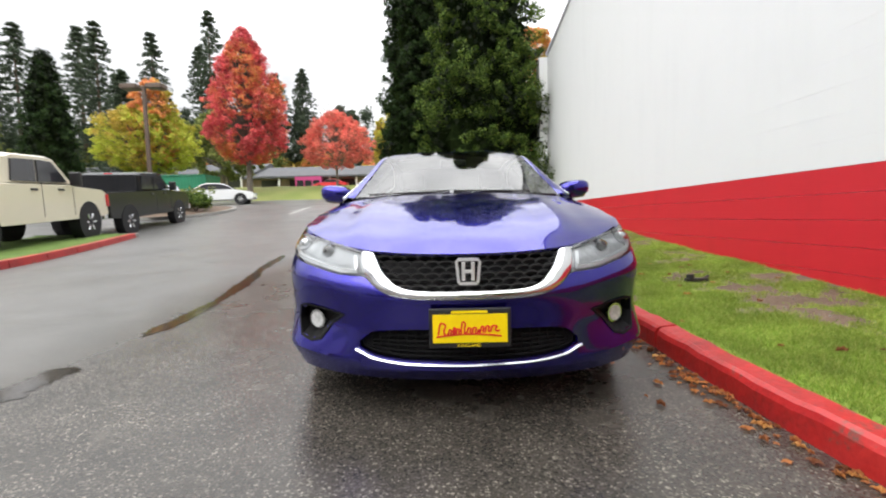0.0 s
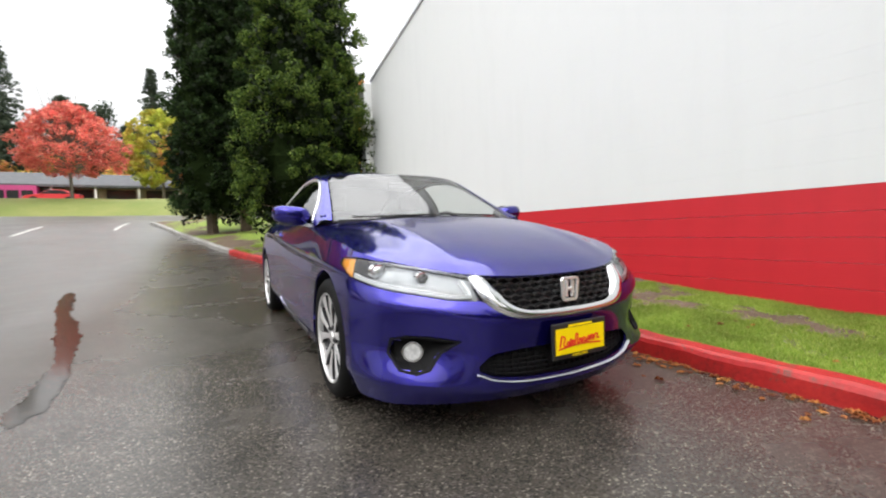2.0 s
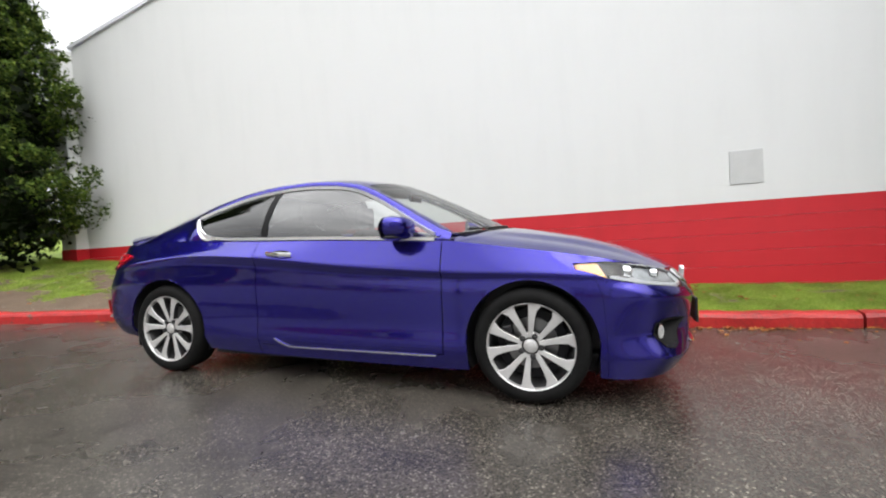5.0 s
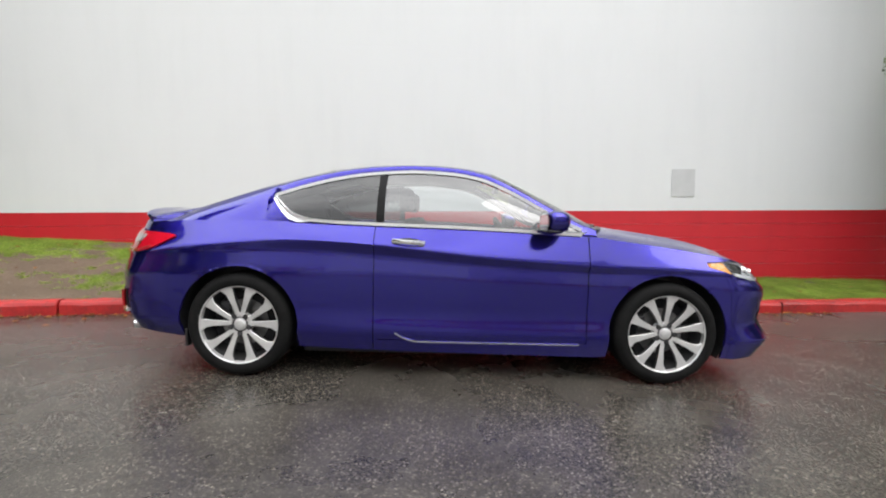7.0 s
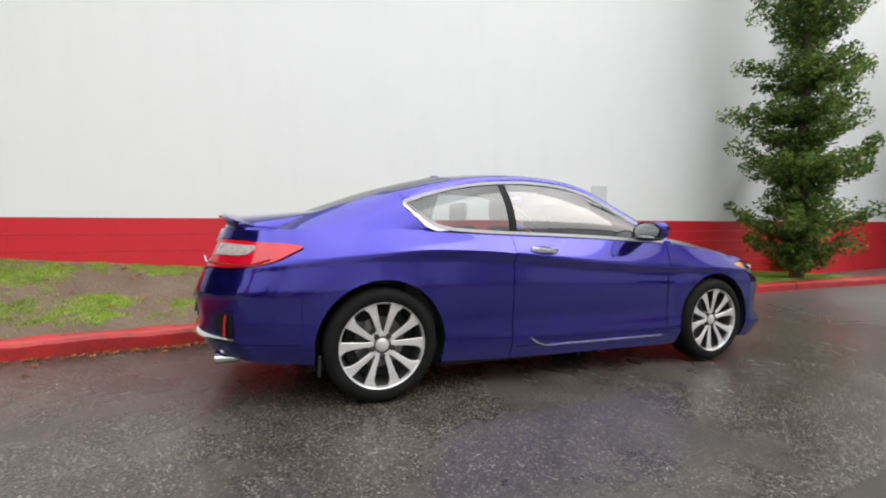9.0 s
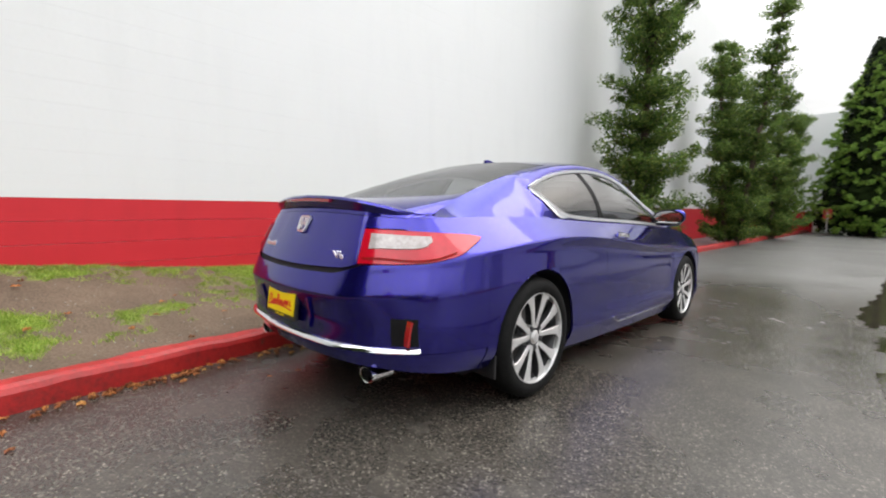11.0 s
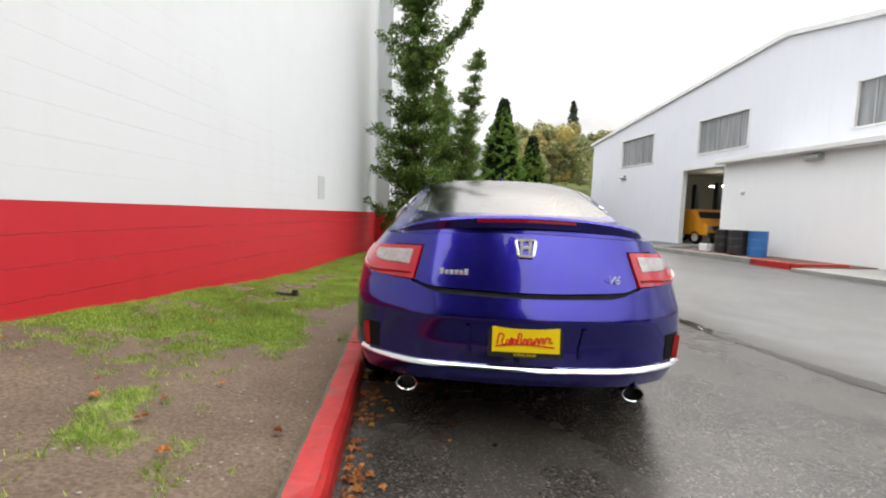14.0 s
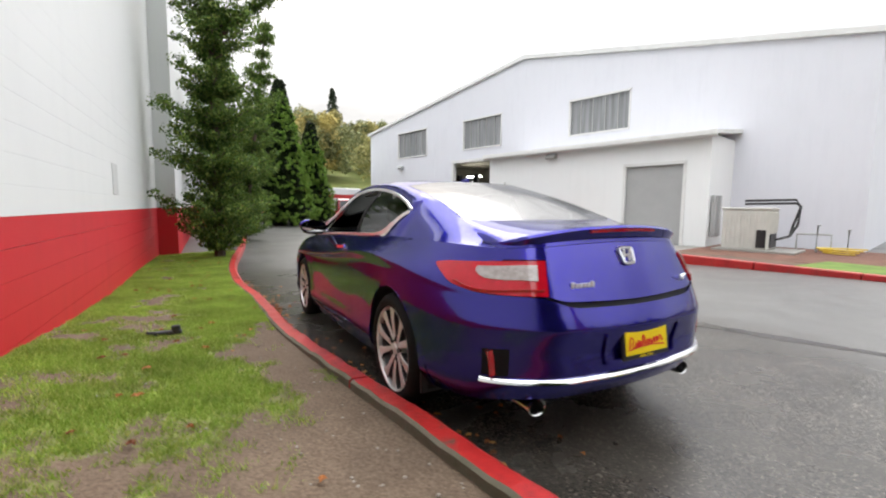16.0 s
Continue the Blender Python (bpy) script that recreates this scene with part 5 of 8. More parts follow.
    for s in (1, -1):
        bm = bmesh.new()
        tip = rail_at(1.925)
        hub_v = bm.verts.new((tip[0] * s, tip[1], tip[2] - .001))
        edge_v = []
        for i in range(9):
            q = line5(14.85 + 1.45 * i / 8)
            edge_v.append(bm.verts.new((q[0] * s, q[1], q[2] + .001)))
        for va, vb in zip(edge_v[:-1], edge_v[1:]):
            bm.faces.new((hub_v, va, vb) if s > 0 else (hub_v, vb, va))
        part("tail_shoulder", bm, PAINT, CAR, "", True)
    # spoiler blade
    bm = bmesh.new()
    sections = []
    for i in range(-24, 25):
        t = abs(i) / 24
        p = d_end(t * .86)
        sx = 1 if i >= 0 else -1
        h = .028 * (1 - t ** 3)
        base = np.array((p[0] * sx, p[1], p[2]))
        sections.append([base + np.array((0, -.13, -.004)), base + np.array((0, -.05, h * .55)), base + np.array((0, .035 - .03 * t, h)),
                         base + np.array((0, .045 - .03 * t, h - .012)), base + np.array((0, .020 - .02 * t, -.030)), base + np.array((0, -.06, -.03))])
    vs = [[bm.verts.new(p) for p in sec] for sec in sections]
    for a, b in zip(vs[:-1], vs[1:]):
        for k in range(6):
            bm.faces.new((a[k], b[k], b[(k + 1) % 6], a[(k + 1) % 6]))
    bm.faces.new(vs[0])
    bm.faces.new(vs[-1][::-1])
    bmesh.ops.recalc_face_normals(bm, faces=bm.faces)
    sp = part("lip_spoiler", bm, PAINT, deck, "lip spoiler", True, 45)
    bm = bmesh.new()
    pts = []
    for i in range(-12, 13):
        t = abs(i) / 12 * .29
        p = d_end(t)
        pts.append((p[0] * (1 if i >= 0 else -1), p[1] + .040, p[2] + .004))
    sweep(bm, pts, [(-.008, -.007), (.008, -.007), (.008, .007), (-.008, .007)])
    part("brake_light", bm, REDDEEP, sp, "red brake light strip in the spoiler", True, 40)
    # --- tail: boot face, lamps, bumper
    TL = [(14.25, .888), (14.6, .899), (15.5, .905), (16.4, .910), (17.1, .914)]
    TB = [(14.25, .880), (14.5, .848), (15.0, .798), (16.0, .765), (17.05, .755)]
    ut0, ut1 = 14.05, 17.02

    def tl_hi(u):
        return v_at(u, lerp_table(u, TL))

    def tl_lo(u):
        return v_at(u, lerp_table(u, TB))
    def lid_v(u):
        return 4.80 + .20 * (1 - smoothstep(17.05, 17.40, u))
    bf = skin(17.05, 19.0, lambda u: lid_v(u) + .05, 5.99, 34, 16, sides=(1, -1))
    b2 = skin(16.2, 17.05, lambda u: v_at(u, .918), 5.99, 8, 4, sides=(1, -1))
    me = bpy.data.meshes.new("tmp")
    b2.to_mesh(me)
    b2.free()
    bf.from_mesh(me)
    bpy.data.meshes.remove(me)
    face = part("boot_face", bf, PAINT, deck, "", True, 40)
    for s in (1, -1):
        UQ1 = u_at(1, 1.80, 3.0, 13.0, 16.0)
        ur = skin(UQ1 - .001, 16.2, lambda u: tl_hi(u) + .01, 6.0, 24, 4, sides=(s,))
        part("lamp_frame", ur, PAINT, CAR, "", True, 40)
        lens = skin(ut0 + (UQ1 - ut0 if UQ1 > ut0 else 0), ut1, lambda u: tl_lo(u) + .01, lambda u: tl_hi(u) - .01, 30, 10, off=.010, sides=(s,), edge=.03)
        tail = part("tail_light", lens, REDLENS, CAR, "red wrap-round lamp with a clear panel", True, 40)
        clr = skin(15.55, 16.86, lambda u: tl_lo(u) + (tl_hi(u) - tl_lo(u)) * lerp_table(u, [(15.55, .74), (15.75, .62), (15.95, .57), (16.86, .47)]), lambda u: tl_hi(u) - (tl_hi(u) - tl_lo(u)) * .13, 16, 5, off=.014, sides=(s,), edge=.004)
        part("reversing_lamp", clr, varied("clear_lamp", (0.25, 0.22, 0.215), (0.44, 0.40, 0.39), .12, 25, coat=1.0), tail, "clear reversing panel", True, 40)
        band = bmesh.new()
        pts = []
        for i in range(15):
            u = 15.0 + 1.95 * i / 14
            v = tl_lo(u) + (tl_hi(u) - tl_lo(u)) * .20
            p = S(u, v) + normal(u, v) * .013
            pts.append((p[0] * s, p[1], p[2]))
        sweep(band, pts, [(-.0025, -.006), (.0025, -.006), (.0025, .004), (-.0025, .004)])
        part("lamp_divider", band, REDDEEP, tail)
    # boot handle gap above the bumper: black sheet in place of the undercut's shade
    part("boot_gap_shade", skin(17.0, 19.0, lambda u: lid_v(u) - .20 - .62 * smoothstep(17.02, 17.6, u), lambda u: lid_v(u) + .06, 24, 4, off=-.018, sides=(1, -1), edge=0), SHUT, deck)
    UQ1 = u_at(1, 1.80, 3.0, 13.0, 16.0)

    def rb_hi(u):
        return (tl_lo(u) - .012) if u < ut1 else lid_v(u) - .10 - .62 * smoothstep(17.02, 17.6, u)
    rb = skin(UQ1 + .004, 19.0, lambda u: v_at(u, .372), rb_hi, 74, 30, sides=(1, -1))
    rbump = part("rear_bumper", rb, PAINT, CAR, "", True, 40)
    part("rear_valance", skin(UQ1 + .004, 19.0, 0.0, lambda u: v_at(u, .368), 60, 5, off=-.004, sides=(1, -1)), PAINT, rbump, "blue valance under the bumper", True, 40)
    bm = bmesh.new()
    pts = []
    for i in range(-36, 37):
        u = 19.0 - 3.15 * abs(i) / 36
        z = lerp_table(u, [(15.85, .392), (16.5, .386), (17.5, .384), (19.0, .384)])
        p = S(u, v_at(u, z)) + normal(u, v_at(u, z)) * .008
        pts.append((p[0] * (1 if i >= 0 else -1), p[1], p[2]))
    sweep(bm, pts, [(.014, -.011), (-.006, -.013), (-.014, -.010), (-.012, -.003), (-.003, .009), (.014, .012)])
    part("chrome_strip", bm, CHROME, rbump, "chrome strip along the rear bumper", True, 60)
    for s in (1, -1):
        rows = []
        for z in (.408, .44, .47, .50, .53):
            row = []
            for x in (.690, .71, .73, .75, .765, .780):
                u, v = on_rear(x, z)
                p = S(u, v) + normal(u, v) * .004
                row.append(p)
            rows.append(row)
        pk = part("reflector_pocket", both_sides(rows, edge=.004, flip=True, sides=(s,)), POCKET, rbump, "black corner insert")
        bm = bmesh.new()
        pts = []
        for z in (.412, .44, .47, .50, .522):
            u, v = on_rear(.742 + (z - .4) * .12, z)
            p = S(u, v) + normal(u, v) * .012
            pts.append((p[0] * s, p[1], p[2]))
        sweep(bm, pts, [(-.013, -.006), (.013, -.006), (.013, .006), (-.013, .006)], up=Vector((0, 1, 0)))
        part("red_reflector", bm, REDDEEP, pk, "upright red reflector")
        # exhaust
        bm = bmesh.new()
        rings = []
        for y, r in ((2.12, .9), (2.235, 1.0), (2.245, .99), (2.242, .88), (2.16, .84)):
            rings.append([bm.verts.new((s * .545 + .052 * r * math.cos(a), y, .241 + .037 * r * math.sin(a))) for a in [2 * math.pi * k / 28 for k in range(28)]])
        for a, b in zip(rings[:-1], rings[1:]):
            for k in range(28):
                bm.faces.new((a[k], a[(k + 1) % 28], b[(k + 1) % 28], b[k]))
        bm.faces.new(rings[-1])
        bmesh.ops.recalc_face_normals(bm, faces=bm.faces)
        ex = part("exhaust_tip", bm, CHROME, CAR, "oval chrome exhaust tip", True, 40)
        part("exhaust_bore", cyl((s * .545, 2.165, .241), (s * .545, 2.18, .241), .036, None, 20), SHUT, ex)
    # --- number plates with plain bars
    def plate(name, y, z0, z1, facing, tilt):
        pl = bmesh.new()
        add_box(pl, (-.165, -.008, 0), (.165, .008, z1 - z0), .004)
        fr = part(name, pl, BLACK_PLASTIC, CAR, "yellow dealer plate in a black frame")
        fr.matrix_local = Matrix.Translation((0, y, z0)) @ Matrix.Rotation(radians(tilt), 4, "X")
        f = facing
        lo, hi = sorted((f * .009, f * .012))
        part("plate_panel", box((-.150, lo, .022), (.150, hi, .138), .001), PLATE_YELLOW, fr)
        lo, hi = sorted((f * .0125, f * .0145))
        bars = bmesh.new()
        d = 1 if f < 0 else -1
        # slanting brush strokes of uneven height, thick and thin
        x = -.128
        for k, (wide, tall) in enumerate(((.040, .050), (.020, .022), (.012, .030), (.020, .022), (.024, .048), (.022, .022), (.022, .022), (.010, .010), (.020, .022), (.022, .022), (.034, .022))):
            z = .052 + .0016 * k
            loop = [(x, z + tall * .1), (x + wide * .25, z + tall), (x + wide * .75, z + tall * .85), (x + wide * .55, z + tall * .35), (x + wide * .8, z), (x + wide * 1.05, z + tall * .25)]
            c = curve_through([(px, 0, pz) for px, pz in loop])
            pts = [(c(q / 16)[0] * d, (lo + hi) / 2, c(q / 16)[2]) for q in range(17)]
            sweep(bars, pts, [(-.0034, -.001), (.0034, -.001), (.0034, .001), (-.0034, .001)], up=Vector((0, 1, 0)))
            x += wide * .99
        sweep(bars, [((-.135 + .26 * i / 10) * d, (lo + hi) / 2, .048 + .010 * math.sin(i / 10 * 3.1)) for i in range(11)], [(-.003, -.001), (.003, -.001), (.003, .001), (-.003, .001)], up=Vector((0, 1, 0)))
        part("plate_print", bars, PLATE_RED, fr, "red scribbled stroke")
        word = letters("KIRKLAND", .0175, .0006, PLATE_YELLOW, "frame_lettering", fr, "yellow capital letters on the frame")
        word.matrix_local = Matrix.Translation((-.052 * d, f * .0095, .005)) @ (Matrix.Identity(4) if f < 0 else Matrix.Rotation(math.pi, 4, "Z")) @ Matrix.Rotation(radians(90), 4, "X") @ Matrix.Diagonal((1.15, 1, 1, 1))
        part("frame_lettering", box((-.075, lo, .142), (.07, hi, .152)), PLATE_YELLOW, fr, "yellow bar on the frame")
    plate("front_plate", -2.352, .350, .510, -1, -2)
    plate("rear_plate", 2.398, .440, .585, 1, 6)
    # recess trim either side of the rear plate
    for s in (1, -1):
        bm = bmesh.new()
        pts = []
        for z in (.43, .48, .53, .575):
            u, v = on_rear(.245 + (z - .43) * .1, z)
            p = S(u, v) + normal(u, v) * .004
            pts.append((p[0] * s, p[1], p[2]))
        sweep(bm, pts, [(-.008, -.005), (.008, -.005), (.008, .007), (-.008, .007)], up=Vector((0, 1, 0)))
        part("plate_recess_edge", bm, PAINT, rbump, "", True, 40)
    # rear emblem, script bar and V6
    bm = bmesh.new()
    outer = [(-.036, .892), (-.046, .952), (-.038, .960), (.038, .960), (.046, .952), (.036, .892), (.030, .885), (-.030, .885)]
    ring = []
    for x, z in outer:
        u, v = on_rear(abs(x), z)
        p = S(u, v)
        ring.append((x, p[1] + .010, z))
    sweep(bm, ring, [(-.006, -.006), (.006, -.006), (.006, .006), (-.006, .006)], closed=True, up=Vector((0, 1, 0)))
    for (xa, xb, za, zb) in ((-.027, -.013, .893, .952), (.013, .027, .893, .952), (-.014, .014, .916, .930)):
        zz = (za + zb) / 2
        u, v = on_rear(.02, zz)
        add_box(bm, (xa, S(u, v)[1] + .000, za), (xb, S(u, v)[1] + .014, zb), .003)
    part("rear_emblem", bm, BADGE, face, "bright framed emblem")
    bm = bmesh.new()
    for k in range(6):
        x = .40 - k * .023
        u, v = on_rear(x, .80)
        add_box(bm, (x - .019, S(u, v)[1] - .002, .788), (x - .002, S(u, v)[1] + .008, .808 + (.008 if k in (0, 5) else 0)), .002)
    part("script_bar", bm, BADGE, face, "chrome script as plain bars")
    vt = letters("V6", .056, .003, BADGE, "badge_letters", face, "chrome V6 letters")
    u, v = on_rear(.40, .80)
    p = S(u, v)
    vt.matrix_local = Matrix.Translation((-.372, p[1] + .018, .772)) @ Matrix.Rotation(radians(180 + 9), 4, "Z") @ Matrix.Rotation(radians(90 + 18), 4, "X")
    # antenna fin and the small dome on the roof's rear edge
    bm = bmesh.new()
    prism(bm, [(.62, 1.412), (.78, 1.395), (.775, 1.425), (.74, 1.432)], "x", -.012, .012, .006)
    part("roof_antenna", bm, PAINT, CAR, "short roof antenna")
    # dark inner shell behind the shut lines, floor and wheel wells
    bm = bmesh.new()
    shell = skin(0, 19.0, 0.0, 5.97, 120, 28, off=-0.016, sides=(1, -1), edge=0)
    me = bpy.data.meshes.new("tmp")
    shell.to_mesh(me)
    shell.free()
    bm.from_mesh(me)
    bpy.data.meshes.remove(me)
    sel = [f for f in bm.faces if f.calc_center_median().y < -1.9 and abs(f.calc_center_median().x) < .9 and f.calc_center_median().z > .23]
    bmesh.ops.delete(bm, geom=sel, context="FACES")
    part("inner_shell", bm, SHUT, CAR)
    bm = bmesh.new()
    add_box(bm, (-.70, -2.05, .15), (.70, 1.75, .26), .02)
    add_box(bm, (-.83, -.98, .15), (.83, .98, .27), .02)
    add_box(bm, (-.62, -2.08, .16), (.62, 1.8, .27), .02)
    add_box(bm, (-.60, -1.95, .22), (.60, -1.05, .80), .02)
    add_box(bm, (-.60, 1.35, .28), (.60, 2.08, .90), .02)
    part("underbody", bm, SHUT, CAR)
    for cy, cz, r in ARCHES:
        for s in (1, -1):
            bm = bmesh.new()
            a0, a1 = -25, 205
            rings = []
            for k in range(37):
                a = radians(a0 + (a1 - a0) * k / 36)
                y, z = cy + (r + .004) * math.cos(a), cz + (r + .004) * math.sin(a)
                u, v = on_side(y, max(z, .2))
                x = S(u, v)[0]
                rings.append([bm.verts.new((s * xx, y, z)) for xx in (x - .002, x - .03, .62)])
            for a, b in zip(rings[:-1], rings[1:]):
                for k in range(2):
                    bm.faces.new((a[k], a[k + 1], b[k + 1], b[k]))
            ctr = bm.verts.new((s * .62, cy, cz))
            for a, b in zip(rings[:-1], rings[1:]):
                bm.faces.new((a[2], b[2], ctr))
            bmesh.ops.recalc_face_normals(bm, faces=bm.faces)
            part("wheel_arch_liner", bm, BLACK_PLASTIC, CAR)
    # mud flap strip before the rear wheel
    for s in (1, -1):
        part("mud_flap", box((min(s * .72, s * .88), 1.70, .18), (max(s * .72, s * .88), 1.715, .30), .003), BLACK_PLASTIC, CAR)


build_body()


def lathe(bm, prof, axis_x, seg=48):
    """prof: (x, radius) rows turned about the x axis."""
    rings = [[bm.verts.new((x, r * math.cos(2 * math.pi * k / seg), r * math.sin(2 * math.pi * k / seg))) for k in range(seg)] for x, r in prof]
    for a, b in zip(rings[:-1], rings[1:]):
        for k in range(seg):
            bm.faces.new((a[k], a[(k + 1) % seg], b[(k + 1) % seg], b[k]))
    return rings


def build_wheel(cx, cy, side, turn):
    """One wheel; local x points outward."""
    w = new("wheel")
    w.parent = CAR
    w.empty_display_size = .1
    w["label"] = "silver ten-spoke alloy wheel with a low tyre"
    w.matrix_local = Matrix.Translation((cx, cy, .334)) @ (Matrix.Identity(4) if side > 0 else Matrix.Rotation(math.pi, 4, "Z")) @ Matrix.Rotation(radians(turn), 4, "X")
    bm = bmesh.new()
    lathe(bm, [(-.20, .238), (-.205, .26), (-.20, .31), (-.17, .331), (-.10, .334), (-.03, .331), (-.012, .325), (.006, .307), (.012, .285), (.008, .258), (-.002, .247), (-.02, .243)], 0, 64)
    bmesh.ops.recalc_face_normals(bm, faces=bm.faces)
    part("tyre", bm, RUBBER, w, "black low-profile tyre", True, 45)
    bm = bmesh.new()
    lathe(bm, [(-.03, .243), (-.012, .246), (.000, .250), (.005, .248), (.002, .243), (-.012, .240), (-.03, .240)], 0, 64)
    bmesh.ops.recalc_face_normals(bm, faces=bm.faces)
    rim = part("rim", bm, SATIN, w, "silver rim lip", True, 35)
    # the barrel's dark colour also takes in the shade between the spokes
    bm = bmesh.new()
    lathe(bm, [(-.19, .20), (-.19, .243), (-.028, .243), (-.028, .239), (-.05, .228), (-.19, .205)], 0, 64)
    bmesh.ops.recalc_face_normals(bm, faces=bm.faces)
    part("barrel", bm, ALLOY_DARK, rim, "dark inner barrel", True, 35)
    bm = bmesh.new()
    add_cyl(bm, (-.115, 0, 0), (-.10, 0, 0), .150, None, 40)
    part("brake_disc", bm, varied("brake_steel", (.28, .28, .28), (.2, .2, .2), .35, 10, metal=1.0), w)
    bm = bmesh.new()
    add_box(bm, (-.13, -.15, .02), (-.07, -.09, .13), .01)
    part("brake_caliper", bm, ALLOY_DARK, w)
    # added black disc stands in for the shade behind the spokes
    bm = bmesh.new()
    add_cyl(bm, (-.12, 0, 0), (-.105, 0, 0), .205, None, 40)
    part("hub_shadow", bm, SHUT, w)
    # spokes in five pairs
    for k in range(10):
        pair = k // 2
        base = 72 * pair + 90
        sgn = -1 if k % 2 == 0 else 1
        a_in, a_out = radians(base + sgn * 13), radians(base + sgn * 16.5)
        sp = bmesh.new()
        dark = bmesh.new()

        def at(r, a, x):
            return Vector((x, r * math.cos(a), r * math.sin(a)))
        # radius, angle, half-widths towards the partner and away from it, depth
        stations = [(.052, a_in, .0135, .0135, -.020), (.10, a_in + (a_out - a_in) * .3, .0145, .0155, -.017), (.16, a_in + (a_out - a_in) * .65, .017, .020, -.010),
                    (.205, a_in + (a_out - a_in) * .85, .022, .027, -.008), (.241, a_out, .027, .054, -.006)]
        prev = None
        pd = None
        for r, a, near, away, x in stations:
            lo_w, hi_w = (near, away) if sgn > 0 else (away, near)
            tan = Vector((0, -math.sin(a), math.cos(a)))
            c = at(r, a, x)
            back = Vector((-.006, 0, 0))
            ring = [sp.verts.new(c - tan * lo_w), sp.verts.new(c + tan * hi_w), sp.verts.new(c + tan * hi_w + back), sp.verts.new(c - tan * lo_w + back)]
            rd = [dark.verts.new(c - tan * lo_w * .98 + Vector((-.0062, 0, 0))), dark.verts.new(c + tan * hi_w * .98 + Vector((-.0062, 0, 0))),
                  dark.verts.new(c + tan * hi_w * .7 + Vector((-.045, 0, 0))), dark.verts.new(c - tan * lo_w * .7 + Vector((-.045, 0, 0)))]
            for b_, cur, old in ((sp, ring, prev), (dark, rd, pd)):
                if old:
                    for q in range(4):
                        b_.faces.new((old[q], cur[q], cur[(q + 1) % 4], old[(q + 1) % 4]))
                else:
                    b_.faces.new(cur)
            prev, pd = ring, rd
        sp.faces.new(prev[::-1])
        bmesh.ops.recalc_face_normals(sp, faces=sp.faces)
        bmesh.ops.recalc_face_normals(dark, faces=dark.faces)
        bmesh.ops.bevel(sp, geom=[e for e in sp.edges if e.calc_length() > .03], offset=.002, segments=1, affect="EDGES")
        so = part("spoke", sp, SATIN, w, "", True, 30)
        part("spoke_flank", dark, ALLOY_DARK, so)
    bm = bmesh.new()
    lathe(bm, [(-.06, .076), (-.026, .076), (-.020, .070), (-.022, .050)], 0, 40)
    bmesh.ops.recalc_face_normals(bm, faces=bm.faces)
    hub = part("hub", bm, SATIN, w, "", True, 35)
    bm = bmesh.new()
    lathe(bm, [(-.022, .040), (-.019, .031), (-.013, .029), (-.011, .024), (-.0105, .0005)], 0, 32)
    bmesh.ops.recalc_face_normals(bm, faces=bm.faces)
    part("centre_cap", bm, SATIN, hub, "", True, 35)
    for k in range(5):
        a = radians(72 * k + 90 + 36)
        bm = bmesh.new()
        # the wider cylinder is a dark disc in place of the shaded bolt hole
        add_cyl(bm, (-.03, .060 * math.cos(a), .060 * math.sin(a)), (-.0165, .060 * math.cos(a), .060 * math.sin(a)), .0165, None, 18)
        add_cyl(bm, (-.03, .060 * math.cos(a), .060 * math.sin(a)), (-.010, .060 * math.cos(a), .060 * math.sin(a)), .0095, .008, 6)
        part("wheel_nut", bm, ALLOY_DARK, hub, "dark steel wheel nut on a dark disc for its hole")


for _cx, _cy, _s, _t in ((-.898, -1.3625, -1, 12), (-.903, 1.3625, -1, 0), (.898, -1.3625, 1, 30), (.903, 1.3625, 1, 20)):
    build_wheel(_cx, _cy, _s, _t)


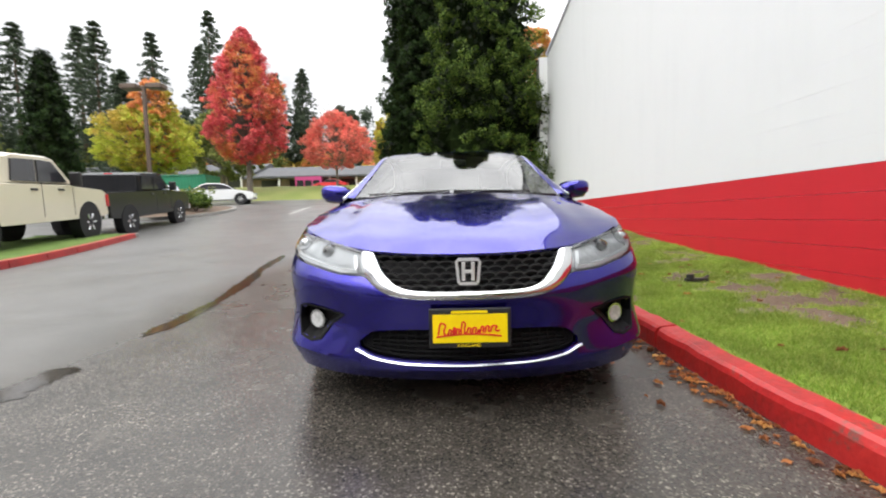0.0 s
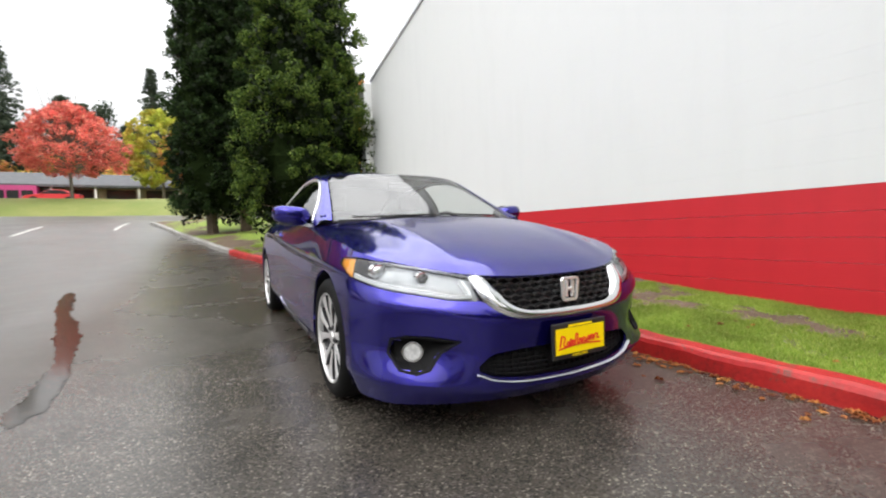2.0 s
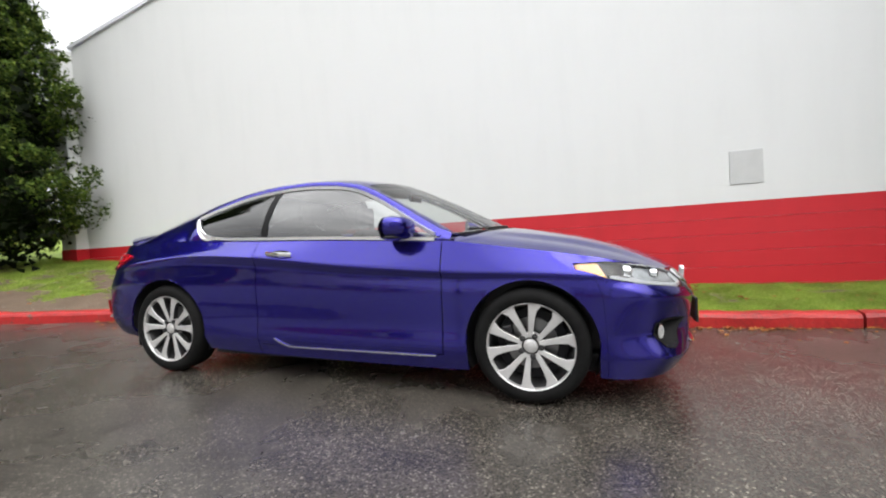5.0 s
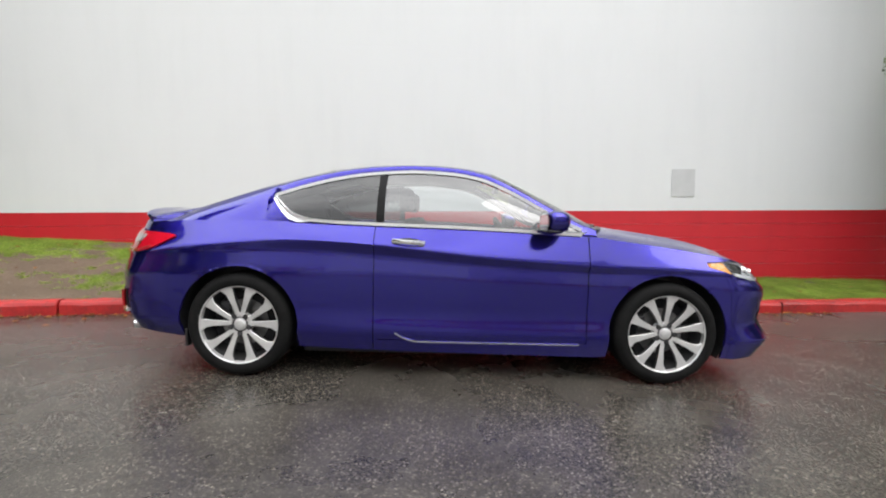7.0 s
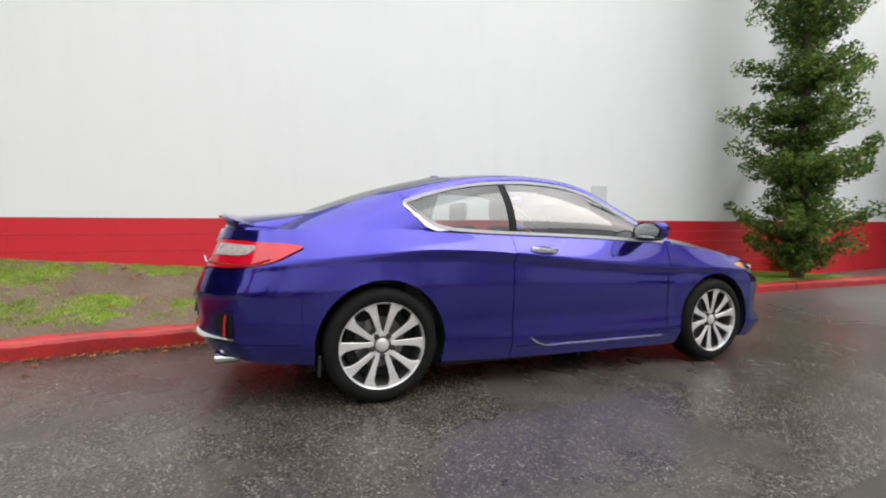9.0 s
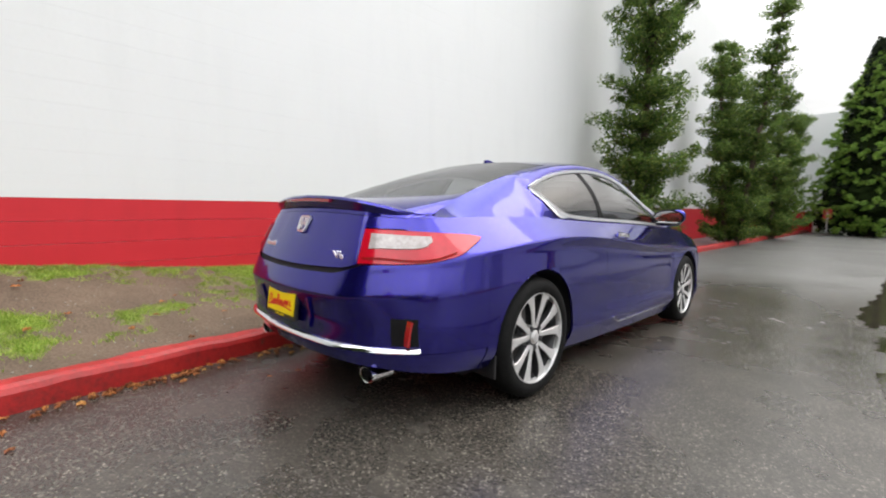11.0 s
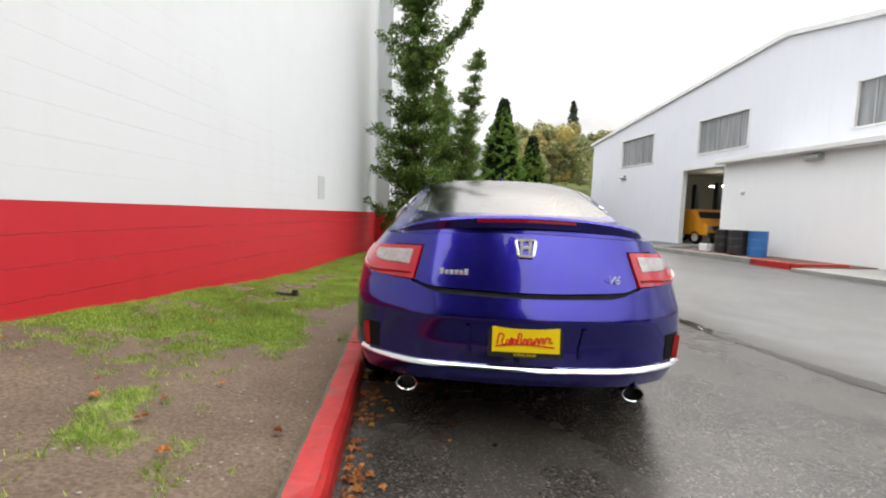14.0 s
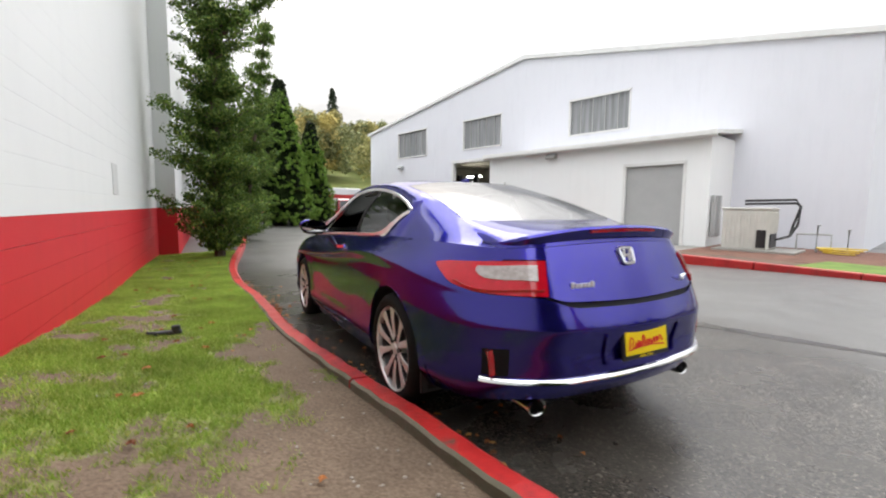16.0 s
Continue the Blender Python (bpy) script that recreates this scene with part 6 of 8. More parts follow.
def build_interior():
    bm = bmesh.new()
    add_box(bm, (-.74, -.98, .55), (.74, -.55, .90), .05)
    add_box(bm, (-.20, -.60, .45), (.20, .60, .62), .03)
    part("dashboard", bm, BLACK_PLASTIC, CAR)
    part("cabin_floor", box((-.78, -.9, .24), (.78, 1.5, .30), .01), SEAT, CAR)
    part("parcel_shelf", box((-.60, 1.30, .95), (.60, 1.80, 1.0), .02), SEAT, CAR)
    for s in (1, -1):
        bm = bmesh.new()
        add_box(bm, (s * .40 - .25, -.35, .42), (s * .40 + .25, .15, .58), .05)
        bk = add_box(bm, (s * .40 - .24, .10, .50), (s * .40 + .24, .24, 1.06), .05)
        bmesh.ops.rotate(bm, cent=(s * .40, .15, .5), matrix=Matrix.Rotation(radians(-16), 3, "X"), verts=[v for v in bk if v.is_valid])
        add_box(bm, (s * .40 - .13, .30, 1.08), (s * .40 + .13, .40, 1.25), .04)
        part("front_seat", bm, SEAT, CAR, "charcoal front seat with headrest")
        bm = bmesh.new()
        add_box(bm, (s * .72 - .02, -.8, .35), (s * .72 + .02, 1.2, .94), .02)
        part("door_card", bm, SEAT, CAR)
    bm = bmesh.new()
    add_box(bm, (-.62, .72, .40), (.62, 1.10, .55), .05)
    bk = add_box(bm, (-.62, 1.08, .50), (.62, 1.20, 1.02), .05)
    bmesh.ops.rotate(bm, cent=(0, 1.1, .5), matrix=Matrix.Rotation(radians(-22), 3, "X"), verts=[v for v in bk if v.is_valid])
    part("rear_seat", bm, SEAT, CAR, "charcoal rear bench")
    bm = bmesh.new()
    c = Vector((.40, -.48, .88))
    q = Matrix.Translation(c) @ Matrix.Rotation(radians(65), 4, "X")
    pts = [q @ Vector((.18 * math.cos(2 * math.pi * k / 28), .18 * math.sin(2 * math.pi * k / 28), 0)) for k in range(28)]
    sweep(bm, pts, circle_prof(.016, 8), closed=True, up=Vector((0, .42, .9)))
    add_cyl(bm, q @ Vector((0, 0, -.06)), q @ Vector((0, 0, 0)), .06, .05, 16)
    add_box(bm, (.24, -.495, .865), (.56, -.465, .895), .01)
    part("steering_wheel", bm, BLACK_PLASTIC, CAR, "", True, 40)
    bm = bmesh.new()
    add_box(bm, (-.11, -.36, 1.245), (.11, -.33, 1.305), .01)
    part("inner_mirror", bm, BLACK_PLASTIC, CAR)
    bm = bmesh.new()
    rows = coons(curve_through([(0, -.26, 1.36), (.55, -.2, 1.31)]), curve_through([(0, .88, 1.36), (.54, .83, 1.31)]),
                 curve_through([(0, -.26, 1.36), (0, .3, 1.40), (0, .88, 1.36)]), curve_through([(.55, -.2, 1.31), (.55, .3, 1.35), (.54, .83, 1.31)]), 8, 8)
    part("headlining", both_sides(rows, edge=0), varied("headlining_cloth", (.35, .34, .32), (.28, .27, .26), .9, 5), CAR)


build_interior()

# ---------------------------------------------------------------- planting
BARK = varied("bark", (0.07, 0.05, 0.035), (0.14, 0.105, 0.075), 0.9, 9.0, bump_s=0.8, fine=40)
BARK_GREY = varied("grey_bark", (0.11, 0.095, 0.08), (0.19, 0.165, 0.14), 0.9, 9.0, bump_s=0.6, fine=40)


def leaf_mat(name, stops, rough=0.6, other=None, patch=0.35, tone=2.2):
    """Leaf colours picked leaf by leaf, drifting over the crown, with an optional second autumn colour in patches."""
    m = material(name, stops[0][1], rough, spec=0.2)
    g = m.node_tree.nodes.new("ShaderNodeNewGeometry")
    rnd = g.outputs["Random Per Island"]
    col = ramp(m, rnd, stops)
    v = coords(m, "World")
    if other:
        f = ramp(m, noise_tex(m, v, patch, 3, 0.6), [(0.47, grey(0)), (0.60, grey(1))])
        col = mixc(m, f, col, ramp(m, rnd, other))
    big = noise_tex(m, v, tone, 3)
    tint = mixc(m, 1.0, col, ramp(m, big, [(0.3, grey(0.7)), (0.7, grey(1.25))]), "MULTIPLY")
    put(m, "Base Color", tint)
    # thin leaves let part of the light through
    nt = m.node_tree
    tr = nt.nodes.new("ShaderNodeBsdfTranslucent")
    nt.links.new(tint, tr.inputs["Color"])
    mx = nt.nodes.new("ShaderNodeMixShader")
    mx.inputs["Fac"].default_value = 0.4
    nt.links.new(bsdf(m).outputs["BSDF"], mx.inputs[1])
    nt.links.new(tr.outputs["BSDF"], mx.inputs[2])
    nt.links.new(mx.outputs["Shader"], nt.nodes["Material Output"].inputs["Surface"])
    return m


CEDAR = leaf_mat("cedar_foliage", [(0.0, (0.024, 0.050, 0.009)), (0.5, (0.070, 0.122, 0.019)), (0.85, (0.14, 0.205, 0.034)), (1.0, (0.23, 0.29, 0.055))])
CEDAR_DARK = leaf_mat("dark_conifer_foliage", [(0.0, (0.014, 0.032, 0.010)), (0.6, (0.030, 0.060, 0.016)), (1.0, (0.06, 0.098, 0.025))])
# twig colour darkened for the shade inside a crown
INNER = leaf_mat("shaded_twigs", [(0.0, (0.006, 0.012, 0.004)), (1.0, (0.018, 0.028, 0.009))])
SPRUCE = leaf_mat("spruce_needles", [(0.0, (0.05, 0.105, 0.022)), (0.6, (0.125, 0.205, 0.042)), (1.0, (0.25, 0.32, 0.07))], tone=3.0)
THUJA = leaf_mat("hedge_conifer_foliage", [(0.0, (0.10, 0.20, 0.035)), (0.6, (0.20, 0.34, 0.055)), (1.0, (0.30, 0.42, 0.085))])
# near-black: the shade deep in the foliage is put into this colour
HEART = varied("shade_dark_inner_foliage", (0.005, 0.009, 0.003), (0.014, 0.022, 0.007), .95, 5.0, bump_s=1.0, fine=22, spec=.0)
FIR = leaf_mat("fir_needles", [(0.0, (0.040, 0.062, 0.040)), (0.6, (0.070, 0.095, 0.060)), (1.0, (0.11, 0.135, 0.085))], tone=.5)
RED_LEAF = leaf_mat("red_maple_leaves", [(0.0, (0.64, 0.075, 0.11)), (0.5, (0.78, 0.13, 0.15)), (1.0, (0.84, 0.24, 0.20))],
                    .6, [(0.0, (0.74, 0.16, 0.10)), (0.6, (0.76, 0.28, 0.11)), (1.0, (0.66, 0.44, 0.12))], .30, 1.0)
PINK_LEAF = leaf_mat("scarlet_leaves", [(0.0, (0.74, 0.13, 0.12)), (0.6, (0.86, 0.24, 0.19)), (1.0, (0.86, 0.38, 0.24))], tone=1.0)
ORANGE_LEAF = leaf_mat("orange_leaves", [(0.0, (0.78, 0.26, 0.13)), (0.5, (0.85, 0.38, 0.15)), (1.0, (0.84, 0.52, 0.14))],
                       .6, [(0.0, (0.42, 0.40, 0.06)), (0.6, (0.55, 0.46, 0.08)), (1.0, (0.66, 0.50, 0.10))], .35, 1.0)
YELLOW_LEAF = leaf_mat("yellow_green_leaves", [(0.0, (0.42, 0.50, 0.06)), (0.5, (0.56, 0.62, 0.08)), (1.0, (0.68, 0.62, 0.12))],
                       .6, [(0.0, (0.40, 0.30, 0.05)), (1.0, (0.62, 0.42, 0.09))], .3, 1.0)
OLIVE_LEAF = leaf_mat("olive_green_leaves", [(0.0, (0.11, 0.15, 0.045)), (0.5, (0.18, 0.22, 0.065)), (1.0, (0.28, 0.29, 0.09))], tone=.8)
# hillside leaves: distance haze is mixed into these paler, duller colours
HILL_LEAF = leaf_mat("haze_pale_hillside_leaves", [(0.0, (0.28, 0.29, 0.13)), (0.5, (0.38, 0.37, 0.16)), (1.0, (0.48, 0.44, 0.19))],
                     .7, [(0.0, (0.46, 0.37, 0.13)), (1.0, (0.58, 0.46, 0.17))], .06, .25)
HILL_OLIVE = leaf_mat("haze_pale_olive_hillside_leaves", [(0.0, (0.20, 0.23, 0.11)), (0.5, (0.28, 0.30, 0.14)), (1.0, (0.36, 0.36, 0.17))], tone=.25)


def cards(name, centres, radii, per, size, mat, parent, seed, flat=0.0, droop=0.0, label="", inner=0.45):
    """Many small leaf cards gathered in clumps; flat squeezes the clumps, droop tips the cards down."""
    rng = np.random.default_rng(seed)
    C = np.repeat(np.asarray(centres, float), per, axis=0)
    R = np.repeat(np.asarray(radii, float), per)
    d = rng.normal(size=C.shape)
    d /= np.linalg.norm(d, axis=1)[:, None] + 1e-9
    rr = R * rng.uniform(inner, 1.0, len(R)) ** 0.6
    off = d * rr[:, None]
    off[:, 2] *= 1 - flat
    P = C + off
    # cards lie roughly along the clump's surface, so that light models the clump
    nrm = d + rng.normal(scale=0.45, size=d.shape)
    a = np.cross(nrm, rng.normal(size=d.shape))
    a[:, 2] -= droop * np.linalg.norm(a, axis=1)
    a /= np.linalg.norm(a, axis=1)[:, None] + 1e-9
    b = np.cross(nrm, a)
    b /= np.linalg.norm(b, axis=1)[:, None] + 1e-9
    s = size * rng.uniform(0.55, 1.25, len(R))[:, None]
    q = np.stack([P - b * s * .32, P + a * s * .45 - b * s * .38, P + a * s, P + a * s * .5 + b * s * .38], 1)
    k = len(P)
    me = bpy.data.meshes.new(name)
    me.vertices.add(4 * k)
    me.vertices.foreach_set("co", q.reshape(-1).astype(np.float32))
    me.loops.add(4 * k)
    me.loops.foreach_set("vertex_index", np.arange(4 * k, dtype=np.int32))
    me.polygons.add(k)
    me.polygons.foreach_set("loop_start", np.arange(0, 4 * k, 4, dtype=np.int32))
    me.update(calc_edges=True)
    # rounded shading over each clump
    soft = d * 0.8 + rng.normal(scale=0.42, size=d.shape)
    soft /= np.linalg.norm(soft, axis=1)[:, None] + 1e-9
    cn = me.attributes.new("custom_normal", "FLOAT_VECTOR", "POINT")
    cn.data.foreach_set("vector", np.repeat(soft, 4, axis=0).astype(np.float32).reshape(-1))
    me.materials.append(mat)
    ob = new(name, me)
    ob.parent = parent
    if label:
        ob["label"] = label
    return ob


def limbs(name, segs, mat, parent):
    bm = bmesh.new()
    for a, b, r1, r2 in segs:
        add_cyl(bm, a, b, r1, r2, 7)
    return part(name, bm, mat, parent, "", True, 50)


def dense_conifer(name, x, y, z, h, w, mat, seed, label, clumps=420, per=46, size=0.10, bare=0.8, top_w=0.35, group="", lump=.27, taper=.62):
    """A full conifer: tapered trunk and a coat of rounded tufts over an uneven cone or column."""
    rng = random.Random(seed)
    t = thing(name, label, "tree", pose(x, y, z), group)
    limbs("trunk", [((0, 0, -.2), (0, 0, h * .45), .05 * w + .06, .04 * w), ((0, 0, h * .45), (0, 0, h * .97), .04 * w, .015)], BARK, t)
    cs, rs, seg, core = [], [], [], []
    for i in range(clumps):
        f = rng.random() ** 0.9
        zz = bare + (h - bare) * f
        width = w / 2 * (1 - f) ** taper * (1 - top_w) + w / 2 * top_w * (1 - f ** 4)
        if f < .10:
            width *= .80 + f * 2.0
        a = rng.random() * 2 * math.pi
        lobes = 1 + .12 * math.sin(3 * a + seed) + .08 * math.sin(7 * a + zz * 2.3) + .08 * math.sin(zz * 3.1 + a * 2)
        r = width * lobes * (0.80 + .24 * rng.random())
        lr = lump * (.65 + .7 * rng.random()) * (1 - f * .35)
        for j in range(3):
            cs.append((r * math.cos(a) + rng.gauss(0, lr * .45), r * math.sin(a) + rng.gauss(0, lr * .45), zz + lr * .35 * j + rng.gauss(0, lr * .2)))
            rs.append(lr * (.75 - .15 * j))
        core.append((r * .66 * math.cos(a), r * .66 * math.sin(a), zz - .05))
        if i % 3 == 0:
            seg.append(((0, 0, zz - .2), (r * .9 * math.cos(a), r * .9 * math.sin(a), zz), .02, .006))
    limbs("branch_work", seg, BARK, t)
    cards("crown", cs, rs, per, size, mat, t, seed, 0.15, -0.15)
    # added solid core, near-black in place of the shade inside the crown
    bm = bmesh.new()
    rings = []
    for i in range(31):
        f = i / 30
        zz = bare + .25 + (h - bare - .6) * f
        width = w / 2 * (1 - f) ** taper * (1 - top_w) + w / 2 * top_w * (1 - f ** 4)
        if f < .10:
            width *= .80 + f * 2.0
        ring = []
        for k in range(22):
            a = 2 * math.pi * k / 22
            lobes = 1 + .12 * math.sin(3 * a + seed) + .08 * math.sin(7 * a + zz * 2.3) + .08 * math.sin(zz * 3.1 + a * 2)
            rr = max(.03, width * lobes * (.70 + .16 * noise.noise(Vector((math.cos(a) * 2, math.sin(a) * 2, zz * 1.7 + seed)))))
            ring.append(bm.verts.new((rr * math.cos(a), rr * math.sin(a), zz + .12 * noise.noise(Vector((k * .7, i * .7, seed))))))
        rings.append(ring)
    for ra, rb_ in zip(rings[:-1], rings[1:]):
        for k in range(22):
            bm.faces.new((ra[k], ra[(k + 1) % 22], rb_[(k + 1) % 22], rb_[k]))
    part("crown_shade_core", bm, HEART, t)
    # inner twigs, painted dark as if shaded, keep the crown from looking hollow
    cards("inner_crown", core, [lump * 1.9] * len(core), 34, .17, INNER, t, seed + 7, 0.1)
    return t


def ragged_spruce(name, x, y, z, h, w, seed, label, tiers=26, arms=7, limb=None, mat=None, stems=1):
    """An uneven spruce with tufted, upswept branches and gaps between the tiers."""
    rng = random.Random(seed)
    t = thing(name, label, "tree", pose(x, y, z))
    seg, cs, rs = [], [], []
    for st in range(stems):
        ox, oy = (0, 0) if stems == 1 else (w * .28 * math.cos(st * 2.4 + seed), w * .28 * math.sin(st * 2.4 + seed))
        hh = h * (1 - .10 * st)
        top = Vector((ox * 1.6, oy * 1.6, hh))
        base = Vector((ox * .3, oy * .3, -.1))
        seg.append((base, base.lerp(top, .5), .12 if stems == 1 else .08, .07))
        seg.append((base.lerp(top, .5), top, .07, .012))
        ww = w if stems == 1 else w * .66
        for i in range(tiers):
            f = (i + rng.random() * .6) / tiers
            c = base.lerp(top, .03 + f * .96)
            reach = ww / 2 * ((1 - f) ** .5 * .85 + .13) * (.76 + .40 * math.sin(i * 1.9 + seed))
            for k in range(arms):
                if rng.random() < .14:
                    continue
                a = 2 * math.pi * (k + rng.random() * .7) / arms + i * .8
                r = reach * (.6 + .6 * rng.random())
                tip = c + Vector((r * math.cos(a), r * math.sin(a), (.22 + .25 * rng.random()) * r + .05))
                seg.append((c, tip, .018, .006))
                n = max(2, int(r / .11))
                for j in range(n):
                    p = c.lerp(tip, (j + 1) / n)
                    p.z -= .05 * math.sin(math.pi * j / n)
                    cs.append(p + Vector((rng.uniform(-.07, .07), rng.uniform(-.07, .07), rng.uniform(-.05, .05))))
                    rs.append(.10 + .13 * rng.random())
    if limb:
        a, b = Vector(limb[0]), Vector(limb[1])
        mid = a.lerp(b, .55) + Vector((0, 0, -.18))
        seg += [(a, mid, .05, .03), (mid, b, .03, .012)]
        for j in range(34):
            q = .18 + .82 * j / 33
            p = a.lerp(mid, q / .55) if q < .55 else mid.lerp(b, (q - .55) / .45)
            for _ in range(2):
                cs.append(p + Vector((rng.uniform(-.16, .16), rng.uniform(-.16, .16), rng.uniform(-.06, .16))) * (1.2 - q * .7))
                rs.append(.14)
    limbs("trunk", seg[:2 * stems], BARK, t)
    limbs("branch_work", seg[2 * stems:], BARK, t)
    cards("crown", cs, rs, 70, .060, mat or SPRUCE, t, seed, .15, -.2)
    return t


OVATE = [(0, .42), (.08, .80), (.22, 1.0), (.42, .96), (.62, .76), (.80, .48), (.93, .22), (1, .05)]
ROUND = [(0, .45), (.12, .85), (.35, 1.0), (.6, .92), (.82, .66), (1, .22)]
FLAT = [(0, .55), (.15, .95), (.35, 1.0), (.6, .85), (.8, .55), (1, .15)]


def broadleaf(name, x, y, z, h, w, trunk_h, mat, seed, label, clumps=260, per=40, size=.16, shape=ROUND, group="", gaps=.12, twigs=0):
    """A leafy tree: forked limbs carrying clumps of leaves, with an uneven outline."""
    rng = random.Random(seed)
    t = thing(name, label, "tree", pose(x, y, z), group)
    seg = [((0, 0, -.3), (0, 0, trunk_h), .020 * h, .014 * h), ((0, 0, trunk_h), (0.02 * w, 0, h * .85), .014 * h, .02)]
    cs, rs = [], []
    for i in range(clumps):
        f = rng.random()
        zz = trunk_h * .85 + (h - trunk_h * .85) * f
        a = rng.random() * 2 * math.pi
        lobes = 1 + .10 * math.sin(3 * a + seed) + .08 * math.sin(5 * a + f * 9) + .07 * math.sin(f * 23 + a)
        r = w / 2 * lerp_table(f, shape) * lobes * math.sqrt(rng.uniform(.30, 1.0))
        if rng.random() < gaps:
            continue
        p = Vector((r * math.cos(a), r * math.sin(a), zz + .10 * r))
        cs.append(p)
        rs.append(w * (.026 + .036 * rng.random()))
        if i % 5 == 0:
            seg.append(((0, 0, trunk_h + (zz - trunk_h) * .45), p, .05 * h / 10, .012))
    for _ in range(twigs):
        a = rng.random() * 2 * math.pi
        r = w * .32 * rng.random()
        seg.append(((r * .5 * math.cos(a), r * .5 * math.sin(a), h * .7), (r * math.cos(a), r * math.sin(a), h * rng.uniform(1.02, 1.22)), .03, .008))
    limbs("trunk", seg[:2], BARK_GREY, t)
    limbs("branch_work", seg[2:], BARK_GREY, t)
    cards("crown", cs, rs, per, size, mat, t, seed, .25)
    return t


dense_conifer("cedar", 1.2, 9.25, .9, 10.6, 3.9, CEDAR, 3, "tall dense green cedar on the lawn", 560, 90, .064, .2, lump=.32)
dense_conifer("cedar", -.15, 14.3, 1.25, 12.8, 3.1, CEDAR_DARK, 5, "tall narrow dark cedar behind another", 520, 50, .075, .5, lump=.24)
dense_conifer("cedar", -1.3, 14.3, 1.2, 12.8, 2.8, CEDAR_DARK, 8, "tall narrow dark cedar at the end of the row", 480, 50, .075, .5, lump=.24)
ragged_spruce("spruce", 1.66, -7.2, 0.02, 9.4, 2.35, 4, "ragged upright spruce with tufted branches beside the wall", 32, 9, ((0, 0, 4.7), (-1.9, .4, 6.8)))
ragged_spruce("spruce", 0.98, -13.3, 0.02, 7.7, 2.7, 9, "ragged many-stemmed young spruce by the kerb", 22, 7, None, SPRUCE, 3)
ragged_spruce("spruce", 0.55, -17.8, 0.02, 6.2, 3.0, 12, "ragged many-stemmed young spruce farther along the kerb", 20, 7, None, SPRUCE, 3)
dense_conifer("thuja", -2.2, -25.2, -.05, 8.9, 4.9, THUJA, 21, "conical green thuja with a pointed top", 900, 34, .08, .1, group="pair of thujas", top_w=.03, lump=.16, taper=.82)
dense_conifer("thuja", -4.75, -28.6, -.05, 7.1, 3.9, THUJA, 22, "conical green thuja with a pointed top", 800, 34, .08, .1, group="pair of thujas", top_w=.03, lump=.16, taper=.82)

# far trees up the slope
broadleaf("red_maple", -16.4, 32.3, 3.4, 13.2, 6.5, 2.8, RED_LEAF, 31, "tall red maple in autumn colour", 1500, 52, .15, OVATE)
broadleaf("scarlet_maple", -9.9, 36.0, 4.0, 6.6, 6.6, 1.9, PINK_LEAF, 32, "low spreading scarlet maple", 700, 46, .14, FLAT, gaps=.2, twigs=14)
broadleaf("golden_tree", -26.6, 35.2, 3.6, 7.6, 8.2, 2.2, YELLOW_LEAF, 33, "broad yellow-green autumn tree", 800, 50, .17, ROUND)
broadleaf("orange_maple", -25.6, 34.6, 3.5, 10.0, 4.0, 3.0, ORANGE_LEAF, 34, "orange autumn maple by the lamp", 500, 50, .16, ROUND)
broadleaf("yellow_tree", -5.5, 52.0, 4.6, 10.0, 7.0, 2.5, YELLOW_LEAF, 35, "yellow autumn tree behind the cedars", 360, 50, .26, ROUND)
broadleaf("orange_tree", 6.5, 27.0, 2.2, 11.5, 6.0, 2.5, ORANGE_LEAF, 36, "orange autumn tree behind the hall", 420, 60, .18, ROUND)
broadleaf("orange_tree", -2.0, 50.0, 4.6, 9.0, 7.0, 2.5, ORANGE_LEAF, 37, "orange autumn tree beyond the car park", 360, 50, .26, ROUND)
broadleaf("green_tree", -25.5, 46.0, 4.2, 9.0, 9.0, 2.0, OLIVE_LEAF, 38, "olive green leafy tree", 380, 50, .28, ROUND)
dense_conifer("columnar_tree", -22.3, 20.5, 1.6, 8.8, 2.7, CEDAR_DARK, 41, "narrow upright dark green tree", 300, 26, .13, .9, lump=.26)
broadleaf("rust_tree", -29.5, 22.5, 1.7, 8.2, 4.0, 1.6, OLIVE_LEAF, 42, "half bare rust and green tree", 260, 50, .16, OVATE, gaps=.3)


def fir(name, x, y, z, h, w, seed, label, group=""):
    rng = random.Random(seed)
    t = thing(name, label, "tree", pose(x, y, z), group)
    limbs("trunk", [((0, 0, -.3), (0, 0, h * .98), .012 * h + .1, .03)], BARK, t)
    cs, rs = [], []
    tiers = 30
    for i in range(tiers):
        f = .12 + .88 * i / tiers
        zz = h * f
        reach = w / 2 * (1 - f) ** .75 * (.75 + .4 * rng.random()) + .2
        for k in range(8):
            a = 2 * math.pi * (k + rng.random()) / 8
            if rng.random() < .2:
                continue
            for j in range(3):
                r = reach * (.25 + .32 * j + .12 * rng.random())
                cs.append((r * math.cos(a), r * math.sin(a), zz - .22 * r + rng.uniform(-.15, .15)))
                rs.append(.30 + .28 * (1 - f))
    cards("crown", cs, rs, 26, .32, FIR, t, seed, .5, .3)
    return t


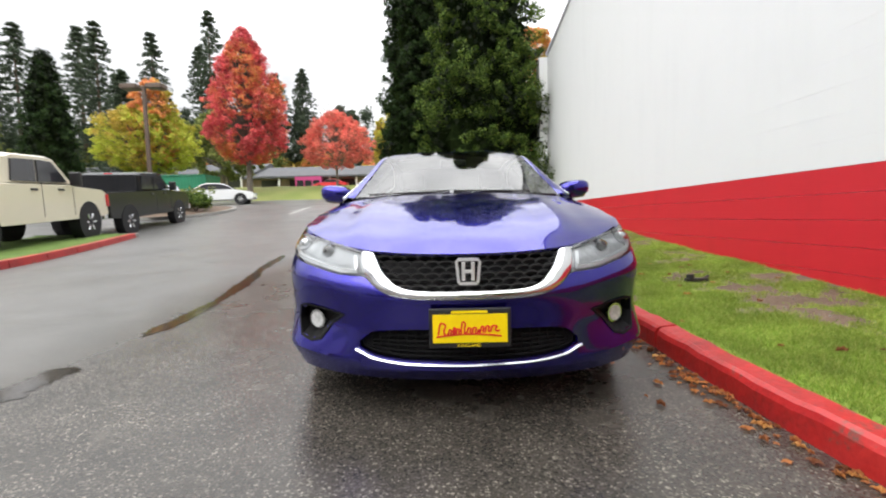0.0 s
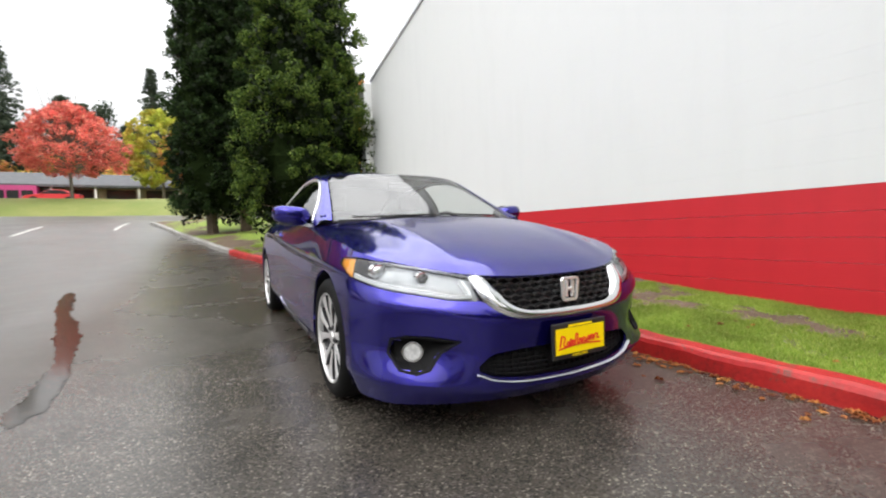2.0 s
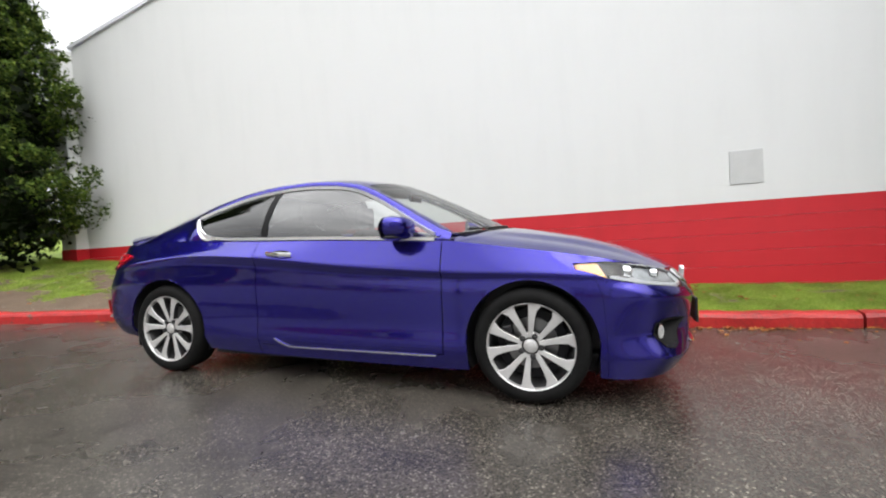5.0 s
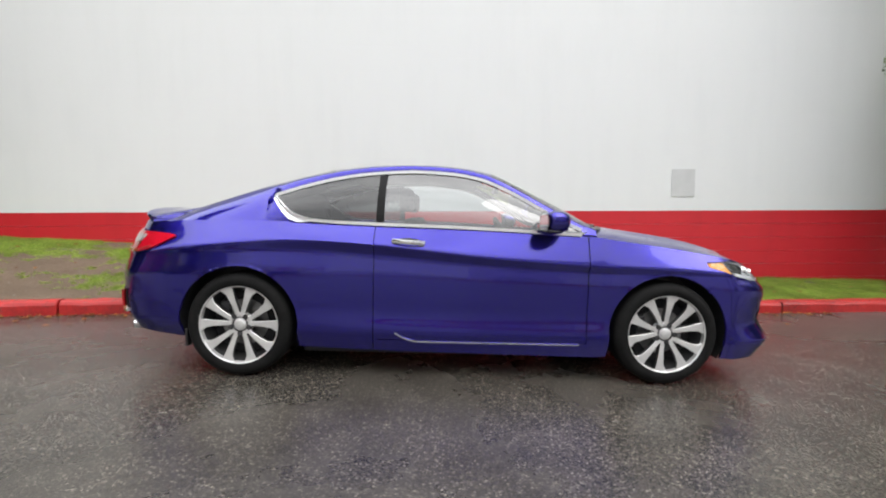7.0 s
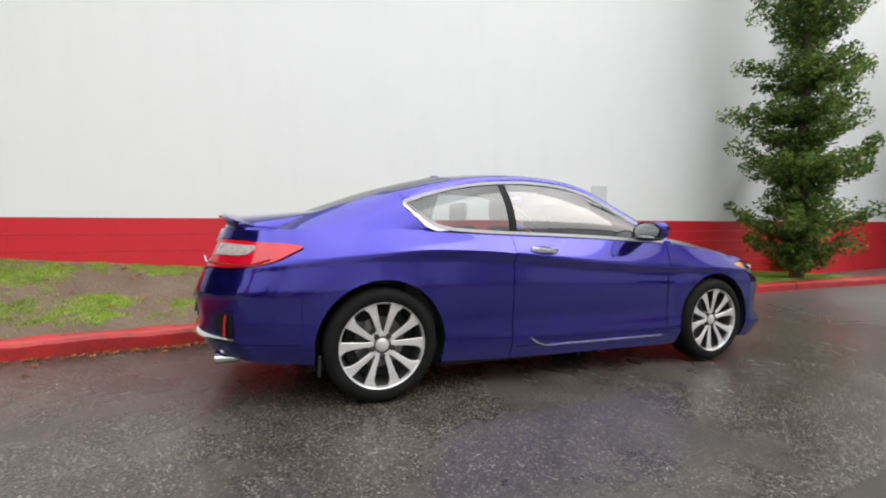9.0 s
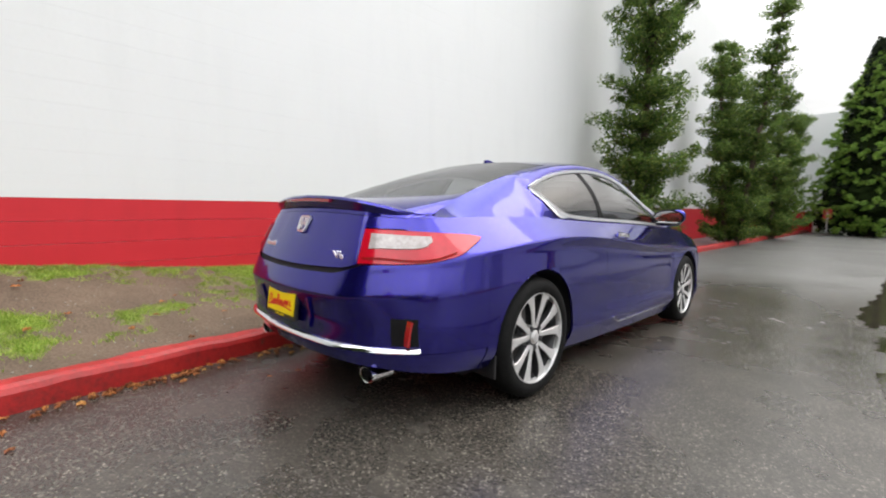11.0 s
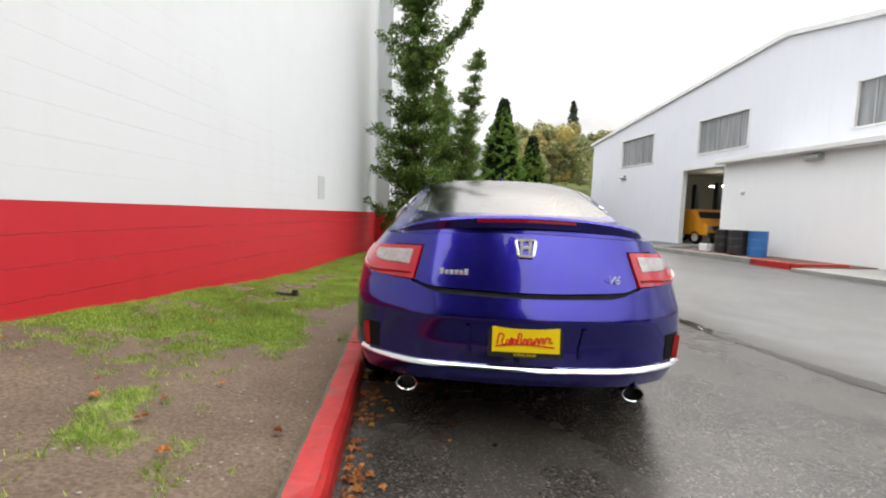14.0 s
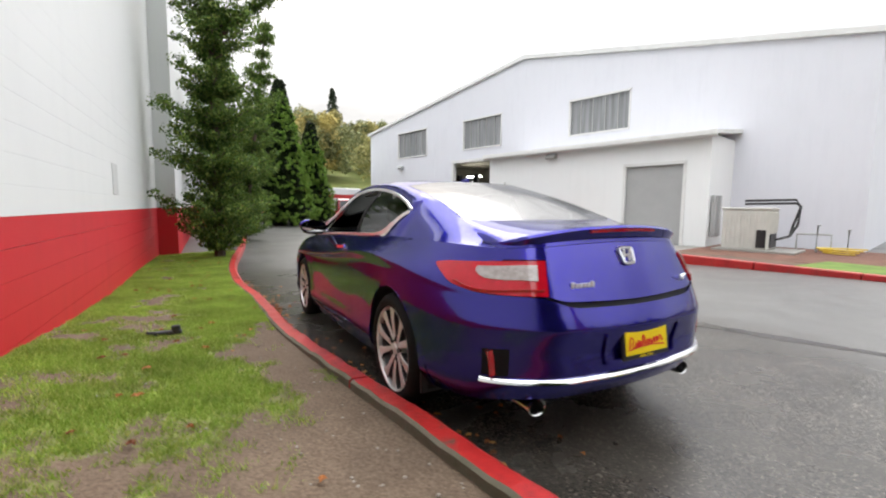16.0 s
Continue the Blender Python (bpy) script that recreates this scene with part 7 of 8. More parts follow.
_rng = random.Random(77)
for _x, _y, _h, _w in ((-75, 62, 24, 8), (-68, 66, 26, 8), (-61, 70, 27, 7), (-55, 66, 24, 7), (-50, 72, 27, 6), (-45, 78, 25, 7), (-41, 74, 29, 7), (-38, 82, 27, 8), (-32, 80, 22, 7), (-28, 84, 22, 7),
                       (-82, 58, 24, 8), (-90, 60, 26, 8), (-47, 60, 18, 6), (-17, 78, 13, 7), (-13, 90, 14, 8), (-22, 90, 16, 8), (-9, 88, 22, 5), (-5, 92, 18, 6), (-64, 58, 18, 7), (3, 95, 20, 7), (-100, 62, 26, 9)):
    fir("fir", _x, _y, lerp_table(_y, LAND) - .2, _h * _rng.uniform(1.05, 1.22), _w * 1.8, abs(int(_x * 7 + _h)), "tall dark fir against the pale sky", "firs up the slope")


def woods(name, spots, mat, label, seed, size=.8, per=26):
    t = thing(name, label, "trees", None, "", "stuff")
    rng = random.Random(seed)
    cs, rs = [], []
    for x, y, z, h, w in spots:
        for _ in range(60):
            f = rng.random()
            a = rng.random() * 2 * math.pi
            r = w / 2 * math.sin(math.pi * (.12 + .84 * f) ** .8) * math.sqrt(rng.random())
            cs.append((x + r * math.cos(a), y + r * math.sin(a), z + h * f))
            rs.append(w * .13)
    cards("leaves", cs, rs, per, size, mat, t, seed)


def spots(x0, x1, y0, y1, k, zf, h, w, seed):
    rng = random.Random(seed)
    out = []
    for _ in range(k):
        x, y = rng.uniform(x0, x1), rng.uniform(y0, y1)
        out.append((x, y, zf(x, y), h * rng.uniform(.7, 1.25), w * rng.uniform(.7, 1.3)))
    return out


_hill = lambda x, y: 2 + max(0, (-y - 55)) * .20
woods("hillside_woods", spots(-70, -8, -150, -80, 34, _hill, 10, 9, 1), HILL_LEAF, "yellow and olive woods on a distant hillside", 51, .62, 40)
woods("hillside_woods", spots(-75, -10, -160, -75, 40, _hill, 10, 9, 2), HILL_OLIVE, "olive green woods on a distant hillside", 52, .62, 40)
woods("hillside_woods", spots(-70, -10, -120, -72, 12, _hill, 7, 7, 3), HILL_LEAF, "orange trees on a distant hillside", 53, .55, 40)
woods("slope_woods", spots(-70, 8, 64, 84, 30, lambda x, y: lerp_table(y, LAND), 8, 8, 4), OLIVE_LEAF, "mixed green undergrowth along the far slope", 54, .5, 34)
woods("slope_woods", spots(-40, 6, 62, 80, 12, lambda x, y: lerp_table(y, LAND), 6, 6, 5), ORANGE_LEAF, "rust coloured undergrowth along the far slope", 55, .45, 34)
woods("slope_woods", spots(-100, -14, 78, 98, 44, lambda x, y: lerp_table(y, LAND), 15, 9, 8), FIR, "dark green woods behind the shops", 57, .5, 44)
fir("fir", -31, -125, 14, 22, 7, 91, "lone dark fir on the hillside")

# rising ground behind, under the hillside woods
sheet("hillside", axis_steps([(-260, 160, 20)]), axis_steps([(-320, -60, 10)]), lambda x, y: -.4 + max(0, (-y - 62)) * .20 + 2 * noise.noise(Vector((x * .02, y * .02, 0))) * smoothstep(-70, -100, y), GRASS_FAR,
      "wooded hillside beyond the yard", "hill")

# ---------------------------------------------------------------- far low building up the slope
ROOF_GREY = varied("grey_shingle_roof", (0.07, 0.072, 0.078), (0.11, 0.113, 0.12), .9, 2.0, bump_s=.4, space="World", fine=6)
BRICK_TAN = varied("tan_wall", (0.32, 0.26, 0.20), (0.24, 0.19, 0.15), .85, 2.0, space="World")
SHOP_DARK = material("dark_shop_glass", (0.03, 0.03, 0.035), .1)
PINK_SIGN = varied("pink_shopfront", (0.50, 0.06, 0.22), (0.40, 0.05, 0.18), .5)
GREEN_SHEET = varied("green_metal_sheet", (0.02, 0.22, 0.12), (0.015, 0.17, 0.09), .45, 1.0)


def low_building(x0, x1, y, z, wall_h, roof_h):
    b = thing("shop_row", "long low tan shop building with a grey hipped roof", "building", pose(0, y, z), "", "structure")
    part("wall", box((x0, 0, -1.5), (x1, 9, wall_h)), BRICK_TAN, b)
    bm = bmesh.new()
    prism(bm, [(-1.4, wall_h - .25), (-1.4, wall_h), (4.5, wall_h + roof_h), (10.4, wall_h), (10.4, wall_h - .25)], "x", x0 - 1, x1 + 1)
    part("roof", bm, ROOF_GREY, b)
    x = x0 + 1.2
    rng = random.Random(int(x0))
    while x < x1 - 3:
        w = rng.uniform(1.6, 3.0)
        part("window", box((x, -.06, .5), (x + w, .05, wall_h - .4)), SHOP_DARK, b)
        part("post", box((x + w + .3, -1.2, -1.0), (x + w + .5, -1.0, wall_h - .2)), TRIM_PALE, b)
        x += w + rng.uniform(.8, 1.8)


low_building(-62, -27.5, 58, 5.3, 2.5, 2.0)
low_building(-27.0, 4.0, 57, 5.2, 1.9, 1.9)
_k = thing("kiosk", "small pink fronted shop unit", "building", pose(-20.4, 55.2, 5.0), "", "structure")
part("wall", box((0, 0, -1), (3.6, 1.2, 1.9)), PINK_SIGN, _k)
for _i in range(3):
    part("window", box((.25 + _i * 1.1, -.05, .2), (1.15 + _i * 1.1, .02, 1.4)), SHOP_DARK, _k)
_k = thing("green_container", "green corrugated metal container behind the parked trucks", "container", pose(-29.0, 33.0, 2.9))
_b = box((0, 0, -.6), (8.5, 2.4, 2.0))
for _i in range(28):
    add_box(_b, (.1 + _i * .3, -.03, -.5), (.25 + _i * .3, 0, 1.95))
part("body", _b, GREEN_SHEET, _k)
part("rim", box((-.05, -.08, 2.0), (8.55, 2.45, 2.1), .02), GREEN_SHEET, _k)

# grass bank at the head of the car park
sheet("bank", axis_steps([(-34, 14, 1.0)]), axis_steps([(30.2, 44, .5)]),
      lambda x, y: lerp_table(y, [(30.2, 2.42), (30.6, 2.62), (33, 3.5), (36, 4.05), (44, 4.4)]) + .08 * noise.noise(Vector((x * .5, y * .5, 0))), GRASS_FAR,
      "rough grass bank above the car park", "bank")

# ---------------------------------------------------------------- street lamp
def street_lamp():
    t = thing("street_lamp", "brown street lamp with two box heads", "street lamp", pose(-17.8, 22.0, gz(-17.8, 22) - .02))
    m = varied("brown_painted_steel", (0.10, 0.065, 0.045), (0.07, 0.045, 0.03), .5)
    bm = bmesh.new()
    add_box(bm, (-.09, -.09, 0), (.09, .09, 7.3), .02)
    part("pole", bm, m, t)
    part("crossarm", box((-.8, -.04, 7.18), (.8, .04, 7.28), .01), m, t)
    for s in (-1, 1):
        part("lamp_head", box((s * .75 - .48, -.35, 7.1), (s * .75 + .48, .35, 7.38), .04), m, t)


street_lamp()

# ---------------------------------------------------------------- parked vehicles
CREAM = varied("cream_truck_paint", (0.62, 0.57, 0.45), (0.58, 0.53, 0.41), .3, 1.0, coat=.8)
TRUCK_BLACK = varied("black_truck_paint", (0.004, 0.004, 0.005), (0.006, 0.006, 0.007), .18, 1.0, spec=.3)
CAR_WHITE = varied("white_car_paint", (0.78, 0.79, 0.80), (0.72, 0.73, 0.74), .25, 1.0, coat=1.0)
CAR_RED = varied("dark_red_car_paint", (0.22, 0.010, 0.018), (0.17, 0.008, 0.014), .25, 1.0, coat=1.0)
CAR_GREY = varied("blue_grey_car_paint", (0.07, 0.10, 0.14), (0.055, 0.08, 0.11), .3, 1.0, coat=1.0)
ORANGE_PAINT = varied("orange_van_paint", (0.75, 0.32, 0.02), (0.66, 0.27, 0.02), .3, 1.0, coat=.8)


def simple_wheel(parent, x, y, r, side):
    w = new("wheel")
    w.parent = parent
    w.matrix_local = Matrix.Translation((x, y, r)) @ (Matrix.Identity(4) if side > 0 else Matrix.Rotation(math.pi, 4, "Z"))
    bm = bmesh.new()
    lathe(bm, [(-.22, r * .6), (-.22, r * .92), (-.19, r), (-.03, r), (0, r * .92), (.005, r * .70), (-.03, r * .64)], 0, 32)
    bmesh.ops.recalc_face_normals(bm, faces=bm.faces)
    part("tyre", bm, RUBBER, w, "", True, 40)
    bm = bmesh.new()
    lathe(bm, [(-.02, r * .64), (.0, r * .62), (-.03, r * .5), (-.02, r * .22), (.01, r * .18), (.012, .001)], 0, 24)
    for k in range(6):
        a = 2 * math.pi * k / 6
        add_cyl(bm, (-.02, r * .2 * math.cos(a), r * .2 * math.sin(a)), (-.012, r * .56 * math.cos(a), r * .56 * math.sin(a)), r * .09, r * .11, 6)
    bmesh.ops.recalc_face_normals(bm, faces=bm.faces)
    part("rim", bm, CHROME if r > .38 else SATIN, w, "", True, 40)


def side_loft(prof, half, tuck=.06):
    """Body from a side outline (y, z) with rounded shoulders."""
    bm = bmesh.new()
    secs = [(-half, tuck), (-half + .05, .02), (-half + .16, 0.0), (half - .16, 0.0), (half - .05, .02), (half, tuck)]
    cy = sum(p[0] for p in prof) / len(prof)
    cz = sum(p[1] for p in prof) / len(prof)
    rings = []
    for x, inset in secs:
        ring = []
        for y, z in prof:
            dy, dz = cy - y, cz - z
            L = math.hypot(dy, dz)
            ring.append(bm.verts.new((x, y + dy / L * inset, z + dz / L * inset)))
        rings.append(ring)
    k = len(prof)
    for a, b in zip(rings[:-1], rings[1:]):
        for i in range(k):
            bm.faces.new((a[i], a[(i + 1) % k], b[(i + 1) % k], b[i]))
    bm.faces.new(rings[0][::-1])
    bm.faces.new(rings[-1])
    bmesh.ops.recalc_face_normals(bm, faces=bm.faces)
    return bm


def pickup(m, paint, label):
    """Crew-cab pickup; local front towards +y, ground at 0."""
    t = thing("pickup_truck", label, "pickup truck", m)
    L, H, W = 5.8, 1.95, 1.0
    part("body", side_loft([(-2.85, .55), (-2.9, .75), (-2.88, 1.30), (-.80, 1.33), (1.2, 1.33), (1.35, 1.30), (2.55, 1.22), (2.80, 1.10), (2.86, .75), (2.75, .55), (2.3, .50), (1.2, .48), (-1.2, .48), (-2.4, .52)], W), paint, t, "", True, 35)
    part("cab", side_loft([(-.95, 1.30), (-.86, 1.85), (-.70, 1.93), (.55, 1.95), (.80, 1.90), (1.45, 1.34)], W - .10, .10), paint, t, "", True, 35)
    for s in (1, -1):
        x = s * (W - .085)
        bm = bmesh.new()
        prism(bm, [(-.72, 1.38), (-.66, 1.82), (.02, 1.84), (.02, 1.36)], "x", x - .02, x + .02)
        part("rear_side_window", bm, SHOP_DARK, t)
        bm = bmesh.new()
        prism(bm, [(.10, 1.36), (.10, 1.84), (.60, 1.82), (1.12, 1.38)], "x", x - .02, x + .02)
        part("front_side_window", bm, SHOP_DARK, t)
        for y in (-.30, .62):
            part("door_handle", box((s * W - .02, y, 1.18), (s * W + .03, y + .2, 1.23), .008), BLACK_PLASTIC, t)
        bm = bmesh.new()
        add_box(bm, (s * (W + .13) - .12, 1.05, 1.30), (s * (W + .13) + .12, 1.17, 1.62), .03)
        part("door_mirror", bm, BLACK_PLASTIC, t)
        for y in (-1.78, 1.80):
            bm = bmesh.new()
            add_cyl(bm, (s * (W - .25), y, .42), (s * (W + .012), y, .42), .50, None, 32)
            part("wheel_arch", bm, SHUT, t)
            simple_wheel(t, s * (W - .0), y, .40, s)
        part("tail_light", box((s * .93 - .07, -2.93, .92), (s * .93 + .07, -2.80, 1.27), .02), REDLENS, t)
        part("headlight", box((s * .80 - .15, 2.76, .88), (s * .80 + .15, 2.86, 1.08), .03), LAMP_SILVER, t)
        part("door_seam", box((s * W - .002, .05, .60), (s * W + .004, .065, 1.36)), SHUT, t)
        part("door_seam", box((s * W - .002, 1.18, .60), (s * W + .004, 1.195, 1.34)), SHUT, t)
    part("rear_bumper", box((-.95, -3.05, .55), (.95, -2.85, .75), .03), CHROME, t)
    part("front_bumper", box((-.98, 2.80, .50), (.98, 2.98, .74), .04), CHROME, t)
    part("front_grille", box((-.62, 2.82, .78), (.62, 2.90, 1.10), .03), BLACK_PLASTIC, t)
    part("tailgate", box((-.84, -2.915, .78), (.84, -2.88, 1.29), .015), paint, t)
    part("tailgate_badge", box((-.18, -2.925, 1.0), (.18, -2.91, 1.05)), CHROME, t)
    bm = bmesh.new()
    prism(bm, [(-.86, 1.42), (-.80, 1.84), (-.82, 1.84), (-.90, 1.42)], "x", -.72, .72)
    part("rear_window", bm, SHOP_DARK, t)
    part("high_brake_light", box((-.12, -.90, 1.87), (.12, -.84, 1.91), .01), REDLENS, t)
    bm = bmesh.new()
    prism(bm, [(.88, 1.84), (1.42, 1.38), (1.45, 1.40), (.91, 1.87)], "x", -.74, .74)
    part("windscreen", bm, SHOP_DARK, t)
    return t


def small_car(name, m, paint, label, kind="saloon"):
    """Plain parked car; local front towards +y."""
    t = thing(name, label, "car", m)
    tall = kind != "saloon"
    H = 1.72 if tall else 1.45
    part("body", side_loft([(-2.2, .35), (-2.28, .6), (-2.22, 1.0), (-1.6, 1.02), (1.0, 1.0), (1.9, .86), (2.22, .72), (2.26, .45), (2.1, .30), (0, .26), (-2.0, .30)], .90), paint, t, "", True, 35)
    cab = [(-2.12, .98), (-1.95, H - .1), (-1.7, H), (.1, H), (.35, H - .06), (1.05, .98)] if tall else [(-1.75, .98), (-1.0, H - .05), (-.7, H), (.1, H), (.35, H - .06), (1.05, .98)]
    part("cabin", side_loft(cab, .78, .10), paint, t, "", True, 35)
    for s in (1, -1):
        g = [(p[0] * .90, .98 + (p[1] - .98) * .82 + .03) for p in cab]
        bm = bmesh.new()
        prism(bm, g, "x", s * .775 - .02, s * .775 + .02)
        part("side_window", bm, SHOP_DARK, t)
        for y in (-1.35, 1.38):
            bm = bmesh.new()
            add_cyl(bm, (s * .7, y, .34), (s * .905, y, .34), .40, None, 28)
            part("wheel_arch", bm, SHUT, t)
            simple_wheel(t, s * .90, y, .33, s)
        part("tail_light", box((s * .72 - .14, -2.29, .78), (s * .72 + .14, -2.18, .95), .02), REDLENS, t)
        part("headlight", box((s * .68 - .16, 2.12, .66), (s * .68 + .16, 2.24, .78), .02), LAMP_SILVER, t)
    bm = bmesh.new()
    y0 = cab[0][0]
    prism(bm, [(cab[0][0] - .02, 1.04), (cab[1][0] - .02, H - .16), (cab[1][0] + .02, H - .14), (cab[0][0] + .06, 1.04)], "x", -.62, .62)
    part("rear_window", bm, SHOP_DARK, t)
    bm = bmesh.new()
    prism(bm, [(.38, H - .08), (1.02, 1.0), (1.06, 1.02), (.42, H - .05)], "x", -.64, .64)
    part("windscreen", bm, SHOP_DARK, t)
    part("rear_bumper", box((-.84, -2.33, .40), (.84, -2.2, .62), .04), paint, t)
    part("number_plate", box((-.2, -2.345, .50), (.2, -2.33, .60)), CAR_WHITE, t)
    return t


def stand(x, y, heading):
    """A pose on the ground; heading in degrees from +y towards -x."""
    return pose(x, y, gz(x, y), math.degrees(math.atan((gz(x, y + 1) - gz(x, y - 1)) / 2)) * math.cos(radians(heading)), 0, heading)


pickup(stand(-11.05, 6.3, 13) @ Matrix.Translation((0, 0, .12)) @ Matrix.Diagonal((1.1, 1.1, 1.14, 1)), CREAM, "cream pickup truck parked on a grass strip")
pickup(stand(-12.1, 12.25, 9) @ Matrix.Diagonal((1.04, 1.04, 1.08, 1)), TRUCK_BLACK, "black pickup truck with chrome bumper, parked")
small_car("white_saloon", stand(-15.6, 26.0, -75), CAR_WHITE, "white saloon car at the head of the car park")
small_car("white_estate", stand(-21.0, 21.5, 70), CAR_WHITE, "white tall estate car parked behind trucks", "suv")
small_car("silver_saloon", stand(-24.5, 25.8, 80), CAR_WHITE, "pale saloon car parked far off")
small_car("blue_saloon", stand(-16.2, 19.8, 60), CAR_GREY, "blue-grey saloon parked behind the black truck")
small_car("red_saloon", pose(-15.2, 54.2, 4.9, 0, 0, 90), material("bright_red_paint", (.6, .04, .05), .3), "red saloon far up the slope")
small_car("red_estate", stand(-5.9, -23.0, 168), CAR_RED, "dark red estate car seen from behind, parked in the yard", "suv")
small_car("dark_saloon", stand(-7.9, -26.5, 192), TRUCK_BLACK, "black saloon parked beyond the red car")


def box_truck():
    t = thing("delivery_truck", "white delivery truck with a red cab, far across the yard", "truck", stand(-7.6, -31.0, 100))
    red = varied("red_truck_paint", (.55, .03, .03), (.45, .025, .025), .35)
    part("cargo_box", box((-1.2, -3.0, .9), (1.2, 1.2, 2.7), .05), CAR_WHITE, t)
    part("cab", side_loft([(1.35, .6), (1.35, 2.3), (1.6, 2.5), (2.5, 2.45), (3.0, 1.6), (3.1, .6)], 1.1), red, t, "", True, 35)
    part("stripe", box((-1.21, -2.9, 1.9), (1.21, 1.0, 2.2)), red, t)
    part("chassis", box((-.9, -2.9, .45), (.9, 2.8, .9)), SHUT, t)
    for s in (1, -1):
        for y in (-2.6, 2.2):
            simple_wheel(t, s * 1.1, y, .45, s)


box_truck()


def van_in_bay():
    t = thing("orange_van", "orange van inside the open workshop bay", "van", BM @ pose(-8.8, -4.25, 0.01, 0, 0, -90))
    part("body", side_loft([(-2.2, .5), (-2.2, 1.1), (-1.9, 1.9), (1.2, 1.9), (1.75, 1.25), (2.3, 1.1), (2.35, .5)], .95), ORANGE_PAINT, t, "", True, 35)
    part("windscreen", box((-.75, 1.45, 1.3), (.75, 1.62, 1.75)), SHOP_DARK, t)
    part("bumper", box((-.9, 2.3, .4), (.9, 2.45, .65), .03), BLACK_PLASTIC, t)
    part("front_grille", box((-.55, 2.3, .75), (.55, 2.38, 1.0), .02), BLACK_PLASTIC, t)
    for s in (1, -1):
        simple_wheel(t, s * .95, 1.5, .36, s)
        simple_wheel(t, s * .95, -1.5, .36, s)
        part("headlight", box((s * .72 - .12, 2.3, .8), (s * .72 + .12, 2.38, 1.0), .02), LAMP_SILVER, t)


van_in_bay()
for _u in (-12.0, -10.3, -8.6):
    _t = thing("lift_post", "black steel post of a vehicle lift in the workshop", "vehicle lift", BM @ pose(_u, -5.7, .01), "lift posts")
    part("column", box((-.16, -.13, 0), (.16, .13, 3.5), .02), BLACK_PLASTIC, _t)
    part("base_plate", box((-.3, -.3, 0), (.3, .3, .03), .005), BLACK_PLASTIC, _t)


LAWN_GREEN = varied("green_grass", (0.06, 0.12, 0.015), (0.13, 0.20, 0.03), .9, 2.0, bump_s=.6, space="World", fine=25)

# ---------------------------------------------------------------- yard in front of the service building
def yard():
    # island of bark soil with a kerb, and the drums that stand on it
    tagged(finish("soil_bed", box((-2.6, .05, -.2), (3.6, 2.5, .05), .02), MULCH), "brown soil bed in front of the annex", "soil", kind="structure").matrix_world = BM
    tagged(finish("soil_bed", box((7.6, -1.6, -.2), (12.6, 3.2, .06), .02), MULCH), "brown soil bed beside the annex", "soil", kind="structure").matrix_world = BM
    tagged(finish("grass_verge", box((-10.4, -.55, -.3), (-8.37, 2.2, .09), .02), LAWN_GREEN), "strip of grass behind the far kerb", "grass", kind="structure")
    tagged(finish("soil_bed", box((-9.6, -4.3, -.3), (-8.37, -.552, .075), .02), BARE_SOIL), "brown soil behind the red kerb", "soil", kind="structure")
    tagged(finish("door_apron", box((3.62, .03, -.2), (7.6, 3.0, .02), .01), CONCRETE), "concrete apron in front of a steel door", "concrete", kind="structure").matrix_world = BM
    k = thing("yard_kerb", "low kerb round a soil bed, partly red", "kerb", BM, "", "structure")
    u = -3.2
    while u < 3.2:
        part("kerb_stone", box((u, 2.45, -.2), (u + 1.28, 2.62, .12), .02), CONCRETE if u < 1.8 else RED_KERB, k)
        u += 1.3
    part("kerb_stone", box((-3.36, .3, -.2), (-3.2, 2.62, .12), .02), CONCRETE, k)
    part("kerb_stone", box((3.3, .9, -.2), (3.5, 2.62, .12), .02), RED_KERB, k)
    k = thing("far_kerb", "red painted kerb across the yard", "kerb", None, "", "structure")
    v = -4.4
    while v < 1.9:
        part("kerb_stone", box((-8.37, v, -.3), (-8.2, v + 1.68, .13), .02), RED_KERB, k)
        v += 1.7


yard()


def drum(u, v, paint, label):
    t = thing("oil_drum", label, "drum", BM @ pose(u, v, .05), "drums by the annex")
    bm = bmesh.new()
    prof = [(0, .27), (.01, .285), (.03, .285), (.29, .285), (.30, .297), (.315, .285), (.57, .285), (.58, .297), (.595, .285), (.86, .285), (.88, .292), (.88, .27), (.86, .265)]
    rings = [[bm.verts.new((r * math.cos(2 * math.pi * k / 28), r * math.sin(2 * math.pi * k / 28), z)) for k in range(28)] for z, r in prof]
    for a, b in zip(rings[:-1], rings[1:]):
        for k in range(28):
            bm.faces.new((a[k], a[(k + 1) % 28], b[(k + 1) % 28], b[k]))
    bm.faces.new(rings[-1])
    bmesh.ops.recalc_face_normals(bm, faces=bm.faces)
    part("shell", bm, paint, t, "", True, 30)
    part("bung", cyl((.16, 0, .858), (.16, 0, .885), .035, None, 12), STEEL_GREY, t)


DRUM_BLACK = varied("black_drum", (.012, .012, .013), (.03, .03, .03), .4)
DRUM_BLUE = varied("blue_drum", (.03, .16, .42), (.025, .12, .34), .4)
drum(-1.05, .75, DRUM_BLACK, "dented black steel oil drum")
drum(-.40, .80, DRUM_BLACK, "dented black steel oil drum")
drum(.05, 1.15, DRUM_BLACK, "dented black steel oil drum")
drum(.62, .95, DRUM_BLUE, "blue plastic drum beside black drums")
_t = thing("bin_bag", "white crate beside the drums", "crate", BM @ pose(-1.55, 1.0, .05))
part("crate", box((-.2, -.2, 0), (.2, .2, .3), .03), CAR_WHITE, _t)


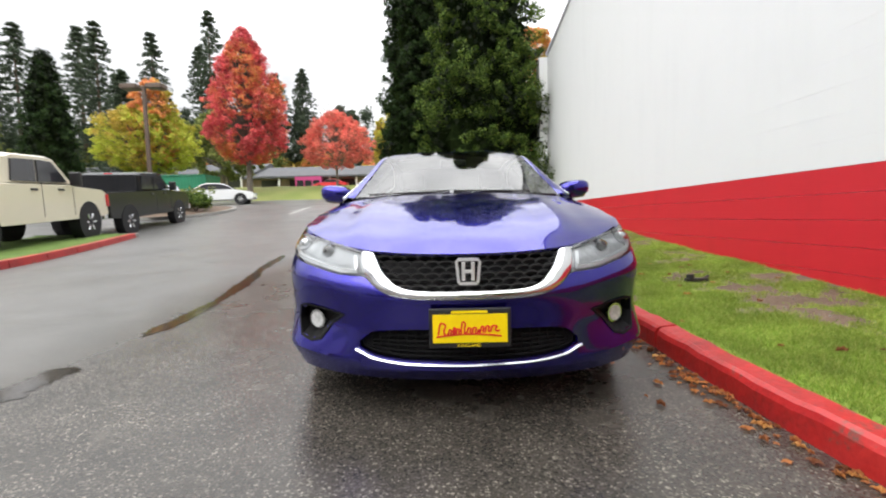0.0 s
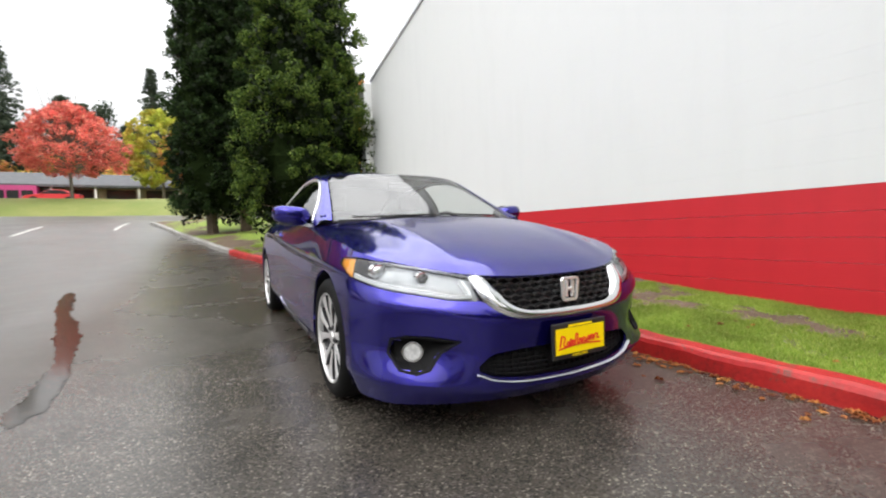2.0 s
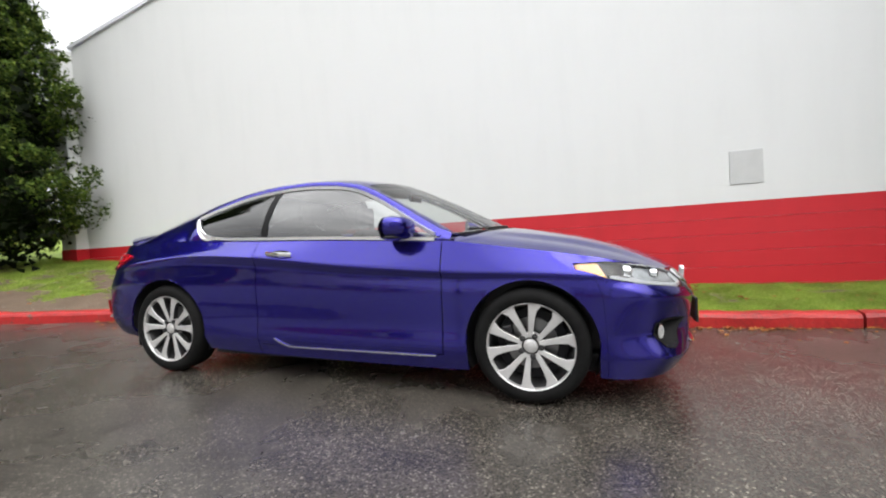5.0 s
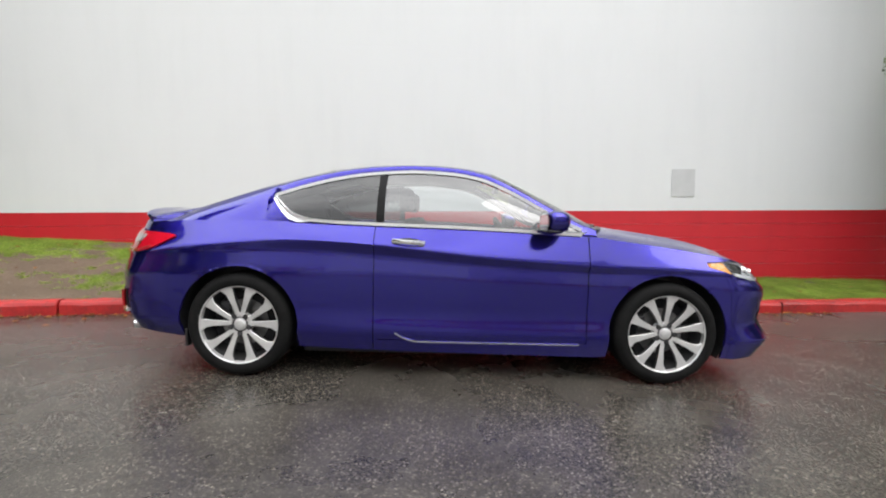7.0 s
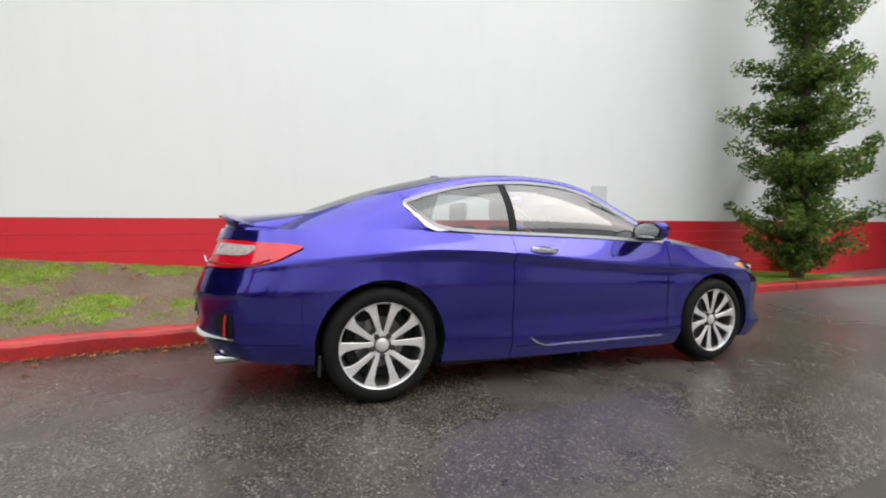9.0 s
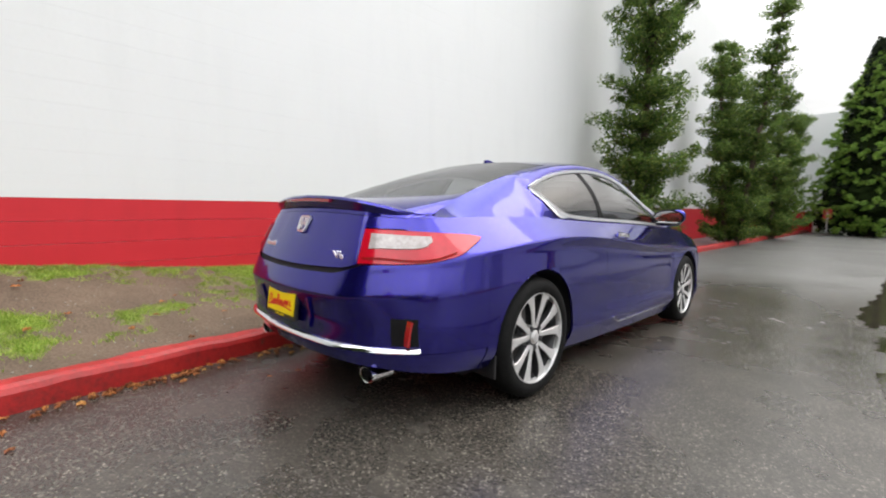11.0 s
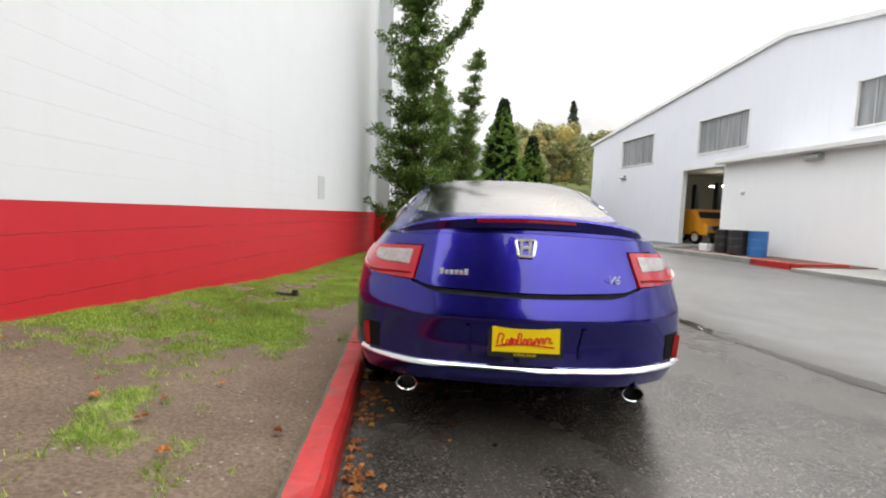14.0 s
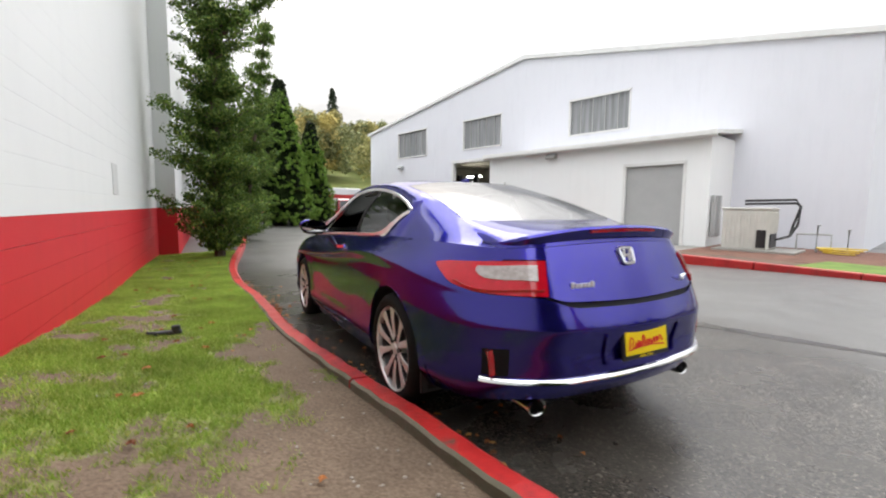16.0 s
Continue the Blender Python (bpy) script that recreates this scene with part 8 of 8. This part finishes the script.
def condenser():
    t = thing("condenser_unit", "large beige air-conditioning condenser on a concrete pad", "air conditioner", BM @ pose(8.8, .55, .06))
    beige = varied("beige_steel", (.60, .595, .55), (.52, .515, .475), .5, 3)
    part("pad", box((-.75, -.75, -.05), (1.2, .75, .06), .02), CONCRETE, t)
    part("cabinet", box((-.55, -.55, .06), (.55, .55, 1.18), .02), beige, t)
    for i in range(9):
        x = -.5 + i * .118
        part("fin", box((x, .55, .14), (x + .05, .575, 1.10), .004), beige, t)
    for i in range(9):
        y = -.5 + i * .118
        part("fin", box((.55, y, .55), (.575, y + .05, 1.10), .004), beige, t)
    part("access_panel", box((.551, -.35, .12), (.58, .3, .5)), BLACK_PLASTIC, t)
    part("lid", box((-.58, -.58, 1.18), (.58, .58, 1.24), .02), beige, t)
    part("valve_bay", box((.30, .551, .12), (.52, .582, .62), .01), BLACK_PLASTIC, t, "dark open valve bay")
    bm = bmesh.new()
    for dz in (0, .1):
        pts = [(-.4, -1.0, 1.36 + dz), (.85, -1.0, 1.38 + dz), (.97, -1.0, 1.28), (.95 - dz, -.9, .75), (.8, -.8, .42), (.6, -.2, .33)]
        sweep(bm, pts, circle_prof(.035, 8))
    part("lagged_pipe", bm, BLACK_PLASTIC, t, "black lagged pipe", True, 60)
    bm = bmesh.new()
    sweep(bm, [(.95, -.9, .0), (.95, -.9, .5), (1.7, -.95, .5), (1.7, -.95, .0)], circle_prof(.03, 8))
    sweep(bm, [(1.4, -.9, .0), (1.4, -.9, .75), (1.4, -1.3, .75)], circle_prof(.025, 8))
    sweep(bm, [(2.05, -.9, .0), (2.05, -.9, .65), (2.05, -1.3, .65)], circle_prof(.025, 8))
    part("gas_pipe", bm, STEEL_GREY, t, "grey gas pipes", True, 60)
    m2 = thing("meter_box", "two narrow grey boxes on the annex wall", "meter box", BM @ pose(7.52, -.55, .55))
    for dy in (-.25, .25):
        part("case", box((0, dy - .09, -.2), (.12, dy + .09, 1.15), .02), STEEL_GREY, m2)
    h = thing("garden_hose", "yellow hose lying on the soil", "hose", BM @ pose(10.75, .1, .06))
    bm = bmesh.new()
    pts = [(.30 * math.cos(k * .5) * (1 + .02 * k), .18 * math.sin(k * .5), .02 + .004 * k) for k in range(40)]
    sweep(bm, pts, circle_prof(.02, 6))
    part("coil", bm, varied("yellow_hose", (.7, .5, .05), (.6, .42, .04), .5), h, "", True)


condenser()


def island():
    """Grass strip with a red kerb beside the cream truck."""
    a, b = Vector((-7.5, 2.3)), Vector((-9.55, 8.9))
    k = thing("island_kerb", "red kerb round a grass strip", "kerb", None, "", "structure")
    n = 6
    for i in range(n):
        p, q = a.lerp(b, i / n), a.lerp(b, (i + 1) / n - .004)
        bm = bmesh.new()
        pts = [(p.lerp(q, t / 4).x, p.lerp(q, t / 4).y, gz(0, p.lerp(q, t / 4).y)) for t in range(5)]
        sweep(bm, pts, [(-.09, -.1), (.09, -.1), (.08, .14), (-.08, .14)])
        part("kerb_stone", bm, RED_KERB if i < n - 1 else RED_KERB, k)
    bm = bmesh.new()
    pts = [(b.x - .55 + .55 * math.cos(t * math.pi / 8), b.y + .45 * math.sin(t * math.pi / 8), gz(0, b.y)) for t in range(9)]
    sweep(bm, pts, [(-.09, -.1), (.09, -.1), (.08, .13), (-.08, .13)])
    part("kerb_stone", bm, CONCRETE, k, "bare concrete kerb end")
    verts, faces = [], []
    for i in range(21):
        p = a.lerp(b, i / 20)
        for w in (0.06, 1.2, 3.4):
            verts.append((p.x - w, p.y + .2 * w * (1 if i < 20 else .5), gz(0, p.y) + .13 + .02 * noise.noise(Vector((w * 3, i, 0)))))
    for i in range(20):
        for j in range(2):
            c = i * 3 + j
            faces.append((c, c + 3, c + 4, c + 1))
    me = bpy.data.meshes.new("grass_strip")
    me.from_pydata(verts, [], faces)
    me.materials.append(LAWN_GREEN)
    me.shade_smooth()
    tagged(new("grass_strip", me), "narrow green grass strip beside the cream truck", "grass", kind="structure")


island()


def shrub(x, y, w, h, seed, label, mat=OLIVE_LEAF):
    t = thing("shrub", label, "shrub", pose(x, y, gz(x, y) + .1))
    rng = random.Random(seed)
    cs = [(rng.gauss(0, w / 4), rng.gauss(0, w / 4), h * (.25 + .6 * rng.random())) for _ in range(40)]
    limbs("stem", [((0, 0, -.1), c, .02, .006) for c in cs[::6]], BARK, t)
    cards("leaves", cs, [.22] * 40, 40, .12, mat, t, seed)


shrub(-12.6, 17.6, 1.6, 1.0, 61, "low green shrub at the end of an island", CEDAR)
shrub(-13.6, 18.6, 1.8, 1.2, 62, "low green shrub at the end of an island")
shrub(-14.3, 17.2, 1.4, .8, 63, "low green shrub at the end of an island", CEDAR)
shrub(-8.6, -27.2, 1.8, .9, 64, "clipped green shrub by the corner of the workshop", THUJA)


def far_island():
    k = thing("planting_island", "bark covered planting island with a grey kerb", "island", None, "", "structure")
    bm = bmesh.new()
    pts = [(-13.4 + 2.3 * math.cos(t * 2 * math.pi / 28), 17.9 + 2.6 * math.sin(t * 2 * math.pi / 28), gz(0, 17.9 + 2.6 * math.sin(t * 2 * math.pi / 28))) for t in range(28)]
    sweep(bm, pts, [(-.08, -.1), (.08, -.1), (.08, .14), (-.08, .14)], closed=True)
    part("kerb_ring", bm, CONCRETE, k)
    bm = bmesh.new()
    bm.faces.new([bm.verts.new((p[0], p[1], p[2] + .12)) for p in pts])
    part("bark_bed", bm, BARE_SOIL, k)


far_island()
_t = thing("sign_post", "small red sign on a short post", "sign", pose(-.9, -24.0, -.05))
part("post", cyl((0, 0, 0), (0, 0, 1.1), .03, None, 8), STEEL_GREY, _t)
part("panel", box((-.16, -.01, .8), (.16, .02, 1.25), .01), RED_KERB, _t)
# cross wall at the far end of the yard
_h = thing("far_wall", "white wall with a red base at the end of the yard", "wall", None, "", "structure")
part("wall", box((-1.2, -27.6, -.5), (.72, -27.0, 6.2)), WHITE_WALL, _h)
part("base", box((-.2, -27.01, -.5), (.72, -26.98, 1.05)), RED_WALL, _h)
# painted bay lines
_w = thing("parking_line", "worn white parking line on the asphalt", "road marking", None, "", "structure")
for _x, _y, _l in ((-7.5, 16.4, 3.4), (-4.8, 17.6, 3.4)):
    _b = bmesh.new()
    _vs = [_b.verts.new((_x + dx, _y + dy, gz(0, _y + dy) + .006)) for dx, dy in ((0, 0), (.1, 0), (.1, 1.7), (0, 1.7))] + [_b.verts.new((_x + dx, _y + 3.4, gz(0, _y + 3.4) + .006)) for dx in (.1, 0)]
    _b.faces.new(_vs[:4])
    _b.faces.new((_vs[3], _vs[2], _vs[4], _vs[5]))
    part("stripe", _b, varied("worn_line_paint", (.6, .6, .56), (.4, .4, .38), .6), _w)


# ---------------------------------------------------------------- litter and growth near the camera
def scatter_cards(name, pts, size, mat, seed, label, category, lift=.006, tilt=.35):
    rng = random.Random(seed)
    verts, faces = [], []
    for x, y, z in pts:
        a = rng.random() * 2 * math.pi
        s = size * rng.uniform(.6, 1.3)
        curl = rng.uniform(.1, tilt) * s
        ax, ay = math.cos(a), math.sin(a)
        o = len(verts)
        out = [(1.0, 0, .0), (.45, .35, 1), (.1, .75, .3), (-.35, .35, 1), (-.9, .1, 0), (-.4, -.3, .8), (.05, -.7, .2), (.5, -.35, .9)]
        verts.append((x, y, z + lift))
        for p, q, c in out:
            verts.append((x + (p * ax - q * ay) * s * .5, y + (p * ay + q * ax) * s * .5, z + lift + c * curl))
        for k in range(8):
            faces.append((o, o + 1 + k, o + 1 + (k + 1) % 8))
    me = bpy.data.meshes.new(name)
    me.from_pydata(verts, [], faces)
    me.materials.append(mat)
    return tagged(new(name, me), label, category, kind="stuff")


DRY_LEAF = leaf_mat("wet_brown_leaves", [(0.0, (.16, .055, .022)), (.5, (.36, .13, .045)), (.85, (.55, .23, .07)), (1.0, (.6, .33, .10))], .5)
_rng = random.Random(5)
_pts = []
for _ in range(430):
    _y = _rng.uniform(-4.5, 4.2)
    if _rng.random() < .4:
        _y = _rng.choice((-2.6, -1.9, -3.2, 1.4, 2.0, 2.6, 3.0, .6)) + _rng.gauss(0, .22)
    _x = kerb_x(_y) - abs(_rng.gauss(0, .075)) - .015
    _pts.append((_x, _y, gz(_x, _y)))
for _ in range(40):
    _y = _rng.uniform(-4, 4)
    _x = kerb_x(_y) - _rng.uniform(.1, .55)
    _pts.append((_x, _y, gz(_x, _y)))
scatter_cards("fallen_leaves", _pts, .05, DRY_LEAF, 6, "wet brown maple leaves gathered along the kerb", "leaves")
_pts = []
for _ in range(110):
    _y = _rng.uniform(-7, 7)
    _x = _rng.uniform(kerb_x(_y) + .2, WALL_X - .1)
    _pts.append((_x, _y, lawn_z(_x, _y) + .01))
scatter_cards("lawn_leaves", _pts, .055, DRY_LEAF, 8, "brown leaves scattered on the lawn", "leaves", .012)


def grass_tufts():
    rng = np.random.default_rng(12)
    xs, ys = [], []
    tries = 150000
    Y = rng.uniform(-8.3, 9.5, tries)
    for y in Y:
        k = kerb_x(y) + .17
        x = k + (WALL_X - .02 - k) * rng.random()
        d = grassy(x, y)
        if d > rng.uniform(-.10, .34):
            xs.append(x)
            ys.append(y)
    n = len(xs)
    per = 6
    base = np.array([(x, y, lawn_z(x, y)) for x, y in zip(xs, ys)])
    base = np.repeat(base, per, axis=0)
    base[:, :2] += rng.normal(scale=.018, size=(n * per, 2))
    h = rng.uniform(.010, .032, n * per)
    lean = rng.normal(scale=.5, size=(n * per, 2)) * h[:, None]
    a = rng.uniform(0, 2 * math.pi, n * per)
    w = rng.uniform(.0018, .0036, n * per)
    side = np.stack([np.cos(a) * w, np.sin(a) * w, 0 * w], 1)
    tip = base + np.concatenate([lean, h[:, None]], 1)
    q = np.stack([base - side, base + side, tip], 1)
    k = n * per
    me = bpy.data.meshes.new("grass")
    me.vertices.add(3 * k)
    me.vertices.foreach_set("co", q.reshape(-1).astype(np.float32))
    me.loops.add(3 * k)
    me.loops.foreach_set("vertex_index", np.arange(3 * k, dtype=np.int32))
    me.polygons.add(k)
    me.polygons.foreach_set("loop_start", np.arange(0, 3 * k, 3, dtype=np.int32))
    me.update(calc_edges=True)
    me.materials.append(leaf_mat("turf_blades", [(0, (.16, .26, .035)), (.6, (.30, .43, .07)), (1, (.48, .50, .15))], .6))
    tagged(new("grass", me), "short patchy green turf with worn places", "grass", kind="stuff")


grass_tufts()


def stones():
    rng = random.Random(9)
    bm = bmesh.new()
    for _ in range(700):
        y = rng.uniform(-3, 6)
        x = rng.uniform(kerb_x(y) + .2, WALL_X - .1)
        if grassy(x, y) > .1:
            continue
        r = rng.uniform(.004, .010)
        bmesh.ops.create_icosphere(bm, subdivisions=1, radius=r, matrix=Matrix.Translation((x, y, lawn_z(x, y) + r * .3)) @ Matrix.Diagonal((1, rng.uniform(.6, 1), .6, 1)))
    tagged(finish("pebbles", bm, varied("pale_pebbles", (.34, .31, .27), (.20, .18, .15), .8)), "small pale pebbles in the bare soil", "pebbles", kind="stuff")
    t = thing("sprinkler_head", "small dark broken sprinkler fitting lying on the lawn", "sprinkler", pose(2.15, -.27, lawn_z(2.15, -.27) + .005))
    bm = bmesh.new()
    add_box(bm, (-.09, -.03, 0), (.10, .03, .035), .01)
    add_cyl(bm, (-.05, .0, .02), (-.05, .0, .07), .035, .03, 12)
    add_cyl(bm, (.06, .0, .02), (.14, .05, .045), .015, .012, 8)
    part("fitting", bm, BLACK_PLASTIC, t)


stones()


def seams():
    """A sunken joint between the two pavings, holding standing water."""
    m = varied("standing_water", (.017, .014, .011), (.042, .033, .025), .09, 9.0, bump_s=.06, space="World", fine=30, spec=.5)
    t = thing("asphalt_seam", "ragged sunken joint in the asphalt holding dark standing water", "crack", None, "", "structure")
    rng = random.Random(3)
    runs = (([(-2.36, -1.0), (-2.36, -.4), (-2.45, .4), (-2.7, 1.6), (-3.0, 2.8), (-3.3, 4.5)], .095, -.9),
            ([(-2.42, -2.3), (-2.40, -1.9), (-2.38, -1.5)], .12, -.2),
            ([(-2.25, -2.5), (-2.45, -5.0), (-2.7, -8.3), (-2.95, -12.0), (-3.2, -15.5), (-3.5, -19.0)], .15, -.9))
    for pts, w, holes in runs:
        c = curve_through([(x, y, 0) for x, y in pts])
        n = 520
        bm = bmesh.new()
        prev = None
        for i in range(n + 1):
            p = c(i / n)
            body = .68 + .40 * noise.noise(Vector((i * .022, w * 50, 0))) + .25 * noise.noise(Vector((i * .11, w * 70, 3)))
            if noise.noise(Vector((i * .016, 3.3, w))) < holes:
                body -= .55
            body *= smoothstep(0, .06, i / n) * (1 - smoothstep(.92, 1, i / n))
            if body < .08:
                prev = None
                continue
            wl = w * (body + .28 * noise.noise(Vector((i * .35, 9.1, w))) + .22 * rng.random())
            wr = w * (body + .28 * noise.noise(Vector((i * .35, 1.7, w))) + .22 * rng.random())
            a = bm.verts.new((p[0] - max(wl, .002), p[1], gz(0, p[1]) + .003))
            b = bm.verts.new((p[0] + max(wr, .002), p[1], gz(0, p[1]) + .003))
            if prev:
                bm.faces.new((prev[0], prev[1], b, a))
            prev = (a, b)
        bmesh.ops.recalc_face_normals(bm, faces=bm.faces)
        part("seam", bm, m, t)


seams()
